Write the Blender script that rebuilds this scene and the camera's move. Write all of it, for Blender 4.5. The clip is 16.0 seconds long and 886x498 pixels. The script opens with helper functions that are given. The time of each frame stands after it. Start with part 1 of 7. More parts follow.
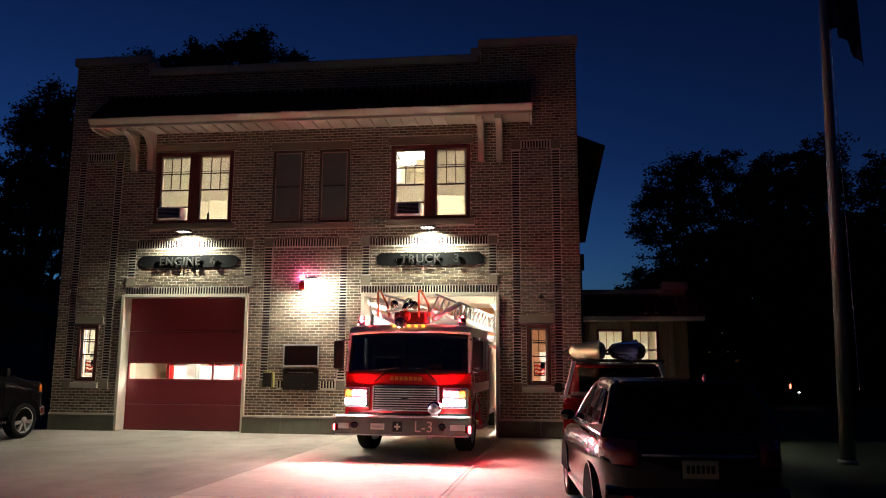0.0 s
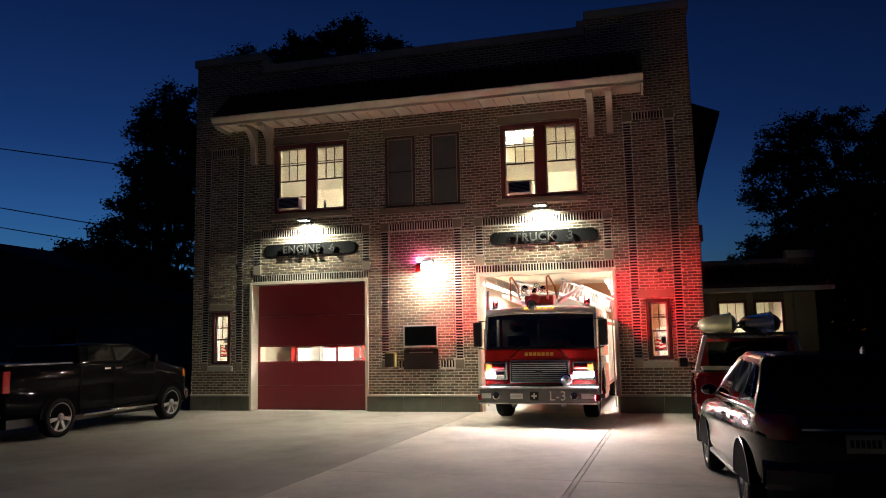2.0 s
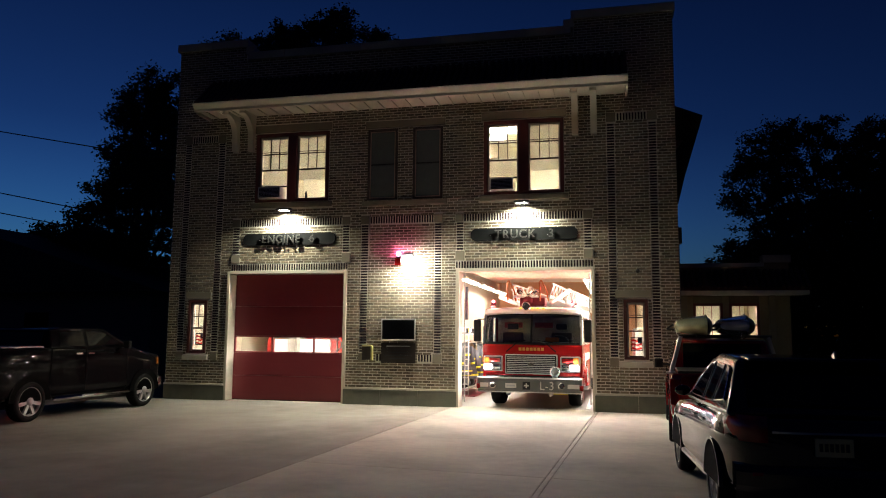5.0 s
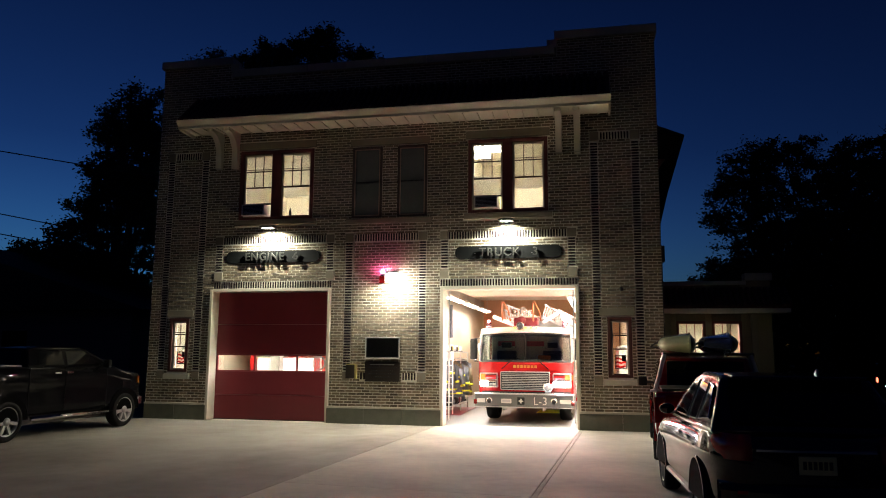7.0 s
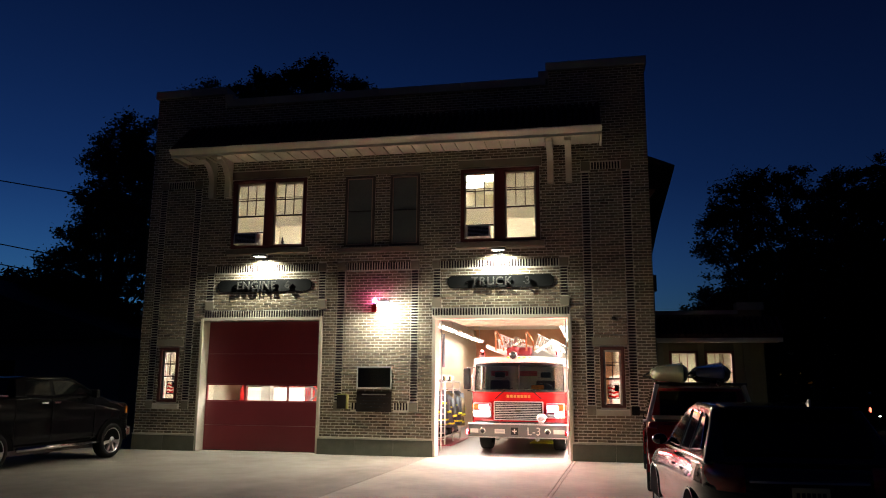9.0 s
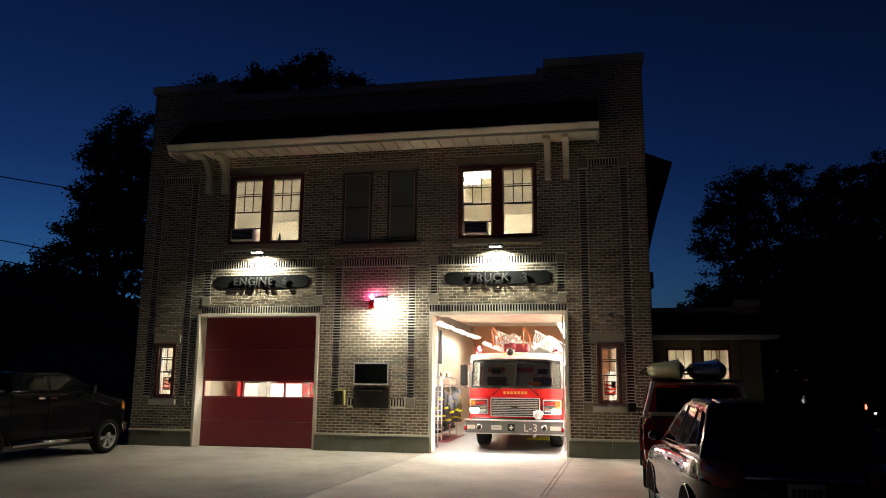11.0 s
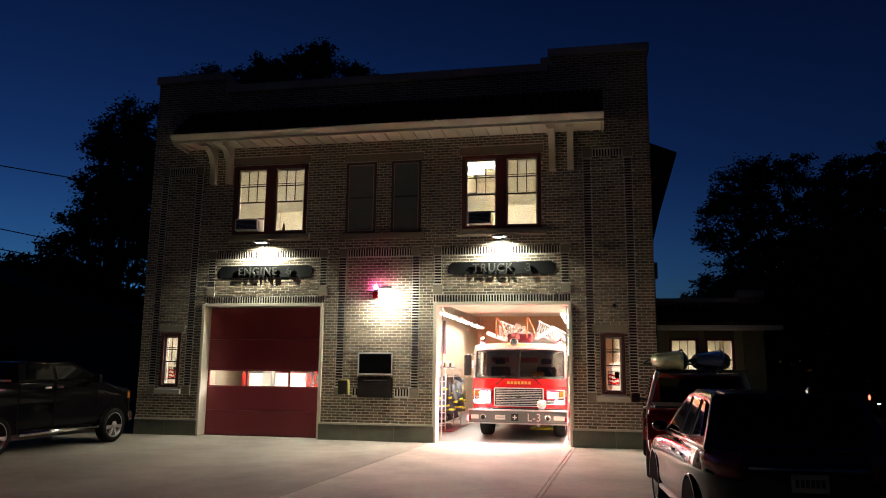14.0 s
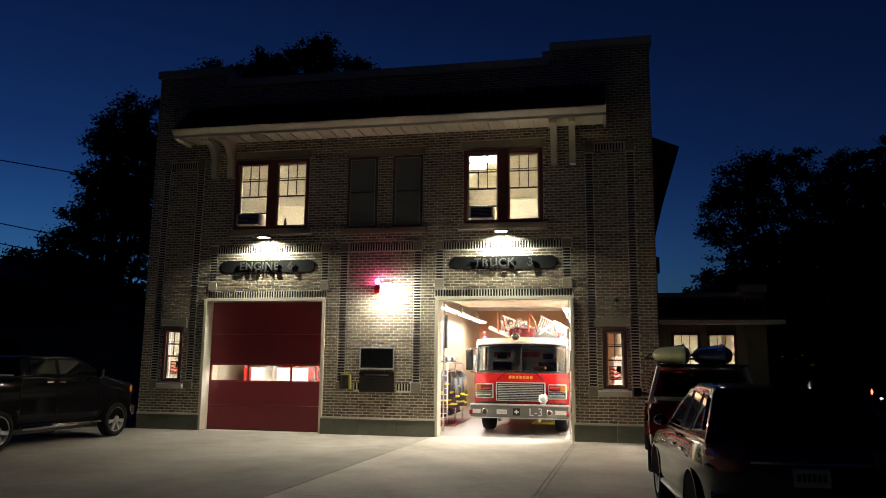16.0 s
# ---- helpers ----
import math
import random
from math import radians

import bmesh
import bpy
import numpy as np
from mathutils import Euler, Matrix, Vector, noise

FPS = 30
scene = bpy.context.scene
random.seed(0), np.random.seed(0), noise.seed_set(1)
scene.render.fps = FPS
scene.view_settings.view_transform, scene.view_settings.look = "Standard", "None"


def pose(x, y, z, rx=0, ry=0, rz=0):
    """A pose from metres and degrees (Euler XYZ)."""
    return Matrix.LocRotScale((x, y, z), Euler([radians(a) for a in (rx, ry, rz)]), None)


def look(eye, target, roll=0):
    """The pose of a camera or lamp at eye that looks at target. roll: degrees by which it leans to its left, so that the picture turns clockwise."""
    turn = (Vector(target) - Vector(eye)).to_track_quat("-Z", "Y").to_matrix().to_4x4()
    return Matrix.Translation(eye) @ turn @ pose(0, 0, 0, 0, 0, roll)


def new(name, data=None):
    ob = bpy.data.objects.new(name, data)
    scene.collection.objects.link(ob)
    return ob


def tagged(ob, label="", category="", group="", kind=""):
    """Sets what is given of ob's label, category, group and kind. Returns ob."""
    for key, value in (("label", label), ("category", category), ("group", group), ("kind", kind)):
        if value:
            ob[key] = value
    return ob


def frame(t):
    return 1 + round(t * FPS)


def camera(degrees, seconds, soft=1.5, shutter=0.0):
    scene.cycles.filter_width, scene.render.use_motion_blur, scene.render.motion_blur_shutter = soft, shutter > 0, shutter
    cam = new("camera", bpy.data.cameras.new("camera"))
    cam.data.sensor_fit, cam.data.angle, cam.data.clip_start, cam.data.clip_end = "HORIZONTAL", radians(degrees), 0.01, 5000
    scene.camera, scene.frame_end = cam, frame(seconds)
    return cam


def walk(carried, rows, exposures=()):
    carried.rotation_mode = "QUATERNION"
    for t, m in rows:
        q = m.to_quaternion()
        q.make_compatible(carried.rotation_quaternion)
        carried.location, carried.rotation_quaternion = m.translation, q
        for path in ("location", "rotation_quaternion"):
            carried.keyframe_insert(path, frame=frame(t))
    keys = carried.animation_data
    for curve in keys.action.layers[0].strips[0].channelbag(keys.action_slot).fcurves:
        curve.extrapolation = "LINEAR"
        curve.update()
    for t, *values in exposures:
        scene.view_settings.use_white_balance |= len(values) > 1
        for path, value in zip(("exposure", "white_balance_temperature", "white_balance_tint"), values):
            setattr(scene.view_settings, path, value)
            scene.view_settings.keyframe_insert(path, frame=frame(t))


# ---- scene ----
cam = camera(62.3, 16.0, soft=1.0)


# ---------------------------------------------------------------- camera path
PATH = [
    (0, (4.068, -17.259, 1.714), (3.827, -15.297, 2.017), 0.3),
    (0.5, (3.838, -17.303, 1.73), (3.53, -15.348, 2.019), -1.3),
    (1, (3.68, -17.399, 1.734), (3.292, -15.457, 2.012), -1.3),
    (1.5, (3.638, -17.468, 1.74), (3.182, -15.54, 2.011), -1.3),
    (2, (3.645, -17.5, 1.746), (3.15, -15.578, 1.99), -1.1),
    (2.5, (3.637, -17.488, 1.733), (3.134, -15.565, 1.955), -0.5),
    (3, (3.64, -17.488, 1.734), (3.14, -15.564, 1.951), -0.1),
    (3.5, (3.648, -17.479, 1.732), (3.164, -15.551, 1.947), 0.3),
    (4, (3.654, -17.461, 1.734), (3.185, -15.529, 1.954), 0.4),
    (6.5, (3.647, -17.461, 1.738), (3.234, -15.521, 1.994), 0.5),
    (7, (3.642, -17.46, 1.741), (3.24, -15.52, 2.02), 0.4),
    (7.5, (3.654, -17.454, 1.742), (3.256, -15.521, 2.067), 0.4),
    (8, (3.656, -17.456, 1.742), (3.264, -15.525, 2.087), 0.5),
    (8.5, (3.653, -17.46, 1.747), (3.266, -15.53, 2.101), 0.4),
    (9, (3.657, -17.461, 1.743), (3.276, -15.53, 2.1), 0.4),
    (11.5, (3.659, -17.457, 1.737), (3.285, -15.523, 2.08), 0.5),
    (12, (3.658, -17.448, 1.74), (3.278, -15.514, 2.078), 0.4),
    (12.5, (3.653, -17.452, 1.739), (3.271, -15.518, 2.073), 0.4),
    (13, (3.649, -17.466, 1.746), (3.265, -15.531, 2.074), 0.5),
    (13.5, (3.65, -17.464, 1.745), (3.269, -15.528, 2.069), 0.5),
    (14, (3.648, -17.47, 1.744), (3.264, -15.533, 2.065), 0.6),
    (14.5, (3.643, -17.47, 1.743), (3.255, -15.534, 2.061), 0.6),
    (15, (3.65, -17.457, 1.743), (3.259, -15.521, 2.056), 0.7),
    (15.5, (3.647, -17.453, 1.733), (3.257, -15.516, 2.044), 0.7),
    (16, (3.657, -17.447, 1.739), (3.267, -15.51, 2.046), 0.6),
]
EXPOSURE = [(0.0, 0.42), (1.5, 0.50), (2.0, 0.44), (3.0, 0.30), (4.0, 0.30), (6.5, 0.34), (7.5, 0.14), (9.0, 0.11), (12.0, 0.14), (14.0, 0.12), (16.0, 0.22)]
walk(cam, [(t, look(eye, target, roll)) for t, eye, target, roll in PATH], EXPOSURE)

# ---------------------------------------------------------------- sky and light
world = bpy.data.worlds.new("dusk_sky")
scene.world = world
world.use_nodes = True
wn, wl = world.node_tree.nodes, world.node_tree.links
sky = wn.new("ShaderNodeTexSky")
sky.sky_type = "NISHITA"
sky.sun_disc = False
sky.sun_elevation = radians(-4.0)
sky.sun_rotation = radians(-40)
sky.altitude, sky.air_density, sky.dust_density, sky.ozone_density = 10, 1.0, 0.4, 4.0
sky_tint = wn.new("ShaderNodeMixRGB")
sky_tint.blend_type = "MULTIPLY"
sky_tint.inputs[0].default_value = 1.0
wl.new(sky.outputs[0], sky_tint.inputs[1])
# dusk falls off from a paler horizon to a darker zenith
sky_co, sky_xyz, sky_ramp = wn.new("ShaderNodeTexCoord"), wn.new("ShaderNodeSeparateXYZ"), wn.new("ShaderNodeValToRGB")
wl.new(sky_co.outputs["Generated"], sky_xyz.inputs[0])
wl.new(sky_xyz.outputs["Z"], sky_ramp.inputs[0])
sky_ramp.color_ramp.elements[0].color = (1.35, 1.30, 1.22, 1)
sky_ramp.color_ramp.elements[1].position, sky_ramp.color_ramp.elements[1].color = 0.55, (0.29, 0.29, 0.32, 1)
middle = sky_ramp.color_ramp.elements.new(0.26)
middle.color = (0.54, 0.54, 0.60, 1)
sky_gain = wn.new("ShaderNodeMixRGB")
sky_gain.blend_type, sky_gain.inputs[0].default_value = "MULTIPLY", 1.0
sky_gain.inputs[2].default_value = (1.25, 3.35, 3.15, 1)
wl.new(sky_ramp.outputs[0], sky_gain.inputs[1])
wl.new(sky_gain.outputs[0], sky_tint.inputs[2])
wl.new(sky_tint.outputs[0], wn["Background"].inputs[0])
wn["Background"].inputs[1].default_value = 0.50


def lamp(name, kind, at, aim, watts, colour, size=0.1, size_y=None, cone=None, blend=0.5):
    """A lamp of the place at a fixture, aimed at a point."""
    data = bpy.data.lights.new(name, kind)
    data.energy, data.color = watts, colour
    if kind == "AREA":
        data.shape, data.size, data.size_y = "RECTANGLE", size, size_y or size
    else:
        data.shadow_soft_size = size
    if kind == "SPOT":
        data.spot_size, data.spot_blend = radians(cone), blend
    ob = new(name, data)
    ob.matrix_basis = look(at, aim)
    return ob


WARM, WHITE, COOL = (1.0, 0.95, 0.86), (1.0, 0.93, 0.84), (1.0, 0.98, 0.79)
# the two sign lamps, the flood lamp on the middle panel
lamp("sign_light", "SPOT", (-4.46, -0.33, 4.80), (-4.46, -0.10, 4.05), 300, COOL, 0.012, cone=154, blend=0.6)
lamp("sign_light", "SPOT", (1.62, -0.33, 4.80), (1.62, -0.10, 4.05), 300, COOL, 0.012, cone=154, blend=0.6)
# bay ceiling tubes
# tube at x 3.85 is unseen, added to light the truck's front
BAY_TUBES = [(-0.55, 1.65), (-0.55, 4.7), (-0.55, 7.7), (-0.55, 10.7), (3.85, 1.65), (2.98, 5.2), (2.98, 8.2), (2.98, 11.2)]
for bx, by in BAY_TUBES:
    lamp("bay_tube_light", "AREA", (bx, by, 3.29), (bx, by, 0), (440 if bx > 0 else 250) if by < 2 else 100, WHITE, 0.25, 2.2)
for by in (2.6, 7.5):
    lamp("bay_tube_light", "AREA", (-4.5, by, 3.92), (-4.5, by, 0), 800, WHITE, 0.25, 2.2)
# upper rooms, side room, annex room
lamp("room_light", "AREA", (-4.4, 2.4, 7.35), (-4.4, 2.4, 5), 92, (1.0, 0.96, 0.92), 0.9, 0.9)
lamp("room_light", "AREA", (0.95, 2.4, 7.35), (0.95, 2.4, 5), 104, (1.0, 0.97, 0.94), 0.9, 0.9)
lamp("annex_light", "AREA", (6.6, 4.6, 3.1), (6.6, 4.2, 0), 420, WARM, 0.9, 0.9)

# ---------------------------------------------------------------- materials


def mat(name, colour, rough=0.6, metal=0.0, vary=0.12, scale=8.0, bump=0.0, bump_scale=60.0, stain=0.0, island=0.0, per_object=0.0, coat=0.0, spec=0.5):
    """A surface with two scales of variation: broad stains and fine grain, and a fine relief."""
    m = bpy.data.materials.new(name)
    m.use_nodes = True
    n, l = m.node_tree.nodes, m.node_tree.links
    b = n["Principled BSDF"]
    b.inputs["Roughness"].default_value, b.inputs["Metallic"].default_value = rough, metal
    b.inputs["Coat Weight"].default_value = coat
    b.inputs["Specular IOR Level"].default_value = spec
    co = n.new("ShaderNodeTexCoord")
    fine, broad = n.new("ShaderNodeTexNoise"), n.new("ShaderNodeTexNoise")
    for node, s in ((fine, scale), (broad, scale * 0.13)):
        node.inputs["Scale"].default_value, node.inputs["Detail"].default_value = s, 6.0
        l.new(co.outputs["Object"], node.inputs["Vector"])
    add = n.new("ShaderNodeMath")
    add.operation = "MULTIPLY_ADD"
    add.inputs[1].default_value = 1.0 + stain * 2
    l.new(broad.outputs["Fac"], add.inputs[0])
    l.new(fine.outputs["Fac"], add.inputs[2])
    last = add.outputs[0]
    centre = 0.5 * (2 + stain * 2)
    for amount, node, socket in ((island, "ShaderNodeNewGeometry", "Random Per Island"), (per_object, "ShaderNodeObjectInfo", "Random")):
        if amount:
            g = n.new(node)
            more = n.new("ShaderNodeMath")
            more.operation = "MULTIPLY_ADD"
            more.inputs[1].default_value = amount / max(vary, 0.01)
            l.new(g.outputs[socket], more.inputs[0])
            l.new(last, more.inputs[2])
            last = more.outputs[0]
            centre += 0.5 * amount / max(vary, 0.01)
    gain = n.new("ShaderNodeMath")
    gain.operation = "MULTIPLY_ADD"
    gain.inputs[1].default_value, gain.inputs[2].default_value = 2 * vary, 1 - 2 * vary * centre
    l.new(last, gain.inputs[0])
    mul = n.new("ShaderNodeMixRGB")
    mul.blend_type = "MULTIPLY"
    mul.inputs[0].default_value = 1.0
    mul.inputs[1].default_value = (*colour, 1)
    l.new(gain.outputs[0], mul.inputs[2])
    l.new(mul.outputs[0], b.inputs["Base Color"])
    if bump:
        relief = n.new("ShaderNodeTexNoise")
        relief.inputs["Scale"].default_value, relief.inputs["Detail"].default_value = bump_scale, 8.0
        l.new(co.outputs["Object"], relief.inputs["Vector"])
        bp = n.new("ShaderNodeBump")
        bp.inputs["Strength"].default_value, bp.inputs["Distance"].default_value = bump, 0.01
        l.new(relief.outputs["Fac"], bp.inputs["Height"])
        l.new(bp.outputs[0], b.inputs["Normal"])
    return m


def glow(name, colour, strength):
    m = bpy.data.materials.new(name)
    m.use_nodes = True
    b = m.node_tree.nodes["Principled BSDF"]
    b.inputs["Base Color"].default_value = (*colour, 1)
    b.inputs["Emission Color"].default_value = (*colour, 1)
    b.inputs["Emission Strength"].default_value = strength
    return m


def glass(name, tint, gloss=0.12, rough=0.02):
    """Thin pane: lets light straight through, with a mirror share."""
    m = bpy.data.materials.new(name)
    m.use_nodes = True
    n, l = m.node_tree.nodes, m.node_tree.links
    n.remove(n["Principled BSDF"])
    clear, shine, mix = n.new("ShaderNodeBsdfTransparent"), n.new("ShaderNodeBsdfGlossy"), n.new("ShaderNodeMixShader")
    fres = n.new("ShaderNodeFresnel")
    fres.inputs[0].default_value = 1.5
    more = n.new("ShaderNodeMath")
    more.operation = "MULTIPLY_ADD"
    more.inputs[1].default_value, more.inputs[2].default_value = 1.0, max(gloss - 0.04, 0)
    clear.inputs[0].default_value = (*tint, 1)
    shine.inputs["Roughness"].default_value = rough
    l.new(fres.outputs[0], more.inputs[0])
    l.new(more.outputs[0], mix.inputs[0])
    l.new(clear.outputs[0], mix.inputs[1])
    l.new(shine.outputs[0], mix.inputs[2])
    l.new(mix.outputs[0], n["Material Output"].inputs[0])
    return m


M_BRICK = mat("buff_brick", (0.195, 0.158, 0.106), 0.85, vary=0.18, scale=14, bump=0.5, bump_scale=90, island=0.45)
M_DARK_BRICK = mat("dark_brick", (0.020, 0.015, 0.015), 0.75, vary=0.2, scale=14, bump=0.4, island=0.3, per_object=0.3, spec=0.08)
M_MORTAR = mat("mortar", (0.74, 0.70, 0.60), 0.95, vary=0.12, scale=20, bump=0.6, bump_scale=150)
M_STONE = mat("cast_stone", (0.25, 0.22, 0.165), 0.85, vary=0.1, scale=9, bump=0.3, bump_scale=80, stain=0.4)
M_BASE = mat("granite_base", (0.15, 0.155, 0.12), 0.7, vary=0.15, scale=40, bump=0.25, stain=0.3)
M_COPING = mat("weathered_coping_stone", (0.43, 0.41, 0.37), 0.85, vary=0.14, scale=7, bump=0.3, bump_scale=70, stain=0.5)
M_LEDGE = mat("limestone_ledge", (0.55, 0.52, 0.44), 0.8, vary=0.1, scale=12, bump=0.2)
M_TRIM = mat("cream_trim_paint", (0.66, 0.61, 0.50), 0.5, vary=0.05, scale=6, bump=0.05)
M_SOFFIT = mat("cream_soffit_paint", (0.68, 0.63, 0.52), 0.55, vary=0.06, scale=5)
M_MAROONDARK = mat("dark_maroon_frame_paint", (0.075, 0.022, 0.018), 0.5, vary=0.12, scale=14, bump=0.1)
M_WOODRED = mat("maroon_frame_paint", (0.17, 0.042, 0.035), 0.45, vary=0.12, scale=14, bump=0.1)
M_SASH = mat("pale_sash_paint", (0.55, 0.50, 0.42), 0.5, vary=0.06, scale=9)
M_TILE = mat("red_clay_tile", (0.10, 0.032, 0.024), 0.8, vary=0.25, scale=8, bump=0.3, island=0.25)
M_DOOR = mat("maroon_door_paint", (0.215, 0.026, 0.036), 0.42, vary=0.06, scale=3, bump=0.04, stain=0.3)
M_CONC = mat("drive_concrete", (0.47, 0.43, 0.345), 0.85, vary=0.16, scale=5, bump=0.35, bump_scale=120, stain=1.1, per_object=0.06)
M_CONC_LEFT = mat("darker_drive_concrete", (0.305, 0.278, 0.222), 0.88, vary=0.24, scale=2.6, bump=0.4, bump_scale=120, stain=1.2, per_object=0.0)
M_ASPHALT = mat("lot_asphalt", (0.05, 0.05, 0.05), 0.9, vary=0.2, scale=20, bump=0.5)
M_GRASS = mat("lawn", (0.05, 0.085, 0.03), 0.9, vary=0.35, scale=6, bump=0.8)
M_SEAM = mat("joint_tar", (0.07, 0.06, 0.05), 0.9, vary=0.2)
M_BLACK = mat("black_paint", (0.015, 0.015, 0.016), 0.35, vary=0.1)
M_RUBBER = mat("tyre_rubber", (0.013, 0.013, 0.013), 0.9, vary=0.2, scale=30, bump=0.3, spec=0.12)
M_PLATE = mat("dark_green_sign_enamel", (0.005, 0.006, 0.0065), 0.8, vary=0.2, scale=6, spec=0.15)
M_LETTER = mat("brushed_letter_metal", (0.05, 0.05, 0.047), 0.45, 0.3, vary=0.1)
M_CHROME = mat("chrome", (0.72, 0.72, 0.73), 0.12, 1.0, vary=0.04)
M_STEEL = mat("brushed_steel", (0.55, 0.56, 0.57), 0.3, 1.0, vary=0.08, scale=20)
M_ALU = mat("ladder_aluminium", (0.62, 0.62, 0.60), 0.35, 0.9, vary=0.1, scale=12)
M_REDPAINT = mat("fire_red_paint", (0.46, 0.012, 0.014), 0.22, vary=0.05, scale=3, coat=0.6)
M_WHITEPAINT = mat("white_cab_paint", (0.74, 0.72, 0.68), 0.3, vary=0.05, scale=3, coat=0.4)
M_GOLD = mat("gold_leaf", (0.65, 0.45, 0.10), 0.35, 0.7, vary=0.1)
M_OCHRE = mat("dull_yellow_edge", (0.34, 0.30, 0.10), 0.6, vary=0.15)
M_YELLOW = mat("yellow_reflective", (0.75, 0.72, 0.05), 0.5, vary=0.06)
M_COAT = mat("dark_turnout_cloth", (0.14, 0.15, 0.17), 0.9, vary=0.3, scale=9, bump=0.6, bump_scale=25)
M_TANCOAT = mat("tan_turnout_cloth", (0.22, 0.17, 0.10), 0.9, vary=0.3, scale=9, bump=0.6, bump_scale=25)
M_BAYWALL = mat("glazed_tan_wall", (0.62, 0.50, 0.36), 0.4, vary=0.06, scale=5)
M_BAYBACK = mat("terracotta_wall", (0.62, 0.33, 0.18), 0.6, vary=0.08, scale=5)
M_BAYCEIL = mat("bay_ceiling_paint", (0.72, 0.64, 0.54), 0.7, vary=0.06, scale=3)
M_BAYFLOOR = mat("sealed_bay_floor", (0.14, 0.132, 0.125), 0.35, vary=0.12, scale=4, stain=0.6)
M_ROOM = mat("cream_room_paint", (0.74, 0.69, 0.57), 0.8, vary=0.04, scale=3)
M_BLIND = mat("white_blind", (0.80, 0.78, 0.72), 0.7, vary=0.04, scale=4)
bn, bl_ = M_BLIND.node_tree.nodes, M_BLIND.node_tree.links
b_thin, b_mix = bn.new("ShaderNodeBsdfTranslucent"), bn.new("ShaderNodeMixShader")
b_thin.inputs[0].default_value = (0.85, 0.82, 0.74, 1)
b_mix.inputs[0].default_value = 0.6
bl_.new(bn["Principled BSDF"].outputs[0], b_mix.inputs[1])
bl_.new(b_thin.outputs[0], b_mix.inputs[2])
bl_.new(b_mix.outputs[0], bn["Material Output"].inputs[0])
M_DARKSASH = mat("dark_muntin_paint", (0.045, 0.018, 0.015), 0.5, vary=0.1, scale=14)
M_DARKFRAME = mat("dark_brown_frame", (0.075, 0.048, 0.038), 0.55, vary=0.1, scale=12)
M_DRABFRAME = mat("drab_screen_frame", (0.42, 0.30, 0.25), 0.55, vary=0.1, scale=12)
M_SCREEN = mat("dark_insect_screen", (0.12, 0.135, 0.135), 0.8, vary=0.15, scale=30)
M_PANE = glass("window_glass", (0.96, 0.97, 0.95), 0.10)
M_DARKGLASS = glass("dark_car_glass", (0.10, 0.11, 0.12), 0.12)
M_CABGLASS = glass("cab_glass", (0.82, 0.85, 0.84), 0.09)
M_DARKBODY = mat("dark_car_paint", (0.005, 0.005, 0.006), 0.05, vary=0.05, scale=3, coat=0.06, spec=0.05)
M_GREYBODY = mat("black_car_paint", (0.010, 0.009, 0.009), 0.12, vary=0.05, scale=3, coat=0.8, spec=0.25)
M_GREYBODY.node_tree.nodes["Principled BSDF"].inputs["Coat IOR"].default_value = 1.55
M_ALLOY = mat("dull_alloy_rim", (0.46, 0.45, 0.43), 0.32, 0.7, vary=0.1, scale=12)
M_REDBODY = mat("red_pickup_paint", (0.22, 0.008, 0.010), 0.08, vary=0.05, scale=3, coat=1.0, spec=0.15)
M_LAMPRED = mat("tail_lamp_plastic", (0.26, 0.008, 0.008), 0.15, vary=0.05, coat=1.0)
M_AMBER = mat("amber_lens", (0.50, 0.17, 0.03), 0.2, vary=0.05, coat=1.0)
M_CLEARLENS = mat("clear_lamp_lens", (0.38, 0.38, 0.38), 0.16, 0.9, vary=0.05, coat=1.0)
M_KGREEN = mat("yellow_green_kayak", (0.76, 0.78, 0.42), 0.14, vary=0.08, scale=3, coat=0.5)
M_KBLUE = mat("dark_blue_kayak", (0.07, 0.10, 0.22), 0.14, vary=0.08, scale=3, coat=0.5)
M_BARK = mat("bark", (0.07, 0.055, 0.04), 0.9, vary=0.3, scale=6, bump=0.8, bump_scale=20)
M_LEAF = mat("dusk_leaves", (0.055, 0.075, 0.035), 0.8, vary=0.3, scale=3, island=0.25)
M_SHINGLE = mat("dark_shingles", (0.05, 0.045, 0.042), 0.9, vary=0.2, scale=6, bump=0.5)
M_SIDING = mat("dim_siding", (0.20, 0.19, 0.17), 0.8, vary=0.1, scale=4)
M_BACKDROP = mat("dark_backdrop", (0.05, 0.05, 0.045), 0.9, vary=0.3, scale=0.6)
M_POLE = mat("weathered_pole", (0.42, 0.38, 0.34), 0.5, 0.3, vary=0.2, scale=4, bump=0.1)
M_FLAGRED = mat("flag_red", (0.40, 0.03, 0.04), 0.8, vary=0.1)
M_FLAGWHITE = mat("flag_white", (0.75, 0.73, 0.70), 0.8, vary=0.05)
M_FLAGBLUE = mat("flag_blue", (0.03, 0.04, 0.14), 0.8, vary=0.1)
M_BRONZE = mat("bronze_plaque", (0.035, 0.028, 0.024), 0.4, 0.5, vary=0.2, scale=12)
M_TUBE = glow("tube_glow", (1.0, 0.93, 0.80), 13)
M_LENS = glow("flood_lens_glow", (1.0, 0.94, 0.82), 165)
M_LENSFRONT = glow("flood_lens_front_glow", (1.0, 0.94, 0.82), 2300)
M_SLENS = glow("sign_lens_glow", (0.95, 1.0, 0.93), 8)
M_ALARM = glow("alarm_dome_glow", (1.0, 0.10, 0.38), 85)
M_HEAD = glow("headlamp_glow", (1.0, 0.86, 0.86), 1150)
M_REDGLOW = glow("red_lamp_glow", (1.0, 0.03, 0.05), 750)
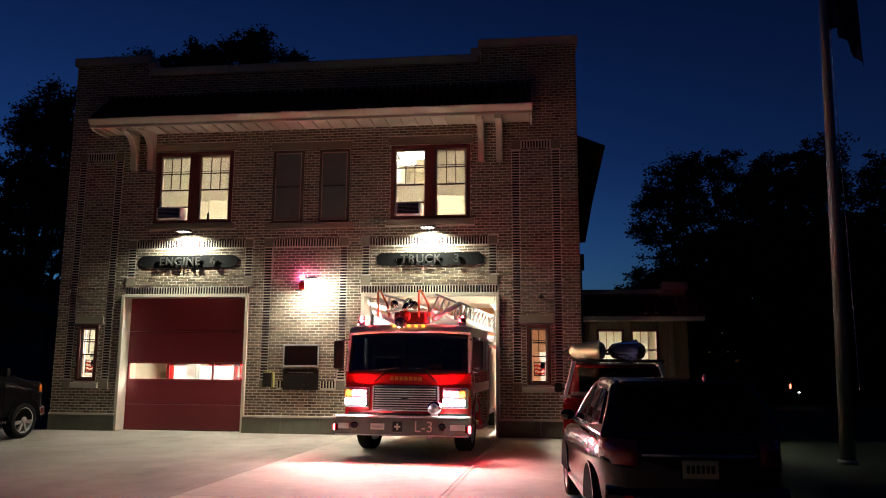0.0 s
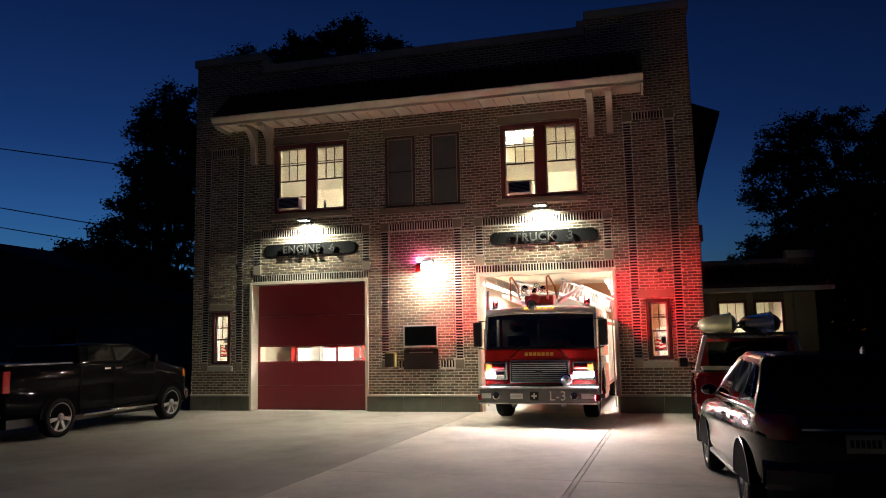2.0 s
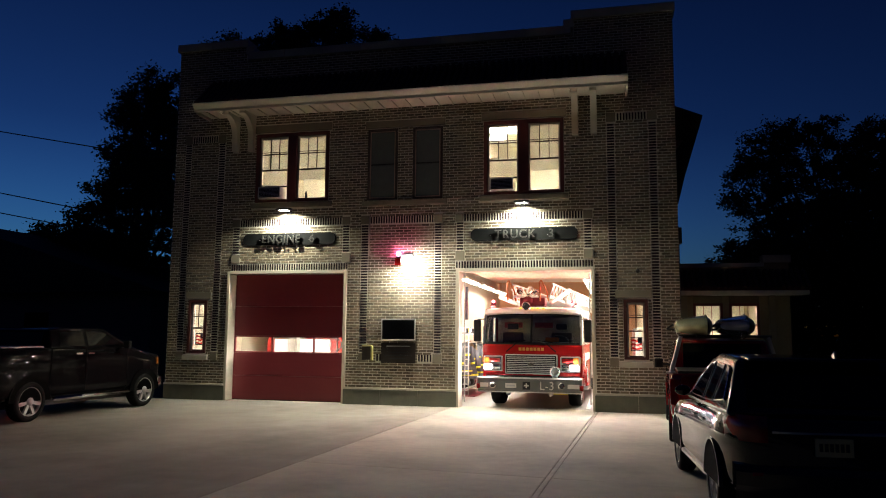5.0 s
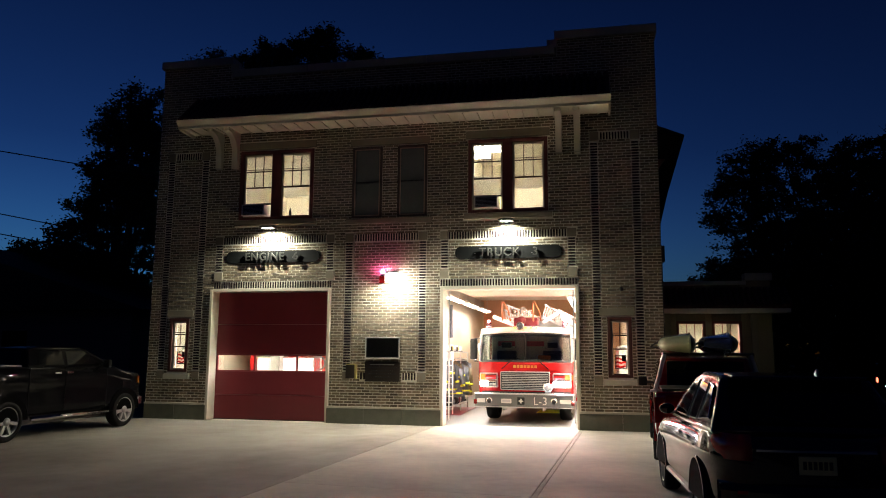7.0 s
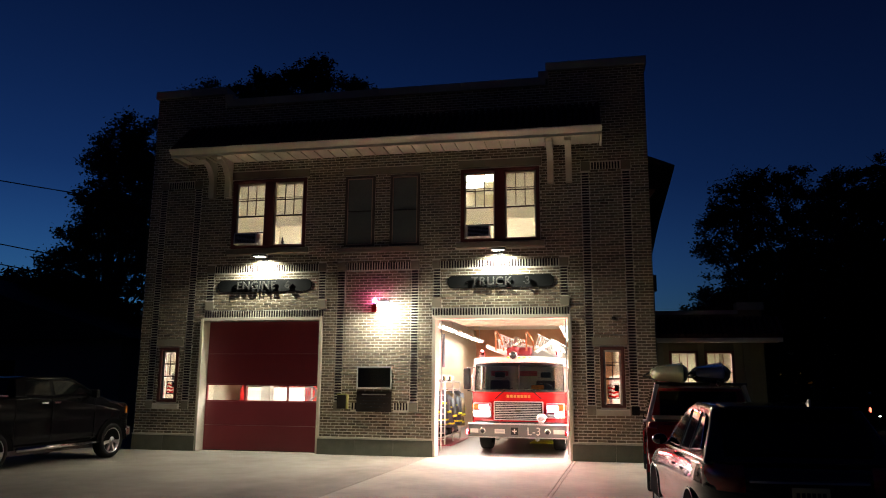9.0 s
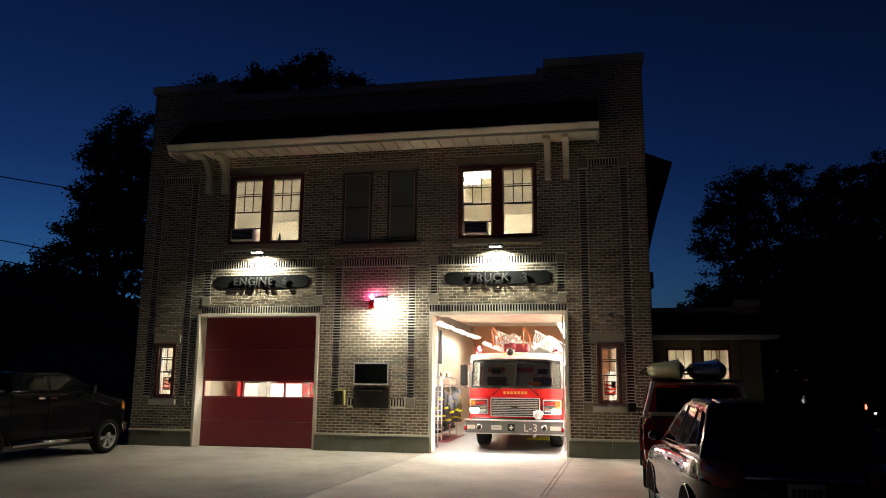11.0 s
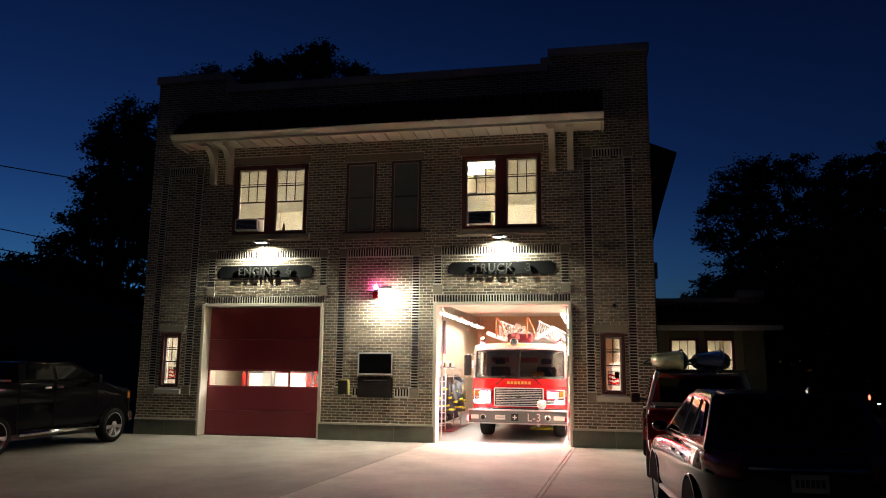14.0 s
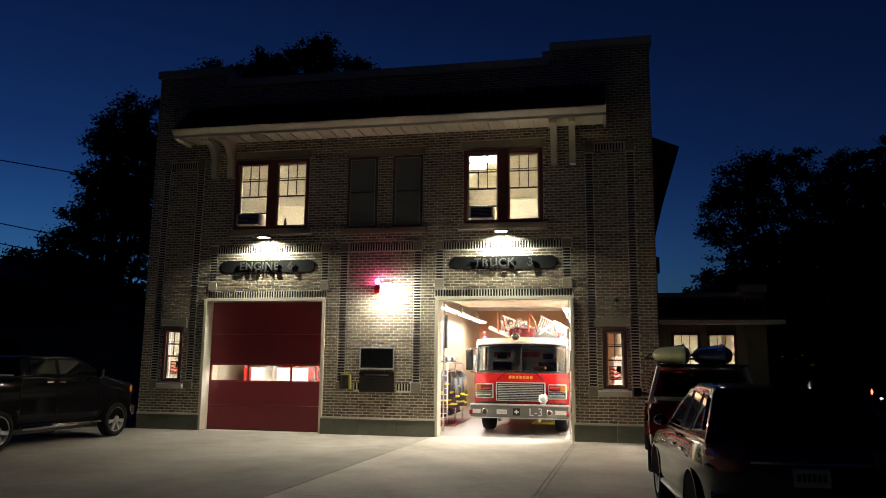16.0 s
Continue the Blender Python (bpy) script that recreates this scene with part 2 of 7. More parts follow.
M_REDSPIN = glow("red_beacon_glow", (1.0, 0.02, 0.03), 42000)
M_REDSIDE = glow("red_flasher_glow", (1.0, 0.03, 0.06), 220)
M_REDBULB = glow("red_bulb_glow", (1.0, 0.14, 0.16), 1700)
M_AMBGLOW = glow("amber_marker_glow", (1.0, 0.35, 0.03), 2.5)
M_REDDOME = glass("pink_clear_dome", (1.0, 0.86, 0.86), 0.10)
dn, dl = M_REDDOME.node_tree.nodes, M_REDDOME.node_tree.links
milky, blend = dn.new("ShaderNodeBsdfTranslucent"), dn.new("ShaderNodeMixShader")
milky.inputs[0].default_value = (0.9, 0.05, 0.05, 1)
blend.inputs[0].default_value = 0.06
dl.new(dn["Material Output"].inputs[0].links[0].from_socket, blend.inputs[1])
dl.new(milky.outputs[0], blend.inputs[2])
dl.new(blend.outputs[0], dn["Material Output"].inputs[0])
M_DECALRED = glass("flag_decal_red", (0.85, 0.12, 0.12), 0.05)
M_DECALWHITE = glass("flag_decal_white", (0.95, 0.93, 0.90), 0.05)
M_DECALBLUE = glass("flag_decal_blue", (0.06, 0.07, 0.16), 0.05)
M_BUMPER = mat("grey_bumper_paint", (0.17, 0.17, 0.165), 0.35, 0.3, vary=0.1, scale=6)
M_BRIGHT = mat("polished_bar", (0.66, 0.66, 0.65), 0.30, 0.55, vary=0.06, scale=9)
M_FAR = glow("far_lamp_glow", (0.9, 1.0, 0.9), 3)
M_STREET = glow("street_lamp_glow", (1.0, 0.92, 0.80), 40)
M_FARRED = glow("far_red_glow", (1.0, 0.15, 0.08), 4)

# ---------------------------------------------------------------- mesh helpers


def box(bm, x0, x1, y0, y1, z0, z1, bevel=0.0, m=None, slot=0):
    """An upright block, with worn edges where bevel is given."""
    made = bmesh.ops.create_cube(bm, size=1.0)
    vs = made["verts"]
    for v in vs:
        v.co = Vector((x0 + (v.co.x + 0.5) * (x1 - x0), y0 + (v.co.y + 0.5) * (y1 - y0), z0 + (v.co.z + 0.5) * (z1 - z0)))
        if m is not None:
            v.co = m @ v.co
    faces = {f for v in vs for f in v.link_faces}
    for f in faces:
        f.material_index = slot
    if bevel:
        edges = list({e for v in vs for e in v.link_edges})
        out = bmesh.ops.bevel(bm, geom=edges, offset=bevel, segments=2, affect="EDGES", profile=0.6)
        for f in out["faces"]:
            f.material_index = slot
    return bm


def rod(bm, a, b, r0, r1=None, n=10, slot=0, caps=True):
    """A round bar from a to b."""
    a, b = Vector(a), Vector(b)
    made = bmesh.ops.create_cone(bm, cap_ends=caps, segments=n, radius1=r0, radius2=r0 if r1 is None else r1, depth=(b - a).length)
    turn = Matrix.Translation((a + b) / 2) @ (b - a).to_track_quat("Z", "Y").to_matrix().to_4x4()
    bmesh.ops.transform(bm, matrix=turn, verts=made["verts"])
    for f in {f for v in made["verts"] for f in v.link_faces}:
        f.material_index = slot
        f.smooth = n > 8
    return bm


def ball(bm, at, r, sx=1, sy=1, sz=1, n=12):
    made = bmesh.ops.create_uvsphere(bm, u_segments=n, v_segments=max(6, n // 2), radius=r)
    bmesh.ops.transform(bm, matrix=Matrix.Translation(at) @ Matrix.Diagonal((sx, sy, sz, 1)), verts=made["verts"])
    for f in {f for v in made["verts"] for f in v.link_faces}:
        f.smooth = True
    return bm


def prism(bm, outline, axis, lo, hi, slot=0, bevel=0.0):
    """A flat outline (pairs) drawn out along x, y or z between lo and hi."""
    def at(p, d):
        return {"x": (d, p[0], p[1]), "y": (p[0], d, p[1]), "z": (p[0], p[1], d)}[axis]
    a = [bm.verts.new(at(p, lo)) for p in outline]
    b = [bm.verts.new(at(p, hi)) for p in outline]
    n = len(outline)
    faces = [bm.faces.new(a), bm.faces.new(b[::-1])]
    faces += [bm.faces.new((a[i], b[i], b[(i + 1) % n], a[(i + 1) % n])) for i in range(n)]
    for f in faces:
        f.material_index = slot
    bmesh.ops.recalc_face_normals(bm, faces=faces)
    if bevel:
        edges = list({e for f in faces for e in f.edges})
        bmesh.ops.bevel(bm, geom=edges, offset=bevel, segments=2, affect="EDGES", profile=0.6)
    return bm


def loft(bm, rings, slot=0, caps=True):
    """A skin over rings of points, all of one length."""
    rows = [[bm.verts.new(p) for p in ring] for ring in rings]
    n = len(rows[0])
    faces = []
    for r, s in zip(rows, rows[1:]):
        faces += [bm.faces.new((r[i], r[(i + 1) % n], s[(i + 1) % n], s[i])) for i in range(n)]
    if caps:
        faces += [bm.faces.new(rows[0][::-1]), bm.faces.new(rows[-1])]
    for f in faces:
        f.material_index, f.smooth = slot, True
    bmesh.ops.recalc_face_normals(bm, faces=faces)
    return bm


def B():
    return bmesh.new()


def solid(name, bm, *mats):
    """Links a bmesh as one top-level mesh object."""
    me = bpy.data.meshes.new(name)
    bm.to_mesh(me)
    bm.free()
    for m in mats:
        me.materials.append(m)
    return new(name, me)


def part(name, bm, material, parent, label=""):
    """Links a bmesh as one mesh object under a thing or part."""
    mats = material if isinstance(material, (list, tuple)) else (material,)
    ob = solid(name, bm, *mats)
    ob.parent = parent
    if label:
        ob["label"] = label
    return ob


def thing(name, label, category, group="", at=None, kind=""):
    ob = new(name)
    ob.empty_display_size = 0.2
    if at is not None:
        ob.matrix_basis = at
    return tagged(ob, label, category, group, kind)


def structure(name, bm, mats, label="", category=""):
    return tagged(solid(name, bm, *(mats if isinstance(mats, (list, tuple)) else (mats,))), label, category, kind="structure")


def lettering(name, text, size, depth, at, material, parent, spacing=1.0, label="", wide=1.0):
    """Raised letters as a mesh, centred at a pose."""
    cu = bpy.data.curves.new(name, "FONT")
    cu.body, cu.size, cu.extrude, cu.align_x, cu.align_y, cu.space_character = text, size, depth, "CENTER", "CENTER", spacing
    cu.bevel_depth = depth * 0.12
    tmp = bpy.data.objects.new(name, cu)
    scene.collection.objects.link(tmp)
    me = bpy.data.meshes.new_from_object(tmp.evaluated_get(bpy.context.evaluated_depsgraph_get()))
    bpy.data.objects.remove(tmp)
    me.materials.clear()
    me.materials.append(material)
    me.transform(at @ Matrix.Diagonal((wide, 1, 1, 1)))
    ob = new(name, me)
    ob.parent = parent
    if label:
        ob["label"] = label
    return ob

# ---------------------------------------------------------------- ground
g = B()
box(g, -1500, 1500, -1500, 1500, -0.30, -0.06)
structure("ground", g, M_ASPHALT, "dark asphalt and earth running to the horizon", "ground")
g = B()
box(g, 7.4, 60, -14.0, 40, -0.2, -0.015)
structure("lawn", g, M_GRASS, "unlit lawn beside the fire station", "lawn")
g = B()
box(g, -60, 70, -40.0, -21.0, -0.2, -0.05)
structure("road", g, M_ASPHALT, "dark asphalt street behind the driveway", "road")
g = B()
box(g, -30.0, 7.38, -20.9, -0.2, -0.2, -0.055)
box(g, -30.0, -7.95, -0.2, 30, -0.2, -0.055)
driveway = structure("driveway", g, M_SEAM, "pale concrete apron of broad poured slabs", "driveway")

# ---------------------------------------------------------------- facade
DOORS = [(-6.13, -2.875, 0.0, 3.31), (0.0, 3.25, 0.0, 3.31)]
TWINS = [(-5.46, -3.41, 5.13, 6.97), (0.65, 2.60, 5.13, 6.97)]
MIDS = [(-2.35, -1.56, 5.09, 6.93), (-1.16, -0.39, 5.09, 6.93)]
SLITS = [(-7.26, -6.72, 1.19, 2.57), (3.92, 4.47, 1.19, 2.57)]
HOLES = DOORS + TWINS + MIDS + SLITS
XL, XR, ZT = -7.87, 5.18, 9.05


def cells(x0, x1, z0, z1, holes):
    """The blocks of a wall that remain round its openings, merged upright."""
    xs = sorted({x0, x1, *(h[i] for h in holes for i in (0, 1) if x0 < h[i] < x1)})
    for a, b in zip(xs, xs[1:]):
        cut = sorted((h[2], h[3]) for h in holes if h[0] < (a + b) / 2 < h[1])
        z = z0
        for lo, hi in cut:
            if lo > z:
                yield a, b, z, lo
            z = hi
        if z < z1:
            yield a, b, z, z1


g = B()
for a, b, c, d in cells(XL, XR, 0.0, ZT, HOLES):
    box(g, a, b, 0.012, 0.36, c, d)
box(g, XL, -5.85, 0.012, 0.36, ZT, 9.42)
box(g, 2.85, XR, 0.012, 0.36, ZT, 9.42)
wall_front = structure("wall_front", g, M_MORTAR, "buff brick fire station front with dark brick inlay", "wall")

# dark brick bands: soldiers stand upright, stacks lie one on the other
SOLDIERS = [(-6.08, -2.83, 3.335, 3.51), (-0.05, 3.26, 3.335, 3.51), (-5.86, -3.02, 4.49, 4.68), (0.15, 3.03, 4.49, 4.68),
            (-2.26, -0.60, 4.49, 4.68), (-2.05, -1.90, 1.06, 1.24), (-0.98, -0.62, 1.06, 1.24), (3.84, 4.53, 6.82, 7.01), (-7.36, -6.62, 6.82, 7.01)]
STACKS = [(-6.06, -5.87, 3.78, 4.48), (-2.99, -2.81, 3.78, 4.48), (-0.03, 0.15, 3.78, 4.48), (3.05, 3.23, 3.78, 4.48),
          (-2.49, -2.30, 1.27, 4.47), (-0.58, -0.40, 1.27, 4.47), (3.61, 3.79, 1.24, 6.76), (4.57, 4.75, 1.24, 6.76),
          (-7.57, -7.39, 1.24, 6.80), (-6.57, -6.39, 1.24, 6.80)]
BLOCKS = [(-6.08, -5.85, 3.53, 3.76), (-3.0, -2.77, 3.53, 3.76), (-0.05, 0.17, 3.53, 3.76), (3.04, 3.26, 3.53, 3.76),
          (-6.08, -5.87, 4.49, 4.69), (-3.0, -2.80, 4.49, 4.69), (-0.05, 0.14, 4.49, 4.69), (3.04, 3.25, 4.49, 4.69),
          (-2.50, -2.28, 4.49, 4.70), (-0.60, -0.38, 4.49, 4.70), (-2.50, -2.30, 1.03, 1.25), (-0.60, -0.38, 1.03, 1.25),
          (3.60, 3.82, 6.80, 7.02), (4.55, 4.77, 6.80, 7.02), (-7.58, -7.38, 6.80, 7.02), (-6.60, -6.38, 6.80, 7.02),
          (3.60, 3.80, 1.02, 1.22), (4.56, 4.76, 1.02, 1.22), (-7.58, -7.38, 1.02, 1.22), (-6.58, -6.38, 1.02, 1.22)]
LINTELS = [(3.74, 4.56, 2.60, 2.78), (-7.36, -6.62, 2.60, 2.78), (-5.52, -3.35, 7.0, 7.20), (0.59, 2.66, 7.0, 7.20), (-2.42, -0.33, 6.96, 7.14)]
SILLS = [(3.80, 4.54, 1.02, 1.14, 0.06), (-7.36, -6.64, 1.02, 1.14, 0.06), (-5.56, -3.31, 4.98, 5.11, 0.06), (0.55, 2.70, 4.98, 5.11, 0.06), (-2.48, -0.27, 4.94, 5.07, 0.06)]

for i, (a, b, c, d) in enumerate(BLOCKS):
    part("stone_block", box(B(), a, b, -0.012, 0.02, c, d, 0.006), M_STONE, wall_front, "smooth buff cast-stone corner block" if i == 0 else "")
for a, b, c, d in LINTELS:
    part("lintel", box(B(), a, b, -0.016, 0.02, c, d, 0.006), M_STONE, wall_front, "smooth cast-stone lintel")
for a, b, c, d, out in SILLS:
    part("window_ledge", box(B(), a, b, -out, 0.03, c, d, 0.01), M_LEDGE if c < 4 else M_STONE, wall_front, "projecting stone sill")
# plinth of granite slabs with a pale ledge above
for a, b in ((XL, -6.13), (-2.875, 0.0), (3.25, XR)):
    n = max(1, round((b - a) / 0.95))
    for k in range(n):
        x0, x1 = a + (b - a) * k / n, a + (b - a) * (k + 1) / n
        part("plinth_slab", box(B(), x0 + 0.003, x1 - 0.003, -0.045, 0.03, 0.0, 0.37, 0.008), M_BASE, wall_front)
    part("plinth_ledge", box(B(), a + (0.0 if a < -7 else 0.02), b - 0.02, -0.055, 0.03, 0.372, 0.415, 0.01), M_LEDGE, wall_front, "pale stone ledge over the plinth")
# coping stones
for a, b, c in ((XL - 0.06, -5.80, 9.42), (-5.80, 2.80, 9.05), (2.80, XR + 0.06, 9.42)):
    n = round((b - a) / 1.1)
    for k in range(n):
        x0, x1 = a + (b - a) * k / n, a + (b - a) * (k + 1) / n
        part("coping_stone", box(B(), x0 + 0.003, x1 - 0.003, -0.07, 0.43, c, c + 0.21, 0.012), M_COPING, wall_front)
for a in (-5.86, 2.62):
    part("coping_stone", box(B(), a, a + 0.24, -0.065, 0.425, 9.20, 9.415, 0.012), M_COPING, wall_front)


# ---------------------------------------------------------------- eave over the front
eave = thing("pent_roof", "red clay tile pent roof with cream boxed eave", "roof", kind="structure")
EX0, EX1, EY = -6.87, 4.11, -0.80
part("fascia", prism(B(), [(EY + 0.03, 7.43), (EY, 7.44), (EY, 7.50), (EY - 0.13, 7.615), (EY - 0.13, 7.635), (EY + 0.04, 7.635), (EY + 0.04, 7.43)], "x", EX0, EX1), M_TRIM, eave, "cream moulded gutter board")
part("soffit", box(B(), EX0 + 0.06, EX1 - 0.06, EY + 0.05, -0.02, 7.47, 7.51), M_SOFFIT, eave)
for xe in (EX0, EX1 - 0.05):
    part("end_board", prism(B(), [(EY, 7.46), (EY, 7.60), (0.0, 8.36), (0.0, 7.40), (EY + 0.12, 7.40)], "x", xe, xe + 0.05), M_TRIM, eave)
g = B()
k = EX0 + 0.25
while k < EX1 - 0.2:
    box(g, k, k + 0.035, EY + 0.08, -0.03, 7.44, 7.468)
    k += 0.36
part("rafter_tails", g, M_SOFFIT, eave, "row of cream rafter tails")
part("roof_board", prism(B(), [(EY, 7.60), (EY + 0.0, 7.62), (0.0, 8.40), (0.0, 8.30), (EY + 0.05, 7.60)], "x", EX0 + 0.05, EX1 - 0.06), M_TILE, eave)
g = B()
nt = 66
for i in range(nt):
    x = EX0 + 0.08 + (EX1 - EX0 - 0.16) * i / (nt - 1)
    for j in range(3):
        y0, z0 = EY - 0.06 + j * 0.28, 7.62 + j * 0.268
        rod(g, (x, y0, z0 + 0.02), (x, y0 + 0.32, z0 + 0.02 + 0.312), 0.07, 0.06, 8)
tagged(part("barrel_tiles", g, M_TILE, eave, "rows of rounded red clay tiles"), kind="stuff")


def bracket(x0, x1):
    """A curved cream bracket below the eave, swelling out at the top."""
    out = [(0.0, 6.50), (-0.14, 6.50), (-0.15, 6.80)]
    for i in range(11):
        a = math.pi / 2 * i / 10
        out.append((-0.15 - 0.50 * (1 - math.cos(a)), 6.88 + 0.50 * math.sin(a)))
    out += [(-0.66, 7.45), (0.0, 7.45)]
    b = prism(B(), out, "x", x0, x1)
    return part("bracket", b, M_TRIM, eave, "curved cream wooden bracket")


for bx in (-6.12, -5.66, 2.80, 3.24):
    bracket(bx, bx + 0.15)

# ---------------------------------------------------------------- windows


def sash(parent, x0, x1, z0, z1, y, grid_cols, grid_rows, open_low=0.0, depth=0.045):
    """One double-hung window: pale stiles, rails, a divided upper light, two panes."""
    zm = z0 + (z1 - z0) * 0.47
    w = 0.045
    for n, (a, b, c, d, yy) in {"stile": (x0, x0 + w, z0, z1, y), "stile_": (x1 - w, x1, z0, z1, y)}.items():
        part("stile", box(B(), a, b, yy, yy + depth, c, d, 0.004), M_SASH, parent)
    for c, d, yy, m in ((z1 - w, z1, y, M_SASH), (zm - 0.012, zm + 0.022, y + 0.002, M_DARKSASH), (z0 + open_low, z0 + open_low + w * 0.7, y + 0.003, M_DARKSASH)):
        part("rail", box(B(), x0 + w, x1 - w, yy, yy + depth, c, d, 0.003), m, parent)
    zs = zm + (z1 - zm) * 0.48
    part("storm_bar", box(B(), x0 + w, x1 - w, y - 0.02, y - 0.004, zs + 0.045, zs + 0.06), M_DARKSASH, parent, "thin bar of the storm window")
    gx0, gx1 = x0 + w, x1 - w
    for i in range(1, grid_cols):
        x = gx0 + (gx1 - gx0) * i / grid_cols
        part("muntin", box(B(), x - 0.009, x + 0.009, y + 0.01, y + 0.03, zm + 0.03, z1 - w), M_DARKSASH, parent)
    for i in range(1, grid_rows):
        z = zm + (z1 - zm - w) * i / grid_rows + 0.01
        part("muntin", box(B(), gx0, gx1, y + 0.012, y + 0.032, z - 0.013, z + 0.013), M_DARKSASH, parent)
    for c, d, yy in ((zm + 0.03, z1 - w, y + 0.022), (z0 + open_low + w, zm - 0.02, y + 0.026)):
        p = part("pane", box(B(), gx0, gx1, yy, yy + 0.003, c, d), M_PANE, parent)
        p.visible_shadow = False


def casing(parent, x0, x1, z0, z1, w=0.07, mull=None, y=-0.02, paint=None):
    """Maroon frame round an opening, with a mullion where wanted."""
    for a, b, c, d in ((x0, x0 + w, z0, z1), (x1 - w, x1, z0, z1)):
        part("jamb", box(B(), a, b, y, 0.20, c, d, 0.006), paint or M_WOODRED, parent)
    part("head", box(B(), x0 + w, x1 - w, y, 0.20, z1 - w, z1, 0.006), paint or M_WOODRED, parent)
    part("sill", box(B(), x0 + w, x1 - w, y, 0.20, z0, z0 + w * 0.8, 0.006), paint or M_WOODRED, parent)
    if mull:
        part("mullion", box(B(), mull[0], mull[1], y - 0.004, 0.20, z0 + w * 0.8, z1 - w, 0.006), paint or M_WOODRED, parent)


def cooler(x0, x1, z0):
    """A window air conditioner pushed out through the lower sash."""
    c = thing("air_conditioner", "white window air conditioner with a dark louvred back", "air conditioner", "window air conditioners")
    part("case", box(B(), x0, x1, -0.20, 0.30, z0, z0 + 0.30, 0.015), M_WHITEPAINT, c)
    part("grille", box(B(), x0 + 0.04, x1 - 0.04, -0.207, -0.19, z0 + 0.03, z0 + 0.27, 0.004), M_BLACK, c, "dark louvred grille")
    for i in range(7):
        z = z0 + 0.05 + i * 0.033
        part("louvre", box(B(), x0 + 0.045, x1 - 0.045, -0.213, -0.203, z, z + 0.008), M_STEEL, c)


for n, (x0, x1, z0, z1) in enumerate(TWINS):
    w = thing("window_%d" % (n + 1), "maroon framed pair of lit double-hung windows", "window", kind="structure")
    xm = (x0 + x1) / 2
    casing(w, x0, x1, z0, z1, 0.085, (xm - 0.12, xm + 0.12))
    for s, (a, b) in enumerate(((x0 + 0.085, xm - 0.12), (xm + 0.12, x1 - 0.085))):
        sash(w, a, b, z0 + 0.07, z1 - 0.085, 0.06, 3, 2, 0.34 if s == 0 else 0.0)
        # pale blinds, the first pulled to just above the cooler, the second half way
        low = z0 + 0.48 if s == 0 else z0 + 0.62
        high = z0 + 0.92 if (n, s) == (1, 0) else z1 - 0.12
        bl = thing("window_blind", "white slatted blind pulled part way down", "blind", "upper window blinds")
        g = B()
        z = low
        while z < high:
            prism(g, [(0.168, z + 0.022), (0.184, z), (0.186, z + 0.002), (0.170, z + 0.024)], "x", a + 0.03, b - 0.03)
            z += 0.021
        part("slats", g, M_BLIND, bl)
        part("bottom_rail", box(B(), a + 0.03, b - 0.03, 0.165, 0.195, low - 0.025, low - 0.004, 0.004), M_BLIND, bl)
        part("head_rail", box(B(), a + 0.02, b - 0.02, 0.16, 0.20, high, high + 0.034, 0.004), M_BLIND, bl)
    cooler(x0 + 0.17, xm - 0.22, z0 + 0.075)
for n, (x0, x1, z0, z1) in enumerate(MIDS):
    w = thing("window_%d" % (n + 3), "dark screened upper window with a pale thin frame", "window", kind="structure")
    casing(w, x0, x1, z0, z1, 0.06, paint=M_DARKFRAME)
    for a, b in ((x0 + 0.06, x0 + 0.085), (x1 - 0.085, x1 - 0.06)):
        part("screen_frame", box(B(), a, b, -0.012, 0.03, z0 + 0.05, z1 - 0.06, 0.003), M_DRABFRAME, w)
    for c, d in ((z0 + 0.05, z0 + 0.075), (z1 - 0.085, z1 - 0.06), ((z0 + z1) / 2 - 0.02, (z0 + z1) / 2 + 0.01)):
        part("screen_rail", box(B(), x0 + 0.085, x1 - 0.085, -0.010, 0.028, c, d, 0.003), M_DRABFRAME if c != (z0 + z1) / 2 - 0.02 else M_BLACK, w)
    part("screen", box(B(), x0 + 0.085, x1 - 0.085, 0.012, 0.016, z0 + 0.07, z1 - 0.08), M_SCREEN, w)
    part("pane", box(B(), x0 + 0.06, x1 - 0.06, 0.10, 0.104, z0 + 0.05, z1 - 0.06), M_DARKGLASS, w)
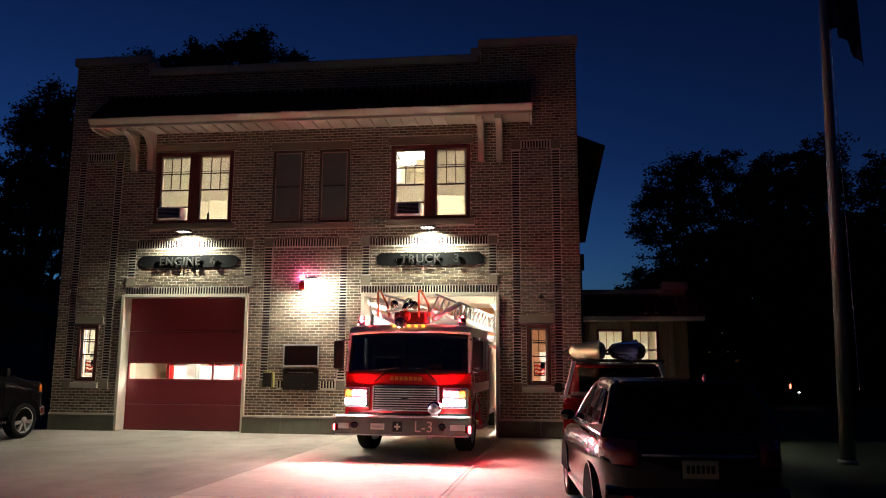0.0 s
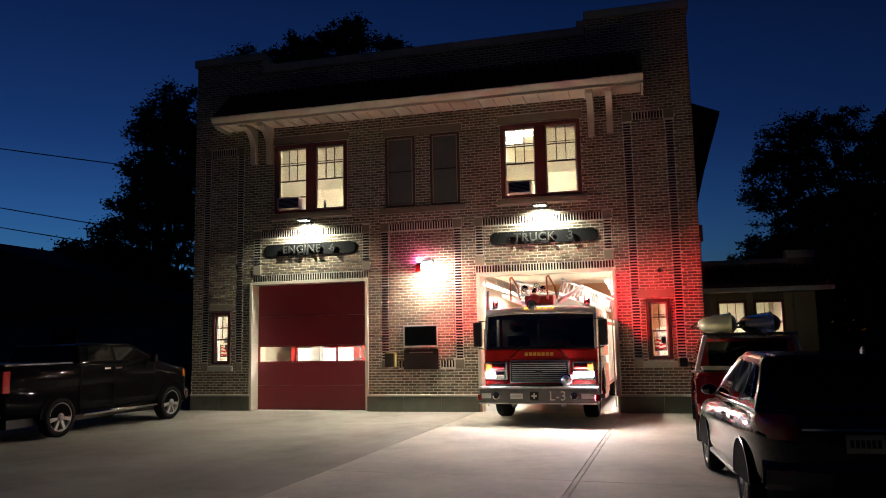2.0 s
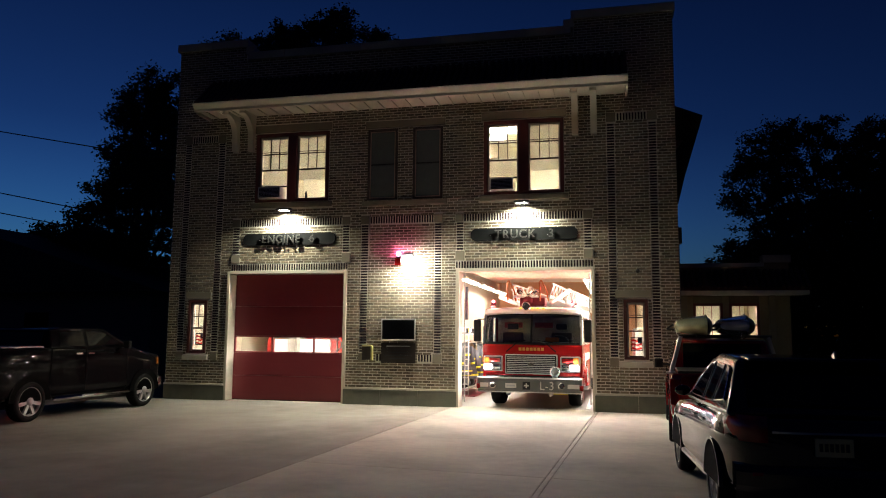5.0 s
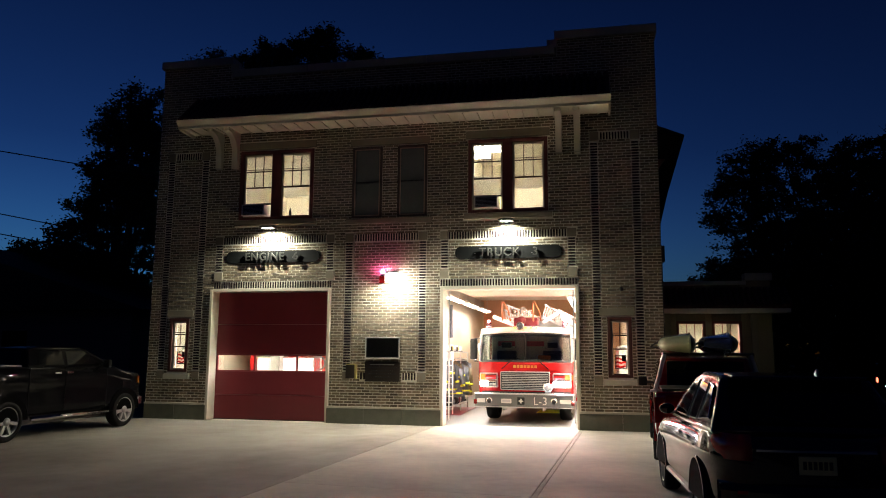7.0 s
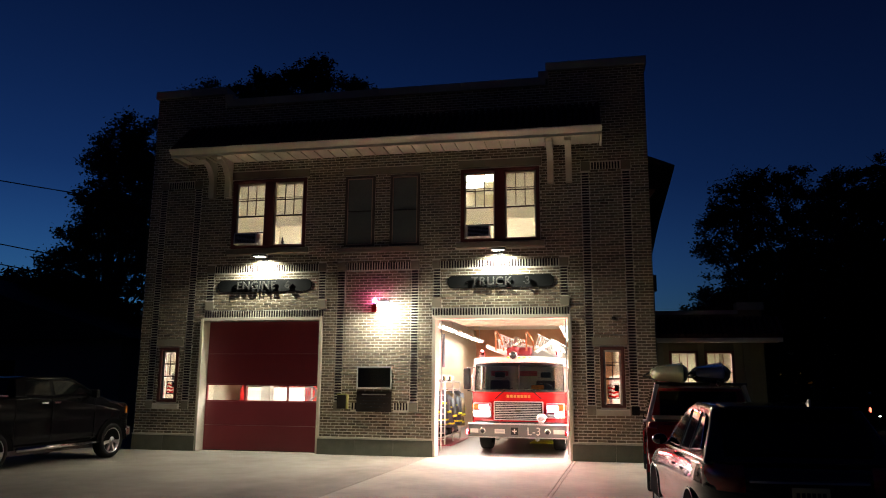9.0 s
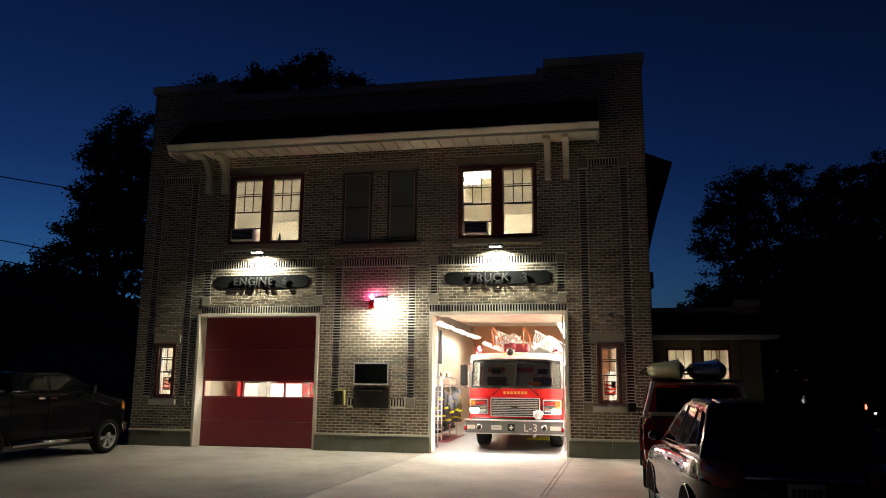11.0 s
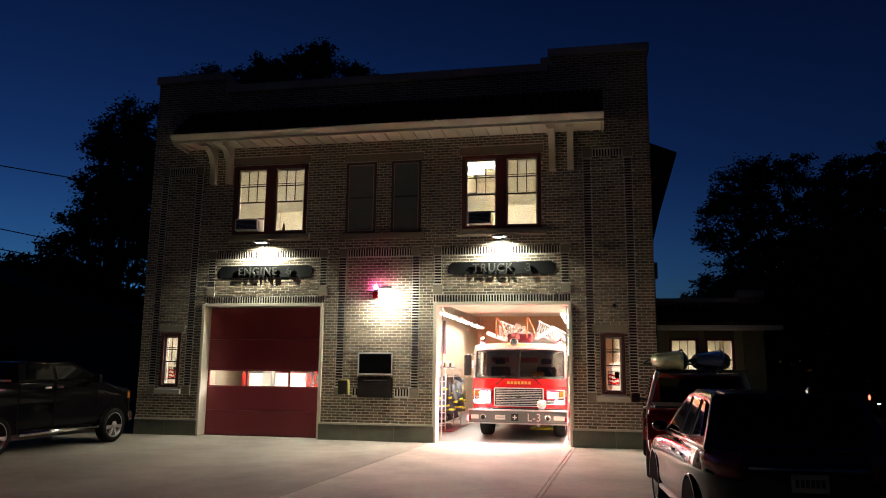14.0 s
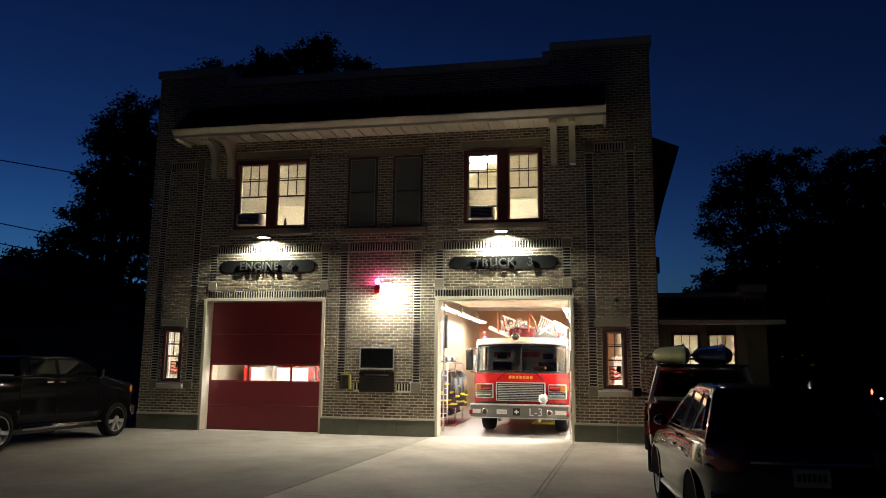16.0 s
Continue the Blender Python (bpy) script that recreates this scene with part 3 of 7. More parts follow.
for n, (x0, x1, z0, z1) in enumerate(SLITS):
    w = thing("window_%d" % (n + 5), "narrow maroon framed lit window", "window", kind="structure")
    casing(w, x0, x1, z0, z1, 0.075, paint=M_MAROONDARK)
    sash(w, x0 + 0.075, x1 - 0.075, z0 + 0.06, z1 - 0.075, 0.05, 2, 2)
    # small striped flag picture standing inside the lower light
    f = thing("flag_picture", "small framed picture of a striped flag behind glass", "picture", "window flag pictures")
    a, b, c, d = x0 + 0.17, x1 - 0.15, z0 + 0.23, z0 + 0.50
    for q in ((a - 0.02, b + 0.02, d, d + 0.02), (a - 0.02, b + 0.02, c - 0.03, c), (a - 0.02, a, c, d), (b, b + 0.02, c, d)):
        part("frame", box(B(), q[0], q[1], 0.152, 0.17, q[2], q[3], 0.004), M_BLACK, f)
    for i in range(6):
        zz = c + (d - c) * i / 6
        g = B()
        m = 8
        lower = [(a + (b - a) * t / m, zz + 0.012 * math.sin(t * 1.1)) for t in range(m + 1)]
        prism(g, lower + [(x, z + (d - c) / 6 - 0.002) for x, z in reversed(lower)], "y", 0.146, 0.151)
        part("stripe", g, M_DECALRED if i % 2 == 0 else M_DECALWHITE, f)
    part("canton", box(B(), b - 0.09, b, 0.142, 0.1455, d - 0.13, d), M_DECALBLUE, f)
    nt_ = thing("paper_notice", "white printed notice taped behind the glass", "notice", "window notices")
    part("sheet", box(B(), x1 - 0.26, x1 - 0.13, 0.14, 0.143, z0 + 0.56, z0 + 0.74), M_BLIND, nt_)
    for i in range(3):
        part("print_bar", box(B(), x1 - 0.245, x1 - 0.145, 0.137, 0.1395, z0 + 0.60 + i * 0.04, z0 + 0.615 + i * 0.04), M_STEEL, nt_)

# ---------------------------------------------------------------- overhead doors
for n, (x0, x1, z0, z1) in enumerate(DOORS):
    trim = thing("trim_%d" % (n + 1), "cream painted steel door surround", "door frame", kind="structure")
    part("jamb", box(B(), x0 - 0.03, x0 + 0.05, -0.03, 0.40, 0.0, z1, 0.008), M_TRIM, trim)
    part("jamb", box(B(), x1 - 0.05, x1 + 0.03, -0.03, 0.40, 0.0, z1, 0.008), M_TRIM, trim)
    part("head", box(B(), x0 + 0.05, x1 - 0.05, -0.03, 0.40, z1 - 0.06, z1 + 0.02, 0.008), M_TRIM, trim)
door = thing("door_1", "closed maroon sectional garage door with a lit window band", "garage door", kind="structure")
x0, x1 = -6.08, -2.925
ROWS = [(0.015, 0.62), (0.625, 1.21), (1.66, 2.42), (2.425, 3.25)]
for a, b in ROWS:
    part("door_panel", box(B(), x0, x1, 0.33, 0.375, a, b, 0.004), M_DOOR, door)
part("window_rail", box(B(), x0, x1, 0.33, 0.375, 1.213, 1.245), M_DOOR, door)
part("window_rail", box(B(), x0, x1, 0.33, 0.375, 1.625, 1.657), M_DOOR, door)
edges = [(-6.03, -5.02), (-4.97, -3.86), (-3.81, -2.965)]
for a, b in ((-6.08, -6.03), (-5.02, -4.97), (-3.86, -3.81), (-2.965, -2.925)):
    part("window_post", box(B(), a, b, 0.33, 0.375, 1.246, 1.624), M_DOOR, door)
for a, b in edges:
    p = part("pane", box(B(), a, b, 0.35, 0.353, 1.246, 1.624), M_PANE, door)
    p.visible_shadow = False
part("door_backing", box(B(), x0, x1, 0.377, 0.39, 0.0, 1.24), M_BAYCEIL, door)
part("door_backing", box(B(), x0, x1, 0.377, 0.39, 1.63, 3.30), M_BAYCEIL, door)
part("bottom_seal", box(B(), x0, x1, 0.325, 0.38, 0.0, 0.014), M_RUBBER, door)
door = thing("door_2", "raised sectional door folded under the bay ceiling", "garage door", kind="structure")
for i in range(5):
    panel = part("door_panel", box(B(), 0.06, 3.19, 0.62 + i * 0.66, 1.27 + i * 0.66, 3.365 + i * 0.006, 3.41 + i * 0.006, 0.004), M_BAYCEIL, door)
    for j in range(4):
        y = 0.70 + i * 0.66 + j * 0.15
        part("panel_rib", box(B(), 0.08, 3.17, y, y + 0.05, 3.345 + i * 0.006, 3.3645 + i * 0.006, 0.004), M_BAYCEIL, panel)
part("panel_edge", box(B(), 0.06, 3.19, 0.43, 0.60, 3.30, 3.345, 0.004), M_BAYCEIL, door)
for x in (0.09, 3.13):
    part("track", box(B(), x, x + 0.03, 0.42, 4.0, 3.42, 3.48, 0.004), M_STEEL, door)
    part("track", box(B(), x, x + 0.03, 0.42, 0.46, 0.1, 3.42, 0.004), M_STEEL, door)

# ---------------------------------------------------------------- shell behind the front
g = B()
box(g, XL, XL + 0.36, 0.36, 20, 0, 9.0)
structure("wall_west", g, M_STONE, "brick side wall", "wall")
g = B()
box(g, XR - 0.36, XR, 0.36, 20, 0, 9.0)
structure("wall_east", g, M_STONE, "brick side wall in shade", "wall")
g = B()
box(g, XL + 0.36, XR - 0.36, 15.6, 15.9, 0, 9.0)
structure("wall_back", g, [M_BAYBACK], "terracotta back wall of the truck bay", "wall")
g = B()
box(g, XL + 0.36, XR - 0.36, 0.36, 20, -0.2, -0.004)
structure("floor", g, M_BAYFLOOR, "sealed grey concrete bay floor", "floor")
g = B()
box(g, XL + 0.36, XR - 0.36, 0.36, 15.6, 4.20, 4.40)
for i in range(8):
    box(g, XL + 0.36, XR - 0.36, 1.9 + i * 1.8, 2.05 + i * 1.8, 4.02, 4.20)
structure("ceiling", g, M_BAYCEIL, "cream bay ceiling with shallow beams", "ceiling")
g = B()
box(g, -1.62, -1.30, 0.36, 15.6, 0, 4.02)
structure("wall_partition", g, M_BAYWALL, "glazed tan dividing wall between the bays", "wall")
g = B()
box(g, XR - 0.46, XR - 0.362, 0.36, 15.6, 0, 4.02)
structure("wall_inner_east", g, M_BAYWALL, "glazed tan wall of the truck bay", "wall")
g = B()
box(g, XL + 0.36, XR - 0.36, 0.36, 20, 8.8, 9.0)
structure("roof_deck", g, M_SHINGLE, "dark flat roof behind the parapet", "roof")
g = B()
box(g, XL + 0.36, XR - 0.36, 5.0, 5.2, 4.4, 8.8)
for x in (-6.4, -2.9, 0.2, 3.2):
    box(g, x - 0.06, x + 0.06, 0.36, 5.0, 4.4, 8.8)
box(g, -6.34, -2.96, 0.36, 5.0, 7.6, 7.7)
box(g, 0.26, 3.14, 0.36, 5.0, 7.6, 7.7)
structure("wall_upper_rooms", g, M_ROOM, "cream walls of the upper rooms", "wall")
# ceiling lamp in the truck-side upper room and a dresser in each room
for x in (-4.4, 0.95):
    c = thing("ceiling_lamp", "square lit ceiling lamp in an upper room", "ceiling lamp", "upper room lamps")
    part("tray", box(B(), x - 0.62, x + 0.62, 1.8, 3.0, 7.50, 7.598, 0.01), M_WHITEPAINT, c)
    part("diffuser", box(B(), x - 0.58, x + 0.58, 1.84, 2.96, 7.47, 7.498), M_TUBE, c)
for x in (-3.6, 2.1):
    c = thing("wall_picture", "framed picture on a cream room wall", "picture", "room pictures")
    part("frame", box(B(), x - 0.35, x + 0.35, 4.95, 4.985, 5.75, 6.2, 0.006), M_WOODRED, c)
    part("print", box(B(), x - 0.30, x + 0.30, 4.943, 4.949, 5.80, 6.15), M_BLIND, c)
c = thing("window_bottle", "dark bottle standing on the window sill", "bottle")
part("body", rod(B(), (-4.14, 0.27, 5.21), (-4.14, 0.27, 5.36), 0.035, 0.035, 12), M_BLACK, c)
part("neck", rod(B(), (-4.14, 0.27, 5.36), (-4.14, 0.27, 5.46), 0.03, 0.014, 12), M_BLACK, c)
part("board", box(B(), -4.24, -3.5, 0.21, 0.36, 5.17, 5.205), M_SASH, c)


# ---------------------------------------------------------------- signs and wall fixtures
def sign(x, text, grp):
    s = thing("station_sign", "dark oval sign board with raised metal letters", "sign", grp)
    half, r = 1.28, 0.15
    out = []
    for i in range(13):
        a = math.pi / 2 - math.pi * i / 12
        out.append((x + half - r + r * math.cos(a), 4.145 + r * math.sin(a)))
    for i in range(13):
        a = -math.pi / 2 - math.pi * i / 12
        out.append((x - half + r + r * math.cos(a), 4.145 + r * math.sin(a)))
    part("board", prism(B(), out, "y", -0.016, 0.004), M_PLATE, s)
    part("rim", prism(B(), [(x + (p[0] - x) * 1.012, 4.145 + (p[1] - 4.145) * 1.03) for p in out], "y", -0.010, 0.002), M_PLATE, s)
    word, num = text
    lettering("lettering", word, 0.285, 0.012, pose(x - 0.20, -0.068, 4.14, 90), M_LETTER, s, 1.12, "raised metal letters", 0.98)
    lettering("numeral", num, 0.285, 0.012, pose(x + 0.66, -0.068, 4.14, 90), M_LETTER, s, 1.0, "raised metal numeral", 1.0)
    for dx in (-0.8, -0.3, 0.2, 0.58):
        part("stand_off", rod(B(), (x + dx, -0.06, 4.12), (x + dx, -0.014, 4.12), 0.006), M_STEEL, s)
    f = thing("sign_lamp", "small flat wall lamp lighting the sign below", "wall lamp", "sign lamps")
    part("back_plate", box(B(), x - 0.07, x + 0.07, -0.05, -0.01, 4.78, 4.90, 0.008), M_BLACK, f)
    part("arm", rod(B(), (x, -0.05, 4.86), (x, -0.26, 4.87), 0.018), M_BLACK, f)
    part("hood", prism(B(), [(-0.22, 4.84), (-0.22, 4.90), (-0.36, 4.905), (-0.50, 4.86), (-0.50, 4.84)], "x", x - 0.17, x + 0.17, bevel=0.01), M_LETTER, f)
    part("lens", box(B(), x - 0.12, x + 0.12, -0.44, -0.27, 4.832, 4.839), M_SLENS, f, "glowing lamp lens")


sign(-4.46, ("ENGINE", "6"), "station signs")
sign(1.62, ("TRUCK", "3"), "station signs")

f = thing("flood_lamp", "bright white flood lamp on the middle brick panel", "flood lamp")
part("bracket", box(B(), -1.26, -1.12, -0.06, -0.012, 3.56, 3.70, 0.008), M_STEEL, f)
part("arm", rod(B(), (-1.19, -0.05, 3.64), (-1.19, -0.16, 3.66), 0.03, 0.03, 12), M_STEEL, f)
part("housing", prism(B(), [(-0.14, 3.62), (-0.14, 3.71), (-0.34, 3.69), (-0.37, 3.65), (-0.35, 3.63)], "x", -1.33, -1.05, bevel=0.008), M_STEEL, f)
# plate added to hold the flood's light back from the left
part("cheek", box(B(), -1.345, -1.335, -0.32, -0.12, 3.46, 3.65, 0.003), M_STEEL, f)
g = ball(B(), (-1.19, -0.245, 3.52), 0.11, 1.15, 0.9, 1.0, 16)
for q in g.faces:
    if q.calc_center_median().y < -0.265 and q.calc_center_median().z < 3.53:
        q.material_index = 1
part("lens", g, (M_LENS, M_LENSFRONT), f, "glowing glass jar, brightest in front")
f = thing("alarm_beacon", "red alarm beacon and red box on the brick panel", "beacon")
part("box", box(B(), -1.56, -1.42, -0.11, -0.012, 3.42, 3.60, 0.01), M_LAMPRED, f)
part("dome", ball(B(), (-1.47, -0.12, 3.70), 0.055, 1, 1, 1.2), M_ALARM, f, "glowing red dome")
part("dome_base", rod(B(), (-1.47, -0.10, 3.60), (-1.47, -0.10, 3.645), 0.06, 0.06, 14), M_BLACK, f)
M_FELT = mat("grey_green_felt", (0.10, 0.125, 0.12), 0.9, vary=0.1, scale=20)
f = thing("notice_case", "dark glazed notice case above a bronze plaque", "notice case")
part("case", box(B(), -1.90, -1.02, -0.06, -0.012, 1.57, 2.10, 0.008), M_FELT, f)
for a, b, c, d in ((-1.90, -1.02, 2.07, 2.10), (-1.90, -1.02, 1.57, 1.60), (-1.90, -1.87, 1.60, 2.07), (-1.05, -1.02, 1.60, 2.07)):
    part("case_frame", box(B(), a, b, -0.072, -0.058, c, d, 0.003), M_BRIGHT, f)
part("case_glass", box(B(), -1.87, -1.05, -0.068, -0.065, 1.60, 2.07), M_PANE, f)
f = thing("bronze_plaque", "dark bronze plaque with unreadable raised lines", "plaque")
part("plate", box(B(), -1.90, -1.02, -0.05, -0.012, 1.02, 1.51, 0.01), M_BRONZE, f)
for i in range(5):
    wdt = (0.30, 0.36, 0.26, 0.34, 0.22)[i]
    part("text_bar", box(B(), -1.46 - wdt, -1.46 + wdt, -0.056, -0.049, 1.42 - i * 0.075, 1.445 - i * 0.075), M_STEEL if i == 0 else M_BLACK, f)
f = thing("yellow_key_box", "small dark wall box with a yellow edge", "wall box")
part("box", box(B(), -2.37, -2.14, -0.12, -0.012, 1.09, 1.42, 0.008), M_BRONZE, f)
part("edge", box(B(), -2.14, -2.10, -0.125, -0.012, 1.08, 1.43, 0.004), M_OCHRE, f, "yellow edge strip")
part("edge", box(B(), -2.37, -2.141, -0.125, -0.012, 1.421, 1.445, 0.004), M_OCHRE, f)
f = thing("conduit", "thin pale conduit running down the brick", "conduit")
part("pipe", rod(B(), (-2.26, -0.03, 3.68), (-2.26, -0.03, 4.70), 0.014), M_SASH, f)
part("pipe", rod(B(), (-2.26, -0.03, 3.68), (-1.56, -0.03, 3.62), 0.010), M_SASH, f)
for z in (3.8, 4.2, 4.6):
    part("clip", box(B(), -2.285, -2.235, -0.034, -0.012, z, z + 0.02), M_STEEL, f)
f = thing("wall_sensor", "small dark round sensor on the pier", "sensor")
part("body", ball(B(), (4.26, -0.05, 3.22), 0.05), M_BLACK, f)
part("mount", rod(B(), (4.26, -0.04, 3.22), (4.26, 0.0, 3.22), 0.03), M_BLACK, f)

# ---------------------------------------------------------------- side eave and annex
f = thing("side_roof", "dark hipped side eave along the east wall", "roof", kind="structure")
g = B()
ring = lambda y, a, z: [(XR - 0.1, y, z - 0.16), (XR + a, y, z - 0.10), (XR + a + 0.02, y, z), (XR - 0.1, y, z + 0.42)]
loft(g, [ring(2.2, 0.86, 7.48), ring(8.0, 0.98, 7.25), ring(14.5, 1.18, 6.92)])
part("overhang", g, M_SHINGLE, f)
for y in (3.0, 6.5, 10.0):
    part("rafter_bracket", prism(B(), [(XR, 6.5), (XR + 0.12, 6.6), (XR + 0.45, 7.05), (XR, 7.05)], "y", y, y + 0.12), M_WOODRED, f)
f = thing("downpipe", "dark downpipe with a hopper on the east wall", "downpipe")
part("hopper", box(B(), XR, XR + 0.16, 0.9, 1.1, 3.95, 4.35, 0.02), M_BLACK, f)
part("pipe", rod(B(), (XR + 0.06, 1.0, 0.0), (XR + 0.06, 1.0, 4.0), 0.045), M_BLACK, f)

AY = 3.0
annex = thing("annex", "low brick annex with a tiled roof edge", "annex building")
g = B()
AW = [(5.76, 6.50, 1.20, 2.60), (6.66, 7.40, 1.20, 2.60)]
for a, b, c, d in cells(XR, 8.15, 0.0, 3.55, AW):
    box(g, a, b, AY, AY + 0.3, c, d)
part("wall", g, M_BRICK, annex)
g = B()
box(g, 7.85, 8.15, AY + 0.3, 10, 0, 3.55)
box(g, XR, 7.85, 9.7, 10, 0, 3.55)
part("wall", g, M_BRICK, annex)
part("room_wall", box(B(), XR, 7.85, 8.0, 8.2, 0, 3.4), M_ROOM, annex)
part("room_ceiling", box(B(), XR, 7.85, AY + 0.3, 8.0, 3.25, 3.35), M_BAYCEIL, annex)
part("roof", box(B(), XR, 8.15, AY + 0.3, 10, 3.36, 3.54), M_SHINGLE, annex)
part("room_floor", box(B(), XR, 7.85, AY + 0.3, 8.0, -0.02, 0.1), M_BAYFLOOR, annex)
part("coping", box(B(), XR, 7.55, AY - 0.05, AY + 0.35, 3.55, 3.66, 0.01), M_COPING, annex)
part("coping", box(B(), 7.52, 8.2, AY - 0.06, AY + 0.36, 3.66, 3.86, 0.01), M_COPING, annex)
part("pier", box(B(), 7.56, 8.15, AY - 0.01, AY + 0.3, 3.55, 3.66), M_BRICK, annex)
part("tile_roof", prism(B(), [(AY - 0.6, 2.90), (AY - 0.6, 2.94), (AY, 3.42), (AY, 2.90)], "x", XR + 0.02, 8.45), M_TILE, annex)
g = B()
for i in range(22):
    x = XR + 0.1 + 3.2 * i / 21
    rod(g, (x, AY - 0.63, 2.95), (x, AY, 3.45), 0.065, 0.06, 8)
tagged(part("barrel_tiles", g, M_TILE, annex), kind="stuff")
part("fascia", box(B(), XR + 0.02, 8.47, AY - 0.66, AY - 0.60, 2.79, 2.90, 0.008), M_TRIM, annex)
part("soffit", box(B(), XR + 0.02, 8.45, AY - 0.60, AY - 0.01, 2.80, 2.83), M_SOFFIT, annex)
for x in (5.45, 7.62):
    part("post", box(B(), x, x + 0.16, AY - 0.10, AY - 0.002, 0.0, 2.80, 0.01), M_STONE, annex)
for a, b, c, d in AW:
    w = thing("window_%d" % (7 if a < 6 else 8), "maroon framed lit annex window", "window", kind="structure")
    for p0, p1, q0, q1 in ((a, a + 0.07, c, d), (b - 0.07, b, c, d), (a + 0.07, b - 0.07, d - 0.07, d), (a + 0.07, b - 0.07, c, c + 0.06)):
        part("frame", box(B(), p0, p1, AY - 0.03, AY + 0.15, q0, q1, 0.005), M_WOODRED, w)
    for i in (1, 2):
        x = a + 0.07 + (b - a - 0.14) * i / 3
        part("muntin", box(B(), x - 0.008, x + 0.008, AY + 0.05, AY + 0.07, c + 0.06, d - 0.07), M_WOODRED, w)
    part("rail", box(B(), a + 0.07, b - 0.07, AY + 0.045, AY + 0.08, 2.02, 2.06), M_SASH, w)
    p = part("pane", box(B(), a + 0.07, b - 0.07, AY + 0.06, AY + 0.063, c + 0.06, d - 0.07), M_PANE, w)
    p.visible_shadow = False
c = thing("ceiling_lamp", "lit tube lamp on the annex ceiling", "ceiling lamp")
part("diffuser", box(B(), 5.9, 6.9, 5.0, 5.15, 3.17, 3.22), M_TUBE, c)
part("tray", box(B(), 5.85, 6.95, 4.98, 5.17, 3.222, 3.248), M_WHITEPAINT, c)
c = thing("ceiling_lamp", "lit tube lamp on the upper room ceiling", "ceiling lamp")
part("diffuser", box(B(), 0.30, 0.80, 2.60, 2.78, 7.24, 7.27), M_TUBE, c)
part("tray", box(B(), 0.27, 0.83, 2.57, 2.81, 7.272, 7.34), M_WHITEPAINT, c)


# ---------------------------------------------------------------- fire truck
def wheel(parent, x, y, r, w, rim_mat, side, name="wheel", spokes=6, rim=0.68):
    """A wheel whose hub sits at its own origin, so that it can roll: tyre, rim, spokes, hub."""
    hub = part(name, rod(B(), (-w * 0.5, 0, 0), (w * 0.5, 0, 0), r * 0.20, r * 0.20, 16), rim_mat, parent)
    hub.matrix_basis = pose(x, y, r)
    ring = []
    for a, b in ((-0.5, 0.72), (-0.5, 0.93), (-0.36, 1.0), (0.36, 1.0), (0.5, 0.93), (0.5, 0.72)):
        ring.append([(a * w, b * r * math.cos(t * math.tau / 32), b * r * math.sin(t * math.tau / 32)) for t in range(32)])
    part("tyre", loft(B(), ring + [ring[0]], caps=False), M_RUBBER, hub)
    s = side * w * 0.42
    ringr = [[(xx, q * r * math.cos(t * math.tau / 32), q * r * math.sin(t * math.tau / 32)) for t in range(32)]
             for xx, q in ((s * 1.08, 0.73), (s * 1.08, rim), (s * 0.3, rim * 0.96))]
    g = loft(B(), ringr, caps=False)
    part("rim", g, rim_mat, hub)
    part("brake_disc", rod(B(), (s * 0.1, 0, 0), (s * 0.3, 0, 0), r * 0.64, r * 0.64, 24), M_BLACK, hub)
    g = B()
    for i in range(spokes):
        a = i * math.tau / spokes
        m = Matrix.Rotation(a, 4, "X")
        box(g, min(s * 0.7, s * 1.02), max(s * 0.7, s * 1.02), -r * 0.085, r * 0.085, r * 0.12, r * 0.69, 0.006, m)
    part("spokes", g, rim_mat, hub)
    return hub


def bowed(profile, x0, x1, bow, crown=0.0, lift=0.0, n=16):
    """A profile (y, z, weight) drawn across the cab, swept back towards the corners and crowned."""
    rings = []
    for i in range(n + 1):
        x = x0 + (x1 - x0) * i / n
        k = abs(x) / 1.19
        rings.append([(x, y + bow * k ** 4, z + w * (lift - crown * k ** 3)) for y, z, w in profile])
    g = loft(B(), rings)
    for f in g.faces:
        f.smooth = False
    return g


M_SEAT = mat("worn_seat_cloth", (0.05, 0.04, 0.045), 0.85, vary=0.2, scale=20)
M_CABTRIM = mat("grey_cab_trim", (0.26, 0.25, 0.24), 0.8, vary=0.2, scale=6)
M_ORANGE = mat("orange_hook_paint", (0.55, 0.16, 0.05), 0.4, vary=0.1)
truck = thing("fire_truck", "red ladder fire truck with white cab roof backing in", "fire truck")
TRUCK_WHEELS, LAMPS, BEACONS, FLASHERS = [], [], [], []
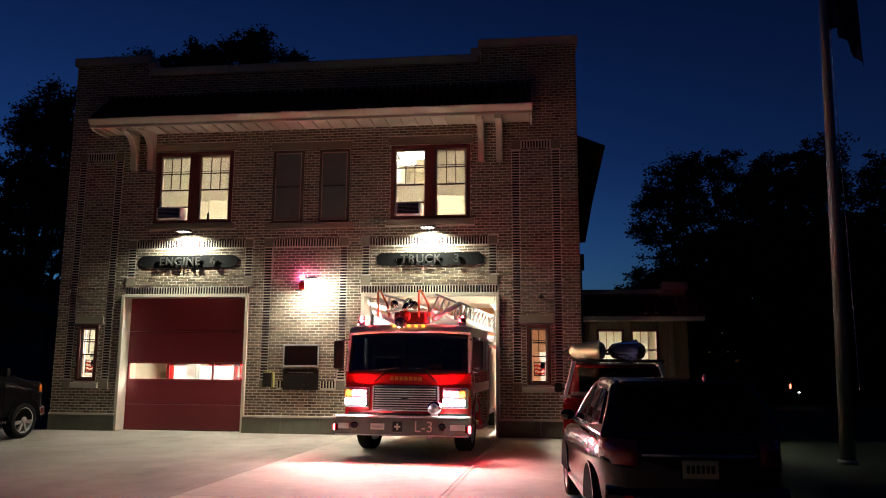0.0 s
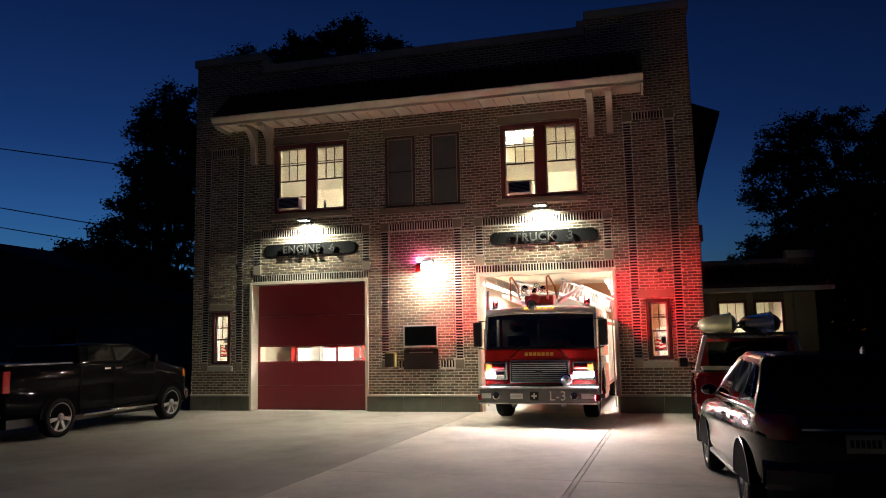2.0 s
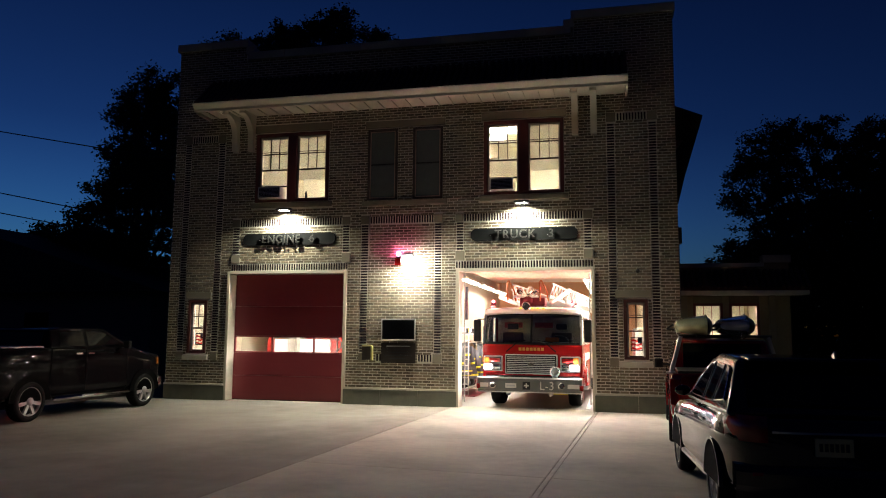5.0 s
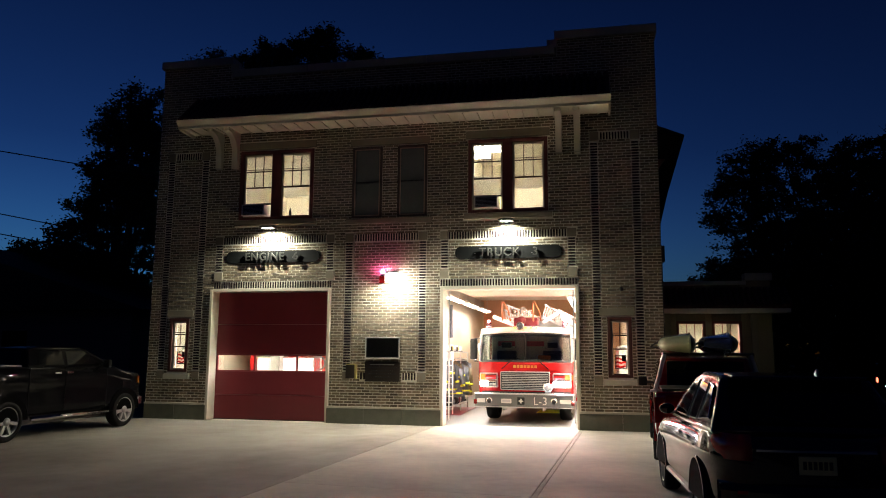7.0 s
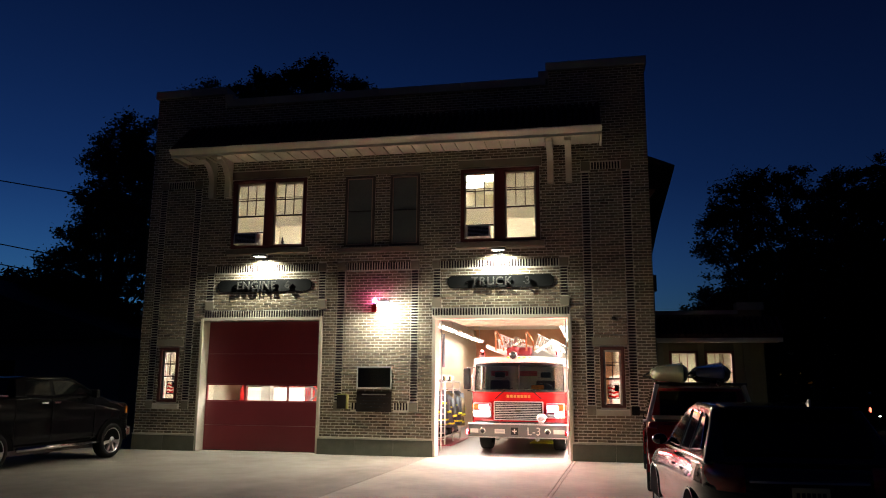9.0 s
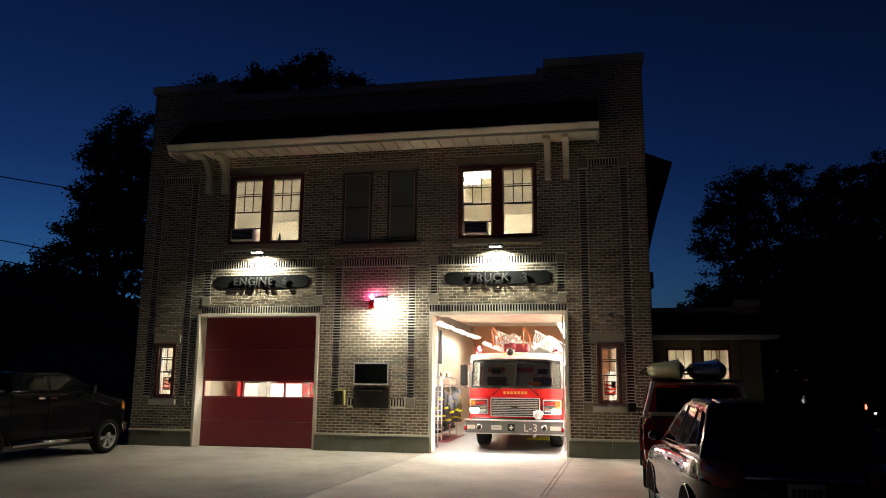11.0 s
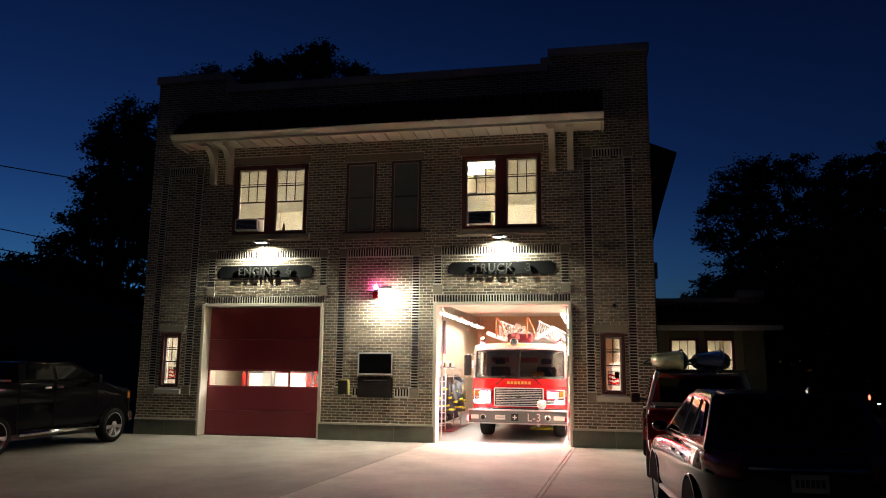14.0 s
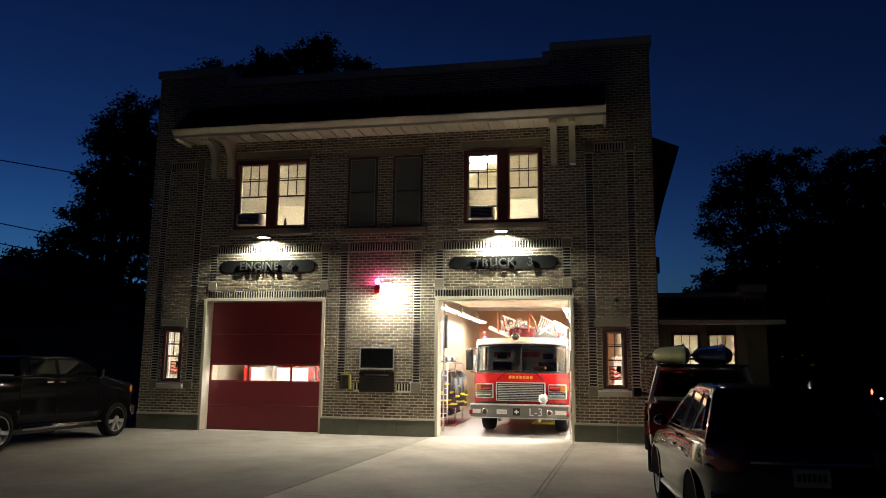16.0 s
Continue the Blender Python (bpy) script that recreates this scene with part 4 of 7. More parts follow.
# cab: lower front, sides, floor, pillars, roof
part("front_panel", bowed([(-0.98, 0.76, 0), (-1.0, 1.30, 0), (-1.0, 1.49, 0), (-0.985, 1.515, 0), (-0.88, 1.52, 0), (-0.86, 0.76, 0)], -1.195, 1.195, 0.12), M_REDPAINT, truck, "glossy red lower cab front")
part("belt_panel", bowed([(-0.99, 1.285, 0), (-1.012, 1.295, 0), (-1.014, 1.47, 0), (-0.99, 1.49, 0)], -1.17, 1.17, 0.12), M_REDPAINT, truck)
for s in (-1, 1):
    a, b = sorted((s * 1.205, s * 1.14))
    g = B()
    for c in ((0.55, 1.52, -0.88, -0.62), (1.08, 1.52, -0.62, 0.62), (0.45, 1.52, 0.62, 1.75)):
        box(g, a, b, c[2], c[3], c[0], c[1])
    part("cab_side", g, M_REDPAINT, truck)
    for y0, y1 in ((-0.88, -0.76), (0.18, 0.34), (0.95, 1.08), (1.60, 1.75)):
        part("pillar", prism(B(), [(y0, 1.52), (y0 + 0.10, 2.22), (y1 + (0.10 if y0 < 0 else 0), 2.22), (y1, 1.52)], "x", a, b), M_WHITEPAINT, truck)
    for y0, y1 in ((-0.74, 0.18), (0.34, 0.95), (1.08, 1.60)):
        part("side_window", box(B(), s * 1.165 - 0.003, s * 1.165 + 0.003, y0, y1, 1.52, 2.22), M_CABGLASS, truck)
    part("corner_post", prism(B(), [(-0.90, 1.50), (-0.76, 2.20), (-0.68, 2.20), (-0.82, 1.50)], "x", *sorted((s * 1.192, s * 1.150)), bevel=0.012), M_WHITEPAINT, truck, "white windscreen corner post")
    part("corner_gasket", prism(B(), [(-0.905, 1.51), (-0.768, 2.20), (-0.74, 2.20), (-0.877, 1.51)], "x", *sorted((s * 1.149, s * 1.130))), M_BLACK, truck)
    # wheel arch lip and step
    arc = [(0.62 * math.cos(t), 0.55 + 0.58 * math.sin(t)) for t in [math.pi * i / 14 for i in range(15)]]
    part("wheel_arch", prism(B(), arc + [(p[0] * 0.90, 0.55 + (p[1] - 0.55) * 0.90) for p in reversed(arc)], "x", *sorted((s * 1.19, s * 1.23))), M_CHROME, truck, "bright wheel arch trim")
    part("cab_step", box(B(), *sorted((s * 0.9, s * 1.19)), 0.75, 1.7, 0.34, 0.44, 0.01), M_STEEL, truck)
    # tall mirrors on arms
    mir = part("mirror", box(B(), *sorted((s * 1.25, s * 1.44)), -0.98, -0.86, 1.56, 2.10, 0.04), M_BLACK, truck, "tall black door mirror")
    part("mirror_arm", rod(B(), (s * 1.17, -0.80, 2.12), (s * 1.34, -0.92, 2.10), 0.016), M_CHROME, mir)
    part("mirror_arm", rod(B(), (s * 1.17, -0.80, 1.50), (s * 1.34, -0.92, 1.53), 0.016), M_CHROME, mir)
    part("grab_rail", rod(B(), (s * 1.24, -0.72, 1.05), (s * 1.24, -0.72, 1.95), 0.018), M_CHROME, truck)
    part("windscreen", bowed([(-0.985, 1.52, 0), (-0.848, 2.235, 1), (-0.841, 2.235, 1), (-0.978, 1.52, 0)], *sorted((s * 0.025, s * 1.130)), 0.12, 0.05, 0.01), M_CABGLASS, truck)
    wp = part("wiper", rod(B(), (s * 0.60, -1.030, 1.33), (s * 0.34, -1.020, 1.55), 0.012), M_RUBBER, truck, "black wiper arm")
    part("blade", rod(B(), (s * 0.52, -1.012, 1.56), (s * 0.14, -0.985, 1.60), 0.009), M_RUBBER, wp)
part("windscreen_bar", prism(B(), [(-1.0, 1.50), (-0.86, 2.23), (-0.82, 2.23), (-0.96, 1.50)], "x", -0.024, 0.024), M_BLACK, truck)
part("windscreen_gasket", bowed([(-1.006, 1.50, 0), (-0.995, 1.545, 0), (-0.96, 1.545, 0), (-0.97, 1.50, 0)], -1.14, 1.14, 0.12), M_BLACK, truck)
part("windscreen_gasket", bowed([(-0.868, 2.205, 1), (-0.862, 2.235, 1), (-0.835, 2.235, 1), (-0.84, 2.205, 1)], -1.14, 1.14, 0.12, 0.05, 0.01), M_BLACK, truck)
part("header", bowed([(-0.875, 2.236, 1), (-0.90, 2.25, 1), (-0.905, 2.285, 1), (-0.87, 2.36, 1), (-0.80, 2.40, 1), (-0.70, 2.405, 1), (-0.70, 2.236, 1)], -1.185, 1.185, 0.13, 0.05, 0.01, 24), M_WHITEPAINT, truck, "white roof brow")
part("roof", bowed([(-0.72, 2.225, 1), (-0.72, 2.40, 1), (1.70, 2.39, 1), (1.76, 2.36, 1), (1.76, 2.215, 1)], -1.19, 1.19, 0.0, 0.05, 0.01), M_WHITEPAINT, truck, "white cab roof")
part("cab_back", box(B(), -1.16, 1.16, 1.70, 1.76, 0.45, 2.20), M_REDPAINT, truck)
part("cab_lining", box(B(), -1.12, 1.12, 0.55, 0.62, 0.80, 2.20), M_CABTRIM, truck, "grey cab partition")
part("roof_lining", box(B(), -1.12, 1.12, -0.70, 0.55, 2.17, 2.21), M_CABTRIM, truck)
part("cab_floor", box(B(), -1.14, 1.14, -0.87, 1.70, 0.72, 0.80), M_BLACK, truck)
part("dash", box(B(), -1.12, 1.12, -0.87, -0.50, 1.30, 1.56, 0.04), M_BLACK, truck)
for x in (-0.62, 0.62):
    seat = part("seat", box(B(), x - 0.26, x + 0.26, -0.05, 0.12, 1.0, 1.80, 0.05), M_SEAT, truck, "dark high-backed seat")
    part("head_rest", box(B(), x - 0.14, x + 0.14, -0.04, 0.08, 1.87, 2.02, 0.03), M_BLACK, seat)
for x in (-0.70, 0.10):
    part("locker_front", box(B(), x - 0.24, x + 0.24, 0.535, 0.548, 1.92, 2.06, 0.01), M_DOOR, truck, "red cab locker front")
part("dash_bag", box(B(), 0.28, 0.62, -0.62, -0.40, 1.565, 1.68, 0.04), M_AMBER, truck, "orange bag on the dash")
part("steering_wheel", rod(B(), (0.62, -0.42, 1.56), (0.62, -0.40, 1.58), 0.22, 0.22, 20), M_BLACK, truck)
for i in range(7):
    part("name_bar", box(B(), -0.30 + i * 0.09, -0.235 + i * 0.09, -1.022, -1.014, 1.36, 1.43), M_GOLD, truck)
# grille
gr = part("grille_frame", box(B(), -0.63, 0.63, -1.06, -0.965, 0.80, 1.27, 0.03), M_BRIGHT, truck, "chrome grille surround")
part("grille_back", box(B(), -0.605, 0.605, -1.066, -1.055, 0.825, 1.245), M_BLACK, gr)
for i in range(9):
    z = 0.852 + i * 0.043
    part("grille_bar", box(B(), -0.58, 0.58, -1.082, -1.060, z, z + 0.014, 0.003), M_BRIGHT, gr)
part("badge", box(B(), -0.07, 0.07, -1.092, -1.083, 1.01, 1.06, 0.004), M_CHROME, gr)
# head lamp clusters; the drums turn in their bezels
for s in (-1, 1):
    bz = part("lamp_bezel", box(B(), *sorted((s * 0.70, s * 1.16)), -1.05, -0.88, 0.86, 1.23, 0.025), M_BRIGHT, truck, "chrome lamp cluster surround")
    part("lamp_recess", box(B(), *sorted((s * 0.725, s * 1.135)), -1.056, -1.045, 0.885, 1.205), M_BLACK, bz)
    part("lamp_divider", box(B(), *sorted((s * 0.725, s * 1.135)), -1.09, -1.052, 1.046, 1.060, 0.003), M_BRIGHT, bz)
    part("amber_lamp", box(B(), *sorted((s * 1.01, s * 1.135)), -1.10, -1.05, 1.055, 1.20, 0.01), M_AMBER, bz, "amber indicator lens")
    part("corner_lamp", box(B(), *sorted((s * 1.165, s * 1.205)), -0.98, -0.84, 1.06, 1.20, 0.01), M_AMBER, truck)
    for k, (c, half, zc, hh, m) in enumerate(((0.83, 0.095, 0.970, 0.075, M_HEAD), (1.03, 0.095, 0.970, 0.075, M_HEAD), (0.87, 0.13, 1.125, 0.055, M_REDGLOW))):
        g = B()
        n = 16
        pts = [(hh * math.cos(math.tau * i / n), hh * math.sin(math.tau * i / n)) for i in range(n)]
        prism(g, pts, "x", -half, half, slot=0)
        for f in g.faces:
            if f.calc_center_median().y < -hh * (0.8 if k < 2 else 0.3):
                f.material_index = 1
        d = part("lamp_drum", g, (M_CLEARLENS if k < 2 else M_LAMPRED, m), bz, "round-fronted lamp drum")
        d.matrix_basis = pose(s * c, -1.065, zc)
        LAMPS.append((d, s, k, s * c, zc))
# bumper
bp = part("bumper", prism(B(), [(-1.36, 0.39), (-1.38, 0.42), (-1.38, 0.69), (-1.35, 0.72), (-0.95, 0.72), (-0.95, 0.39)], "x", -1.225, 1.225, bevel=0.012), M_BUMPER, truck, "grey painted bumper with bright lip")
part("bumper_lip", box(B(), -1.24, 1.24, -1.395, -1.30, 0.705, 0.738, 0.008), M_BRIGHT, bp)
part("bumper_foot", box(B(), -1.235, 1.235, -1.385, -1.30, 0.385, 0.41, 0.006), M_BRIGHT, bp)
lettering("bumper_lettering", "L-3", 0.27, 0.004, pose(0.42, -1.386, 0.545, 90), M_WHITEPAINT, bp, 1.05, "white painted letters", 0.95)
part("emblem", box(B(), -0.15, 0.03, -1.388, -1.378, 0.46, 0.64, 0.004), M_BLACK, bp, "black square with a white cross")
for a, b, c, d in ((-0.115, -0.005, 0.535, 0.565), (-0.075, -0.045, 0.495, 0.605)):
    part("emblem_cross", box(B(), a, b, -1.393, -1.387, c, d), M_WHITEPAINT, bp)
part("plate", box(B(), -0.56, -0.30, -1.388, -1.378, 0.49, 0.60, 0.004), M_WHITEPAINT, bp)
part("plate_bar", box(B(), -0.53, -0.33, -1.392, -1.387, 0.525, 0.565), M_STEEL, bp)
for x in (-0.86, 0.76):
    part("bumper_horn", rod(B(), (x, -1.40, 0.55), (x, -1.37, 0.55), 0.075, 0.075, 20), M_CHROME, bp)
    part("horn_throat", rod(B(), (x, -1.404, 0.55), (x, -1.40, 0.55), 0.055, 0.055, 20), M_BLACK, bp)
for a, b in ((-1.17, -0.97), (0.90, 1.17)):
    part("reflector_strip", box(B(), a, b, -1.387, -1.378, 0.50, 0.60, 0.003), M_WHITEPAINT, bp)
for s in (-1, 1):
    part("side_marker", box(B(), *sorted((s * 1.225, s * 1.25)), -1.28, -1.16, 0.44, 0.54, 0.01), M_LAMPRED, bp)
    g = rod(B(), (0, 0, -0.055), (0, 0, 0.055), 0.055, 0.055, 16)
    for f in g.faces:
        c = f.calc_center_median()
        if abs(f.normal.z) < 0.5 and c.x * s - 0.35 * c.y > 0.041:
            f.material_index = 1
    d = part("corner_flasher", g, (M_LAMPRED, M_REDSIDE), bp, "red flasher at the bumper corner")
    d.matrix_basis = pose(s * 1.212, -1.345, 0.52)
    FLASHERS.append((d, s))
    part("tow_eye", rod(B(), (s * 0.50, -1.33, 0.36), (s * 0.50, -1.20, 0.36), 0.05, 0.05, 12), M_STEEL, bp)
sr = part("siren", rod(B(), (0.60, -1.36, 0.88), (0.60, -1.06, 0.88), 0.115, 0.125, 24), M_CHROME, truck, "round chrome bumper siren")
part("siren_mesh", rod(B(), (0.60, -1.366, 0.88), (0.60, -1.355, 0.88), 0.085, 0.085, 24), M_STEEL, sr)
part("siren_foot", box(B(), 0.53, 0.67, -1.30, -1.12, 0.72, 0.79), M_CHROME, sr)
# roof lights
for s in (-1, 1):
    base = part("beacon_base", rod(B(), (s * 1.0, -0.62, 2.385), (s * 1.0, -0.62, 2.44), 0.075, 0.07, 18), M_STEEL, truck)
    part("beacon_dome", rod(B(), (s * 1.0, -0.62, 2.44), (s * 1.0, -0.62, 2.585), 0.068, 0.055, 18), M_REDDOME, base)
    # a lamp set deep in a square shade throws a flat beam; a small bulb rides on top
    g = B()
    for q in ((-0.045, 0.045, 0.010, 0.020, 2.455, 2.535), (-0.045, -0.040, -0.055, 0.010, 2.455, 2.535), (0.040, 0.045, -0.055, 0.010, 2.455, 2.535), (-0.040, 0.040, -0.055, 0.010, 2.455, 2.460), (-0.040, 0.040, -0.055, 0.010, 2.530, 2.535)):
        box(g, *q)
    box(g, -0.018, 0.018, 0.0, 0.008, 2.484, 2.506, slot=1)
    nf = len(g.faces)
    ball(g, (0, 0, 2.556), 0.020)
    g.faces.ensure_lookup_table()
    for f in g.faces[nf:]:
        f.material_index = 2
    r = part("reflector", g, (M_BLACK, M_REDSPIN, M_REDBULB), base, "turning mirror of the red beacon")
    r.matrix_basis = pose(s * 1.0, -0.62, 0)
    BEACONS.append((r, s))
for i in range(5):
    part("marker_lamp", box(B(), -0.30 + i * 0.14, -0.24 + i * 0.14, -0.91, -0.85, 2.365, 2.395, 0.005), M_AMBGLOW, truck, "amber roof marker")
part("speaker", rod(B(), (-0.12, -1.03, 2.43), (-0.12, -0.80, 2.43), 0.085, 0.06, 20), M_BLACK, truck, "black round roof speaker")
part("speaker_ring", rod(B(), (-0.12, -1.015, 2.43), (-0.12, -0.99, 2.43), 0.105, 0.105, 20), M_CHROME, truck)
part("monitor", box(B(), -0.34, 0.30, -0.66, -0.25, 2.44, 2.66, 0.05), M_DOOR, truck, "dark red ladder-tip nozzle")
part("monitor_pipe", rod(B(), (-0.12, -0.74, 2.58), (-0.12, -0.50, 2.58), 0.11, 0.13, 18), M_DOOR, truck)
# ladder lying over the cab, tip ahead
lad = part("ladder", box(B(), -0.46, -0.40, -0.85, 9.2, 2.64, 2.70), M_ALU, truck, "aluminium truss aerial ladder")
part("ladder_rail", box(B(), 0.40, 0.46, -0.85, 9.2, 2.64, 2.70), M_ALU, lad)
for s in (-1, 1):
    part("ladder_handrail", rod(B(), (s * 0.50, -0.75, 2.98), (s * 0.56, 9.2, 3.06), 0.026), M_ALU, lad)
    part("outer_section", box(B(), *sorted((s * 0.66, s * 0.73)), 0.4, 9.6, 2.56, 2.66), M_ALU, lad)
    part("outer_handrail", rod(B(), (s * 0.74, 0.5, 2.92), (s * 0.80, 9.6, 3.02), 0.03), M_ALU, lad)
    g, g2 = B(), B()
    for i in range(16):
        y = -0.75 + i * 0.62
        rod(g, (s * 0.43, y, 2.68), (s * 0.50, y + 0.31, 2.98), 0.016, n=6)
        rod(g, (s * 0.43, y + 0.62, 2.68), (s * 0.50, y + 0.31, 2.98), 0.016, n=6)
        if y > 0.4:
            rod(g2, (s * 0.70, y, 2.64), (s * 0.76, y + 0.31, 2.94), 0.018, n=6)
            rod(g2, (s * 0.70, y + 0.62, 2.64), (s * 0.76, y + 0.31, 2.94), 0.018, n=6)
    part("truss", g, M_ALU, lad)
    part("outer_truss", g2, M_ALU, lad)
    x = -0.54 if s < 0 else 0.26
    loop = [(x - 0.05, -0.88, 2.55), (x - 0.06, -0.90, 3.02), (x - 0.02, -0.90, 3.06), (x + 0.10, -0.80, 2.80), (x + 0.14, -0.78, 2.56)]
    g = B()
    for a, b in zip(loop, loop[1:]):
        rod(g, a, b, 0.020, n=8)
    part("tip_hook", g, M_ORANGE, lad, "orange folding ladder-tip hook")
for i in range(26):
    y = -0.70 + i * 0.36
    part("rung", rod(B(), (-0.41, y, 2.67), (0.41, y, 2.67), 0.02, n=8), M_ALU, lad)
part("tip_lamp", rod(B(), (-0.30, -0.80, 2.80), (-0.30, -0.68, 2.82), 0.075, 0.05, 16), M_CHROME, lad)
part("tip_lamp", rod(B(), (0.10, -0.80, 2.78), (0.10, -0.68, 2.80), 0.075, 0.05, 16), M_CHROME, lad)
part("nozzle", rod(B(), (-0.10, -0.82, 2.70), (-0.10, -0.45, 2.88), 0.045, 0.075, 16), M_CHROME, lad, "bright water nozzle")
part("hose_elbow", ball(B(), (-0.10, -0.42, 2.84), 0.10), M_CHROME, lad)
part("hydraulic_arm", rod(B(), (0.42, -0.55, 2.52), (0.80, 0.2, 2.86), 0.05, 0.05, 12), M_WHITEPAINT, truck)
part("hydraulic_arm", rod(B(), (-1.0, 0.3, 2.72), (-0.40, -0.35, 2.48), 0.06, 0.05, 12), M_WHITEPAINT, truck)
part("turntable", rod(B(), (0, 8.6, 1.9), (0, 8.6, 2.5), 0.75, 0.7, 24), M_STEEL, truck)
# body with compartments
part("body", box(B(), -1.18, 1.18, 1.95, 10.2, 0.55, 2.10, 0.02), M_REDPAINT, truck, "long red truck body")
part("under_frame", box(B(), -0.48, 0.48, -0.9, 10.0, 0.46, 0.72), M_BLACK, truck)
part("axle_beam", box(B(), -0.95, 0.95, -0.08, 0.08, 0.38, 0.52), M_BLACK, truck)
part("oil_pan", box(B(), -0.35, 0.35, -0.7, 0.6, 0.36, 0.50, 0.03), M_BLACK, truck)
part("body_top", box(B(), -1.19, 1.19, 1.95, 10.2, 2.10, 2.18, 0.02), M_STEEL, truck)
for s in (-1, 1):
    for i, (a, b) in enumerate(((2.05, 3.0), (3.08, 4.1), (4.18, 5.2), (7.9, 8.9), (8.98, 10.0))):
        sh = part("locker_door", box(B(), *sorted((s * 1.18, s * 1.197)), a, b, 0.65, 2.02, 0.006), M_STEEL, truck, "ribbed steel roller shutter")
        for j in range(8):
            z = 0.74 + j * 0.16
            part("shutter_rib", box(B(), *sorted((s * 1.197, s * 1.203)), a + 0.03, b - 0.03, z, z + 0.02), M_STEEL, sh)
    part("white_stripe", box(B(), *sorted((s * 1.205, s * 1.21)), -0.60, 1.74, 1.12, 1.30), M_WHITEPAINT, truck)
    part("locker_trim", box(B(), *sorted((s * 1.18, s * 1.20)), 5.25, 7.85, 1.3, 2.02, 0.01), M_REDPAINT, truck)
    TRUCK_WHEELS.append((wheel(truck, s * 0.96, 0.0, 0.50, 0.30, M_STEEL, s), s * 0.96, 0.0, 0.50))
    for y in (5.9, 7.2):
        TRUCK_WHEELS.append((wheel(truck, s * 0.90, y, 0.50, 0.50, M_STEEL, s), s * 0.90, y, 0.50))


# ---------------------------------------------------------------- engine in the other bay
eng = thing("fire_engine", "red fire engine parked behind the closed door", "fire engine", at=pose(-5.65, 4.7, 0))
part("cab", box(B(), -1.2, 1.2, -0.9, 1.8, 0.6, 1.55, 0.05), M_REDPAINT, eng)
part("roof", box(B(), -1.18, 1.18, -0.8, 1.8, 2.2, 2.4, 0.05), M_WHITEPAINT, eng)
for s in (-1, 1):
    part("pillar", box(B(), *sorted((s * 1.05, s * 1.18)), -0.85, -0.7, 1.55, 2.2, 0.02), M_REDPAINT, eng)
    part("windscreen", box(B(), *sorted((s * 0.02, s * 1.05)), -0.82, -0.81, 1.55, 2.2), M_CABGLASS, eng)
    part("head_lamp", box(B(), *sorted((s * 0.75, s * 1.1)), -0.94, -0.89, 0.85, 1.15, 0.02), M_CLEARLENS, eng)
    wheel(eng, s * 0.96, 0.2, 0.5, 0.3, M_STEEL, s)
    wheel(eng, s * 0.9, 4.6, 0.5, 0.45, M_STEEL, s)
part("front_panel", box(B(), -0.92, 0.92, -0.96, -0.89, 0.80, 1.54, 0.02), M_WHITEPAINT, eng)
part("bumper", box(B(), -1.2, 1.2, -1.25, -0.85, 0.4, 0.75, 0.03), M_STEEL, eng)
part("grille", box(B(), -0.6, 0.6, -0.93, -0.89, 0.8, 1.3, 0.02), M_CHROME, eng)
part("body", box(B(), -1.18, 1.18, 2.0, 6.8, 0.6, 2.3, 0.03), M_REDPAINT, eng)


hc = thing("hose_coil", "dark fire hose coiled on a wall hook", "hose")
g = B()
for k in range(5):
    r, n = 0.20 - 0.022 * k, 20
    ring = [(-3.62 + 0.02 * k + r * 0.8 * math.cos(a), 1.30 + 0.02 * k, 1.43 + r * math.sin(a)) for a in [math.tau * q / n for q in range(n)]]
    for p, q in zip(ring, ring[1:] + ring[:1]):
        rod(g, p, q, 0.012, n=6)
part("coil", g, M_COAT, hc)
part("stand", rod(B(), (-3.58, 1.36, 0.0), (-3.58, 1.36, 1.62), 0.025, 0.025, 10), M_STEEL, hc)
part("foot", rod(B(), (-3.58, 1.36, 0.0), (-3.58, 1.36, 0.03), 0.22, 0.20, 18), M_STEEL, hc)
wb = thing("wall_cabinet", "grey wall cabinet in the engine bay", "cabinet")
part("case", box(B(), -5.27, -5.01, 1.90, 2.15, 0.95, 1.60, 0.01), M_CABTRIM, wb)
part("door", box(B(), -5.25, -5.03, 1.885, 1.899, 0.98, 1.57, 0.004), M_STEEL, wb)
part("post", box(B(), -5.17, -5.11, 1.98, 2.06, 0.0, 0.95), M_STEEL, wb)

# ---------------------------------------------------------------- parked vehicles (front towards +y)
def ring_at(y, half, z0, z1, tuck=0.06, crown=0.03):
    """A car-body section: sill, side with a pressed waist line, shoulder, crowned top."""
    H = z1 - z0
    side = [(0.93, 0.0), (0.985, 0.10), (1.0, 0.24), (0.980, 0.48), (0.982, 0.62), (1.0, 0.69), (0.994, 0.75)]
    left = [(-half * a, y, z0 + H * b) for a, b in side] + [(-half + tuck * 0.5, y, z1 - 0.04), (-half + tuck * 1.6, y, z1)]
    return left + [(0, y, z1 + crown)] + [(-p[0], p[1], p[2]) for p in reversed(left)] + [(0, y, z0)]


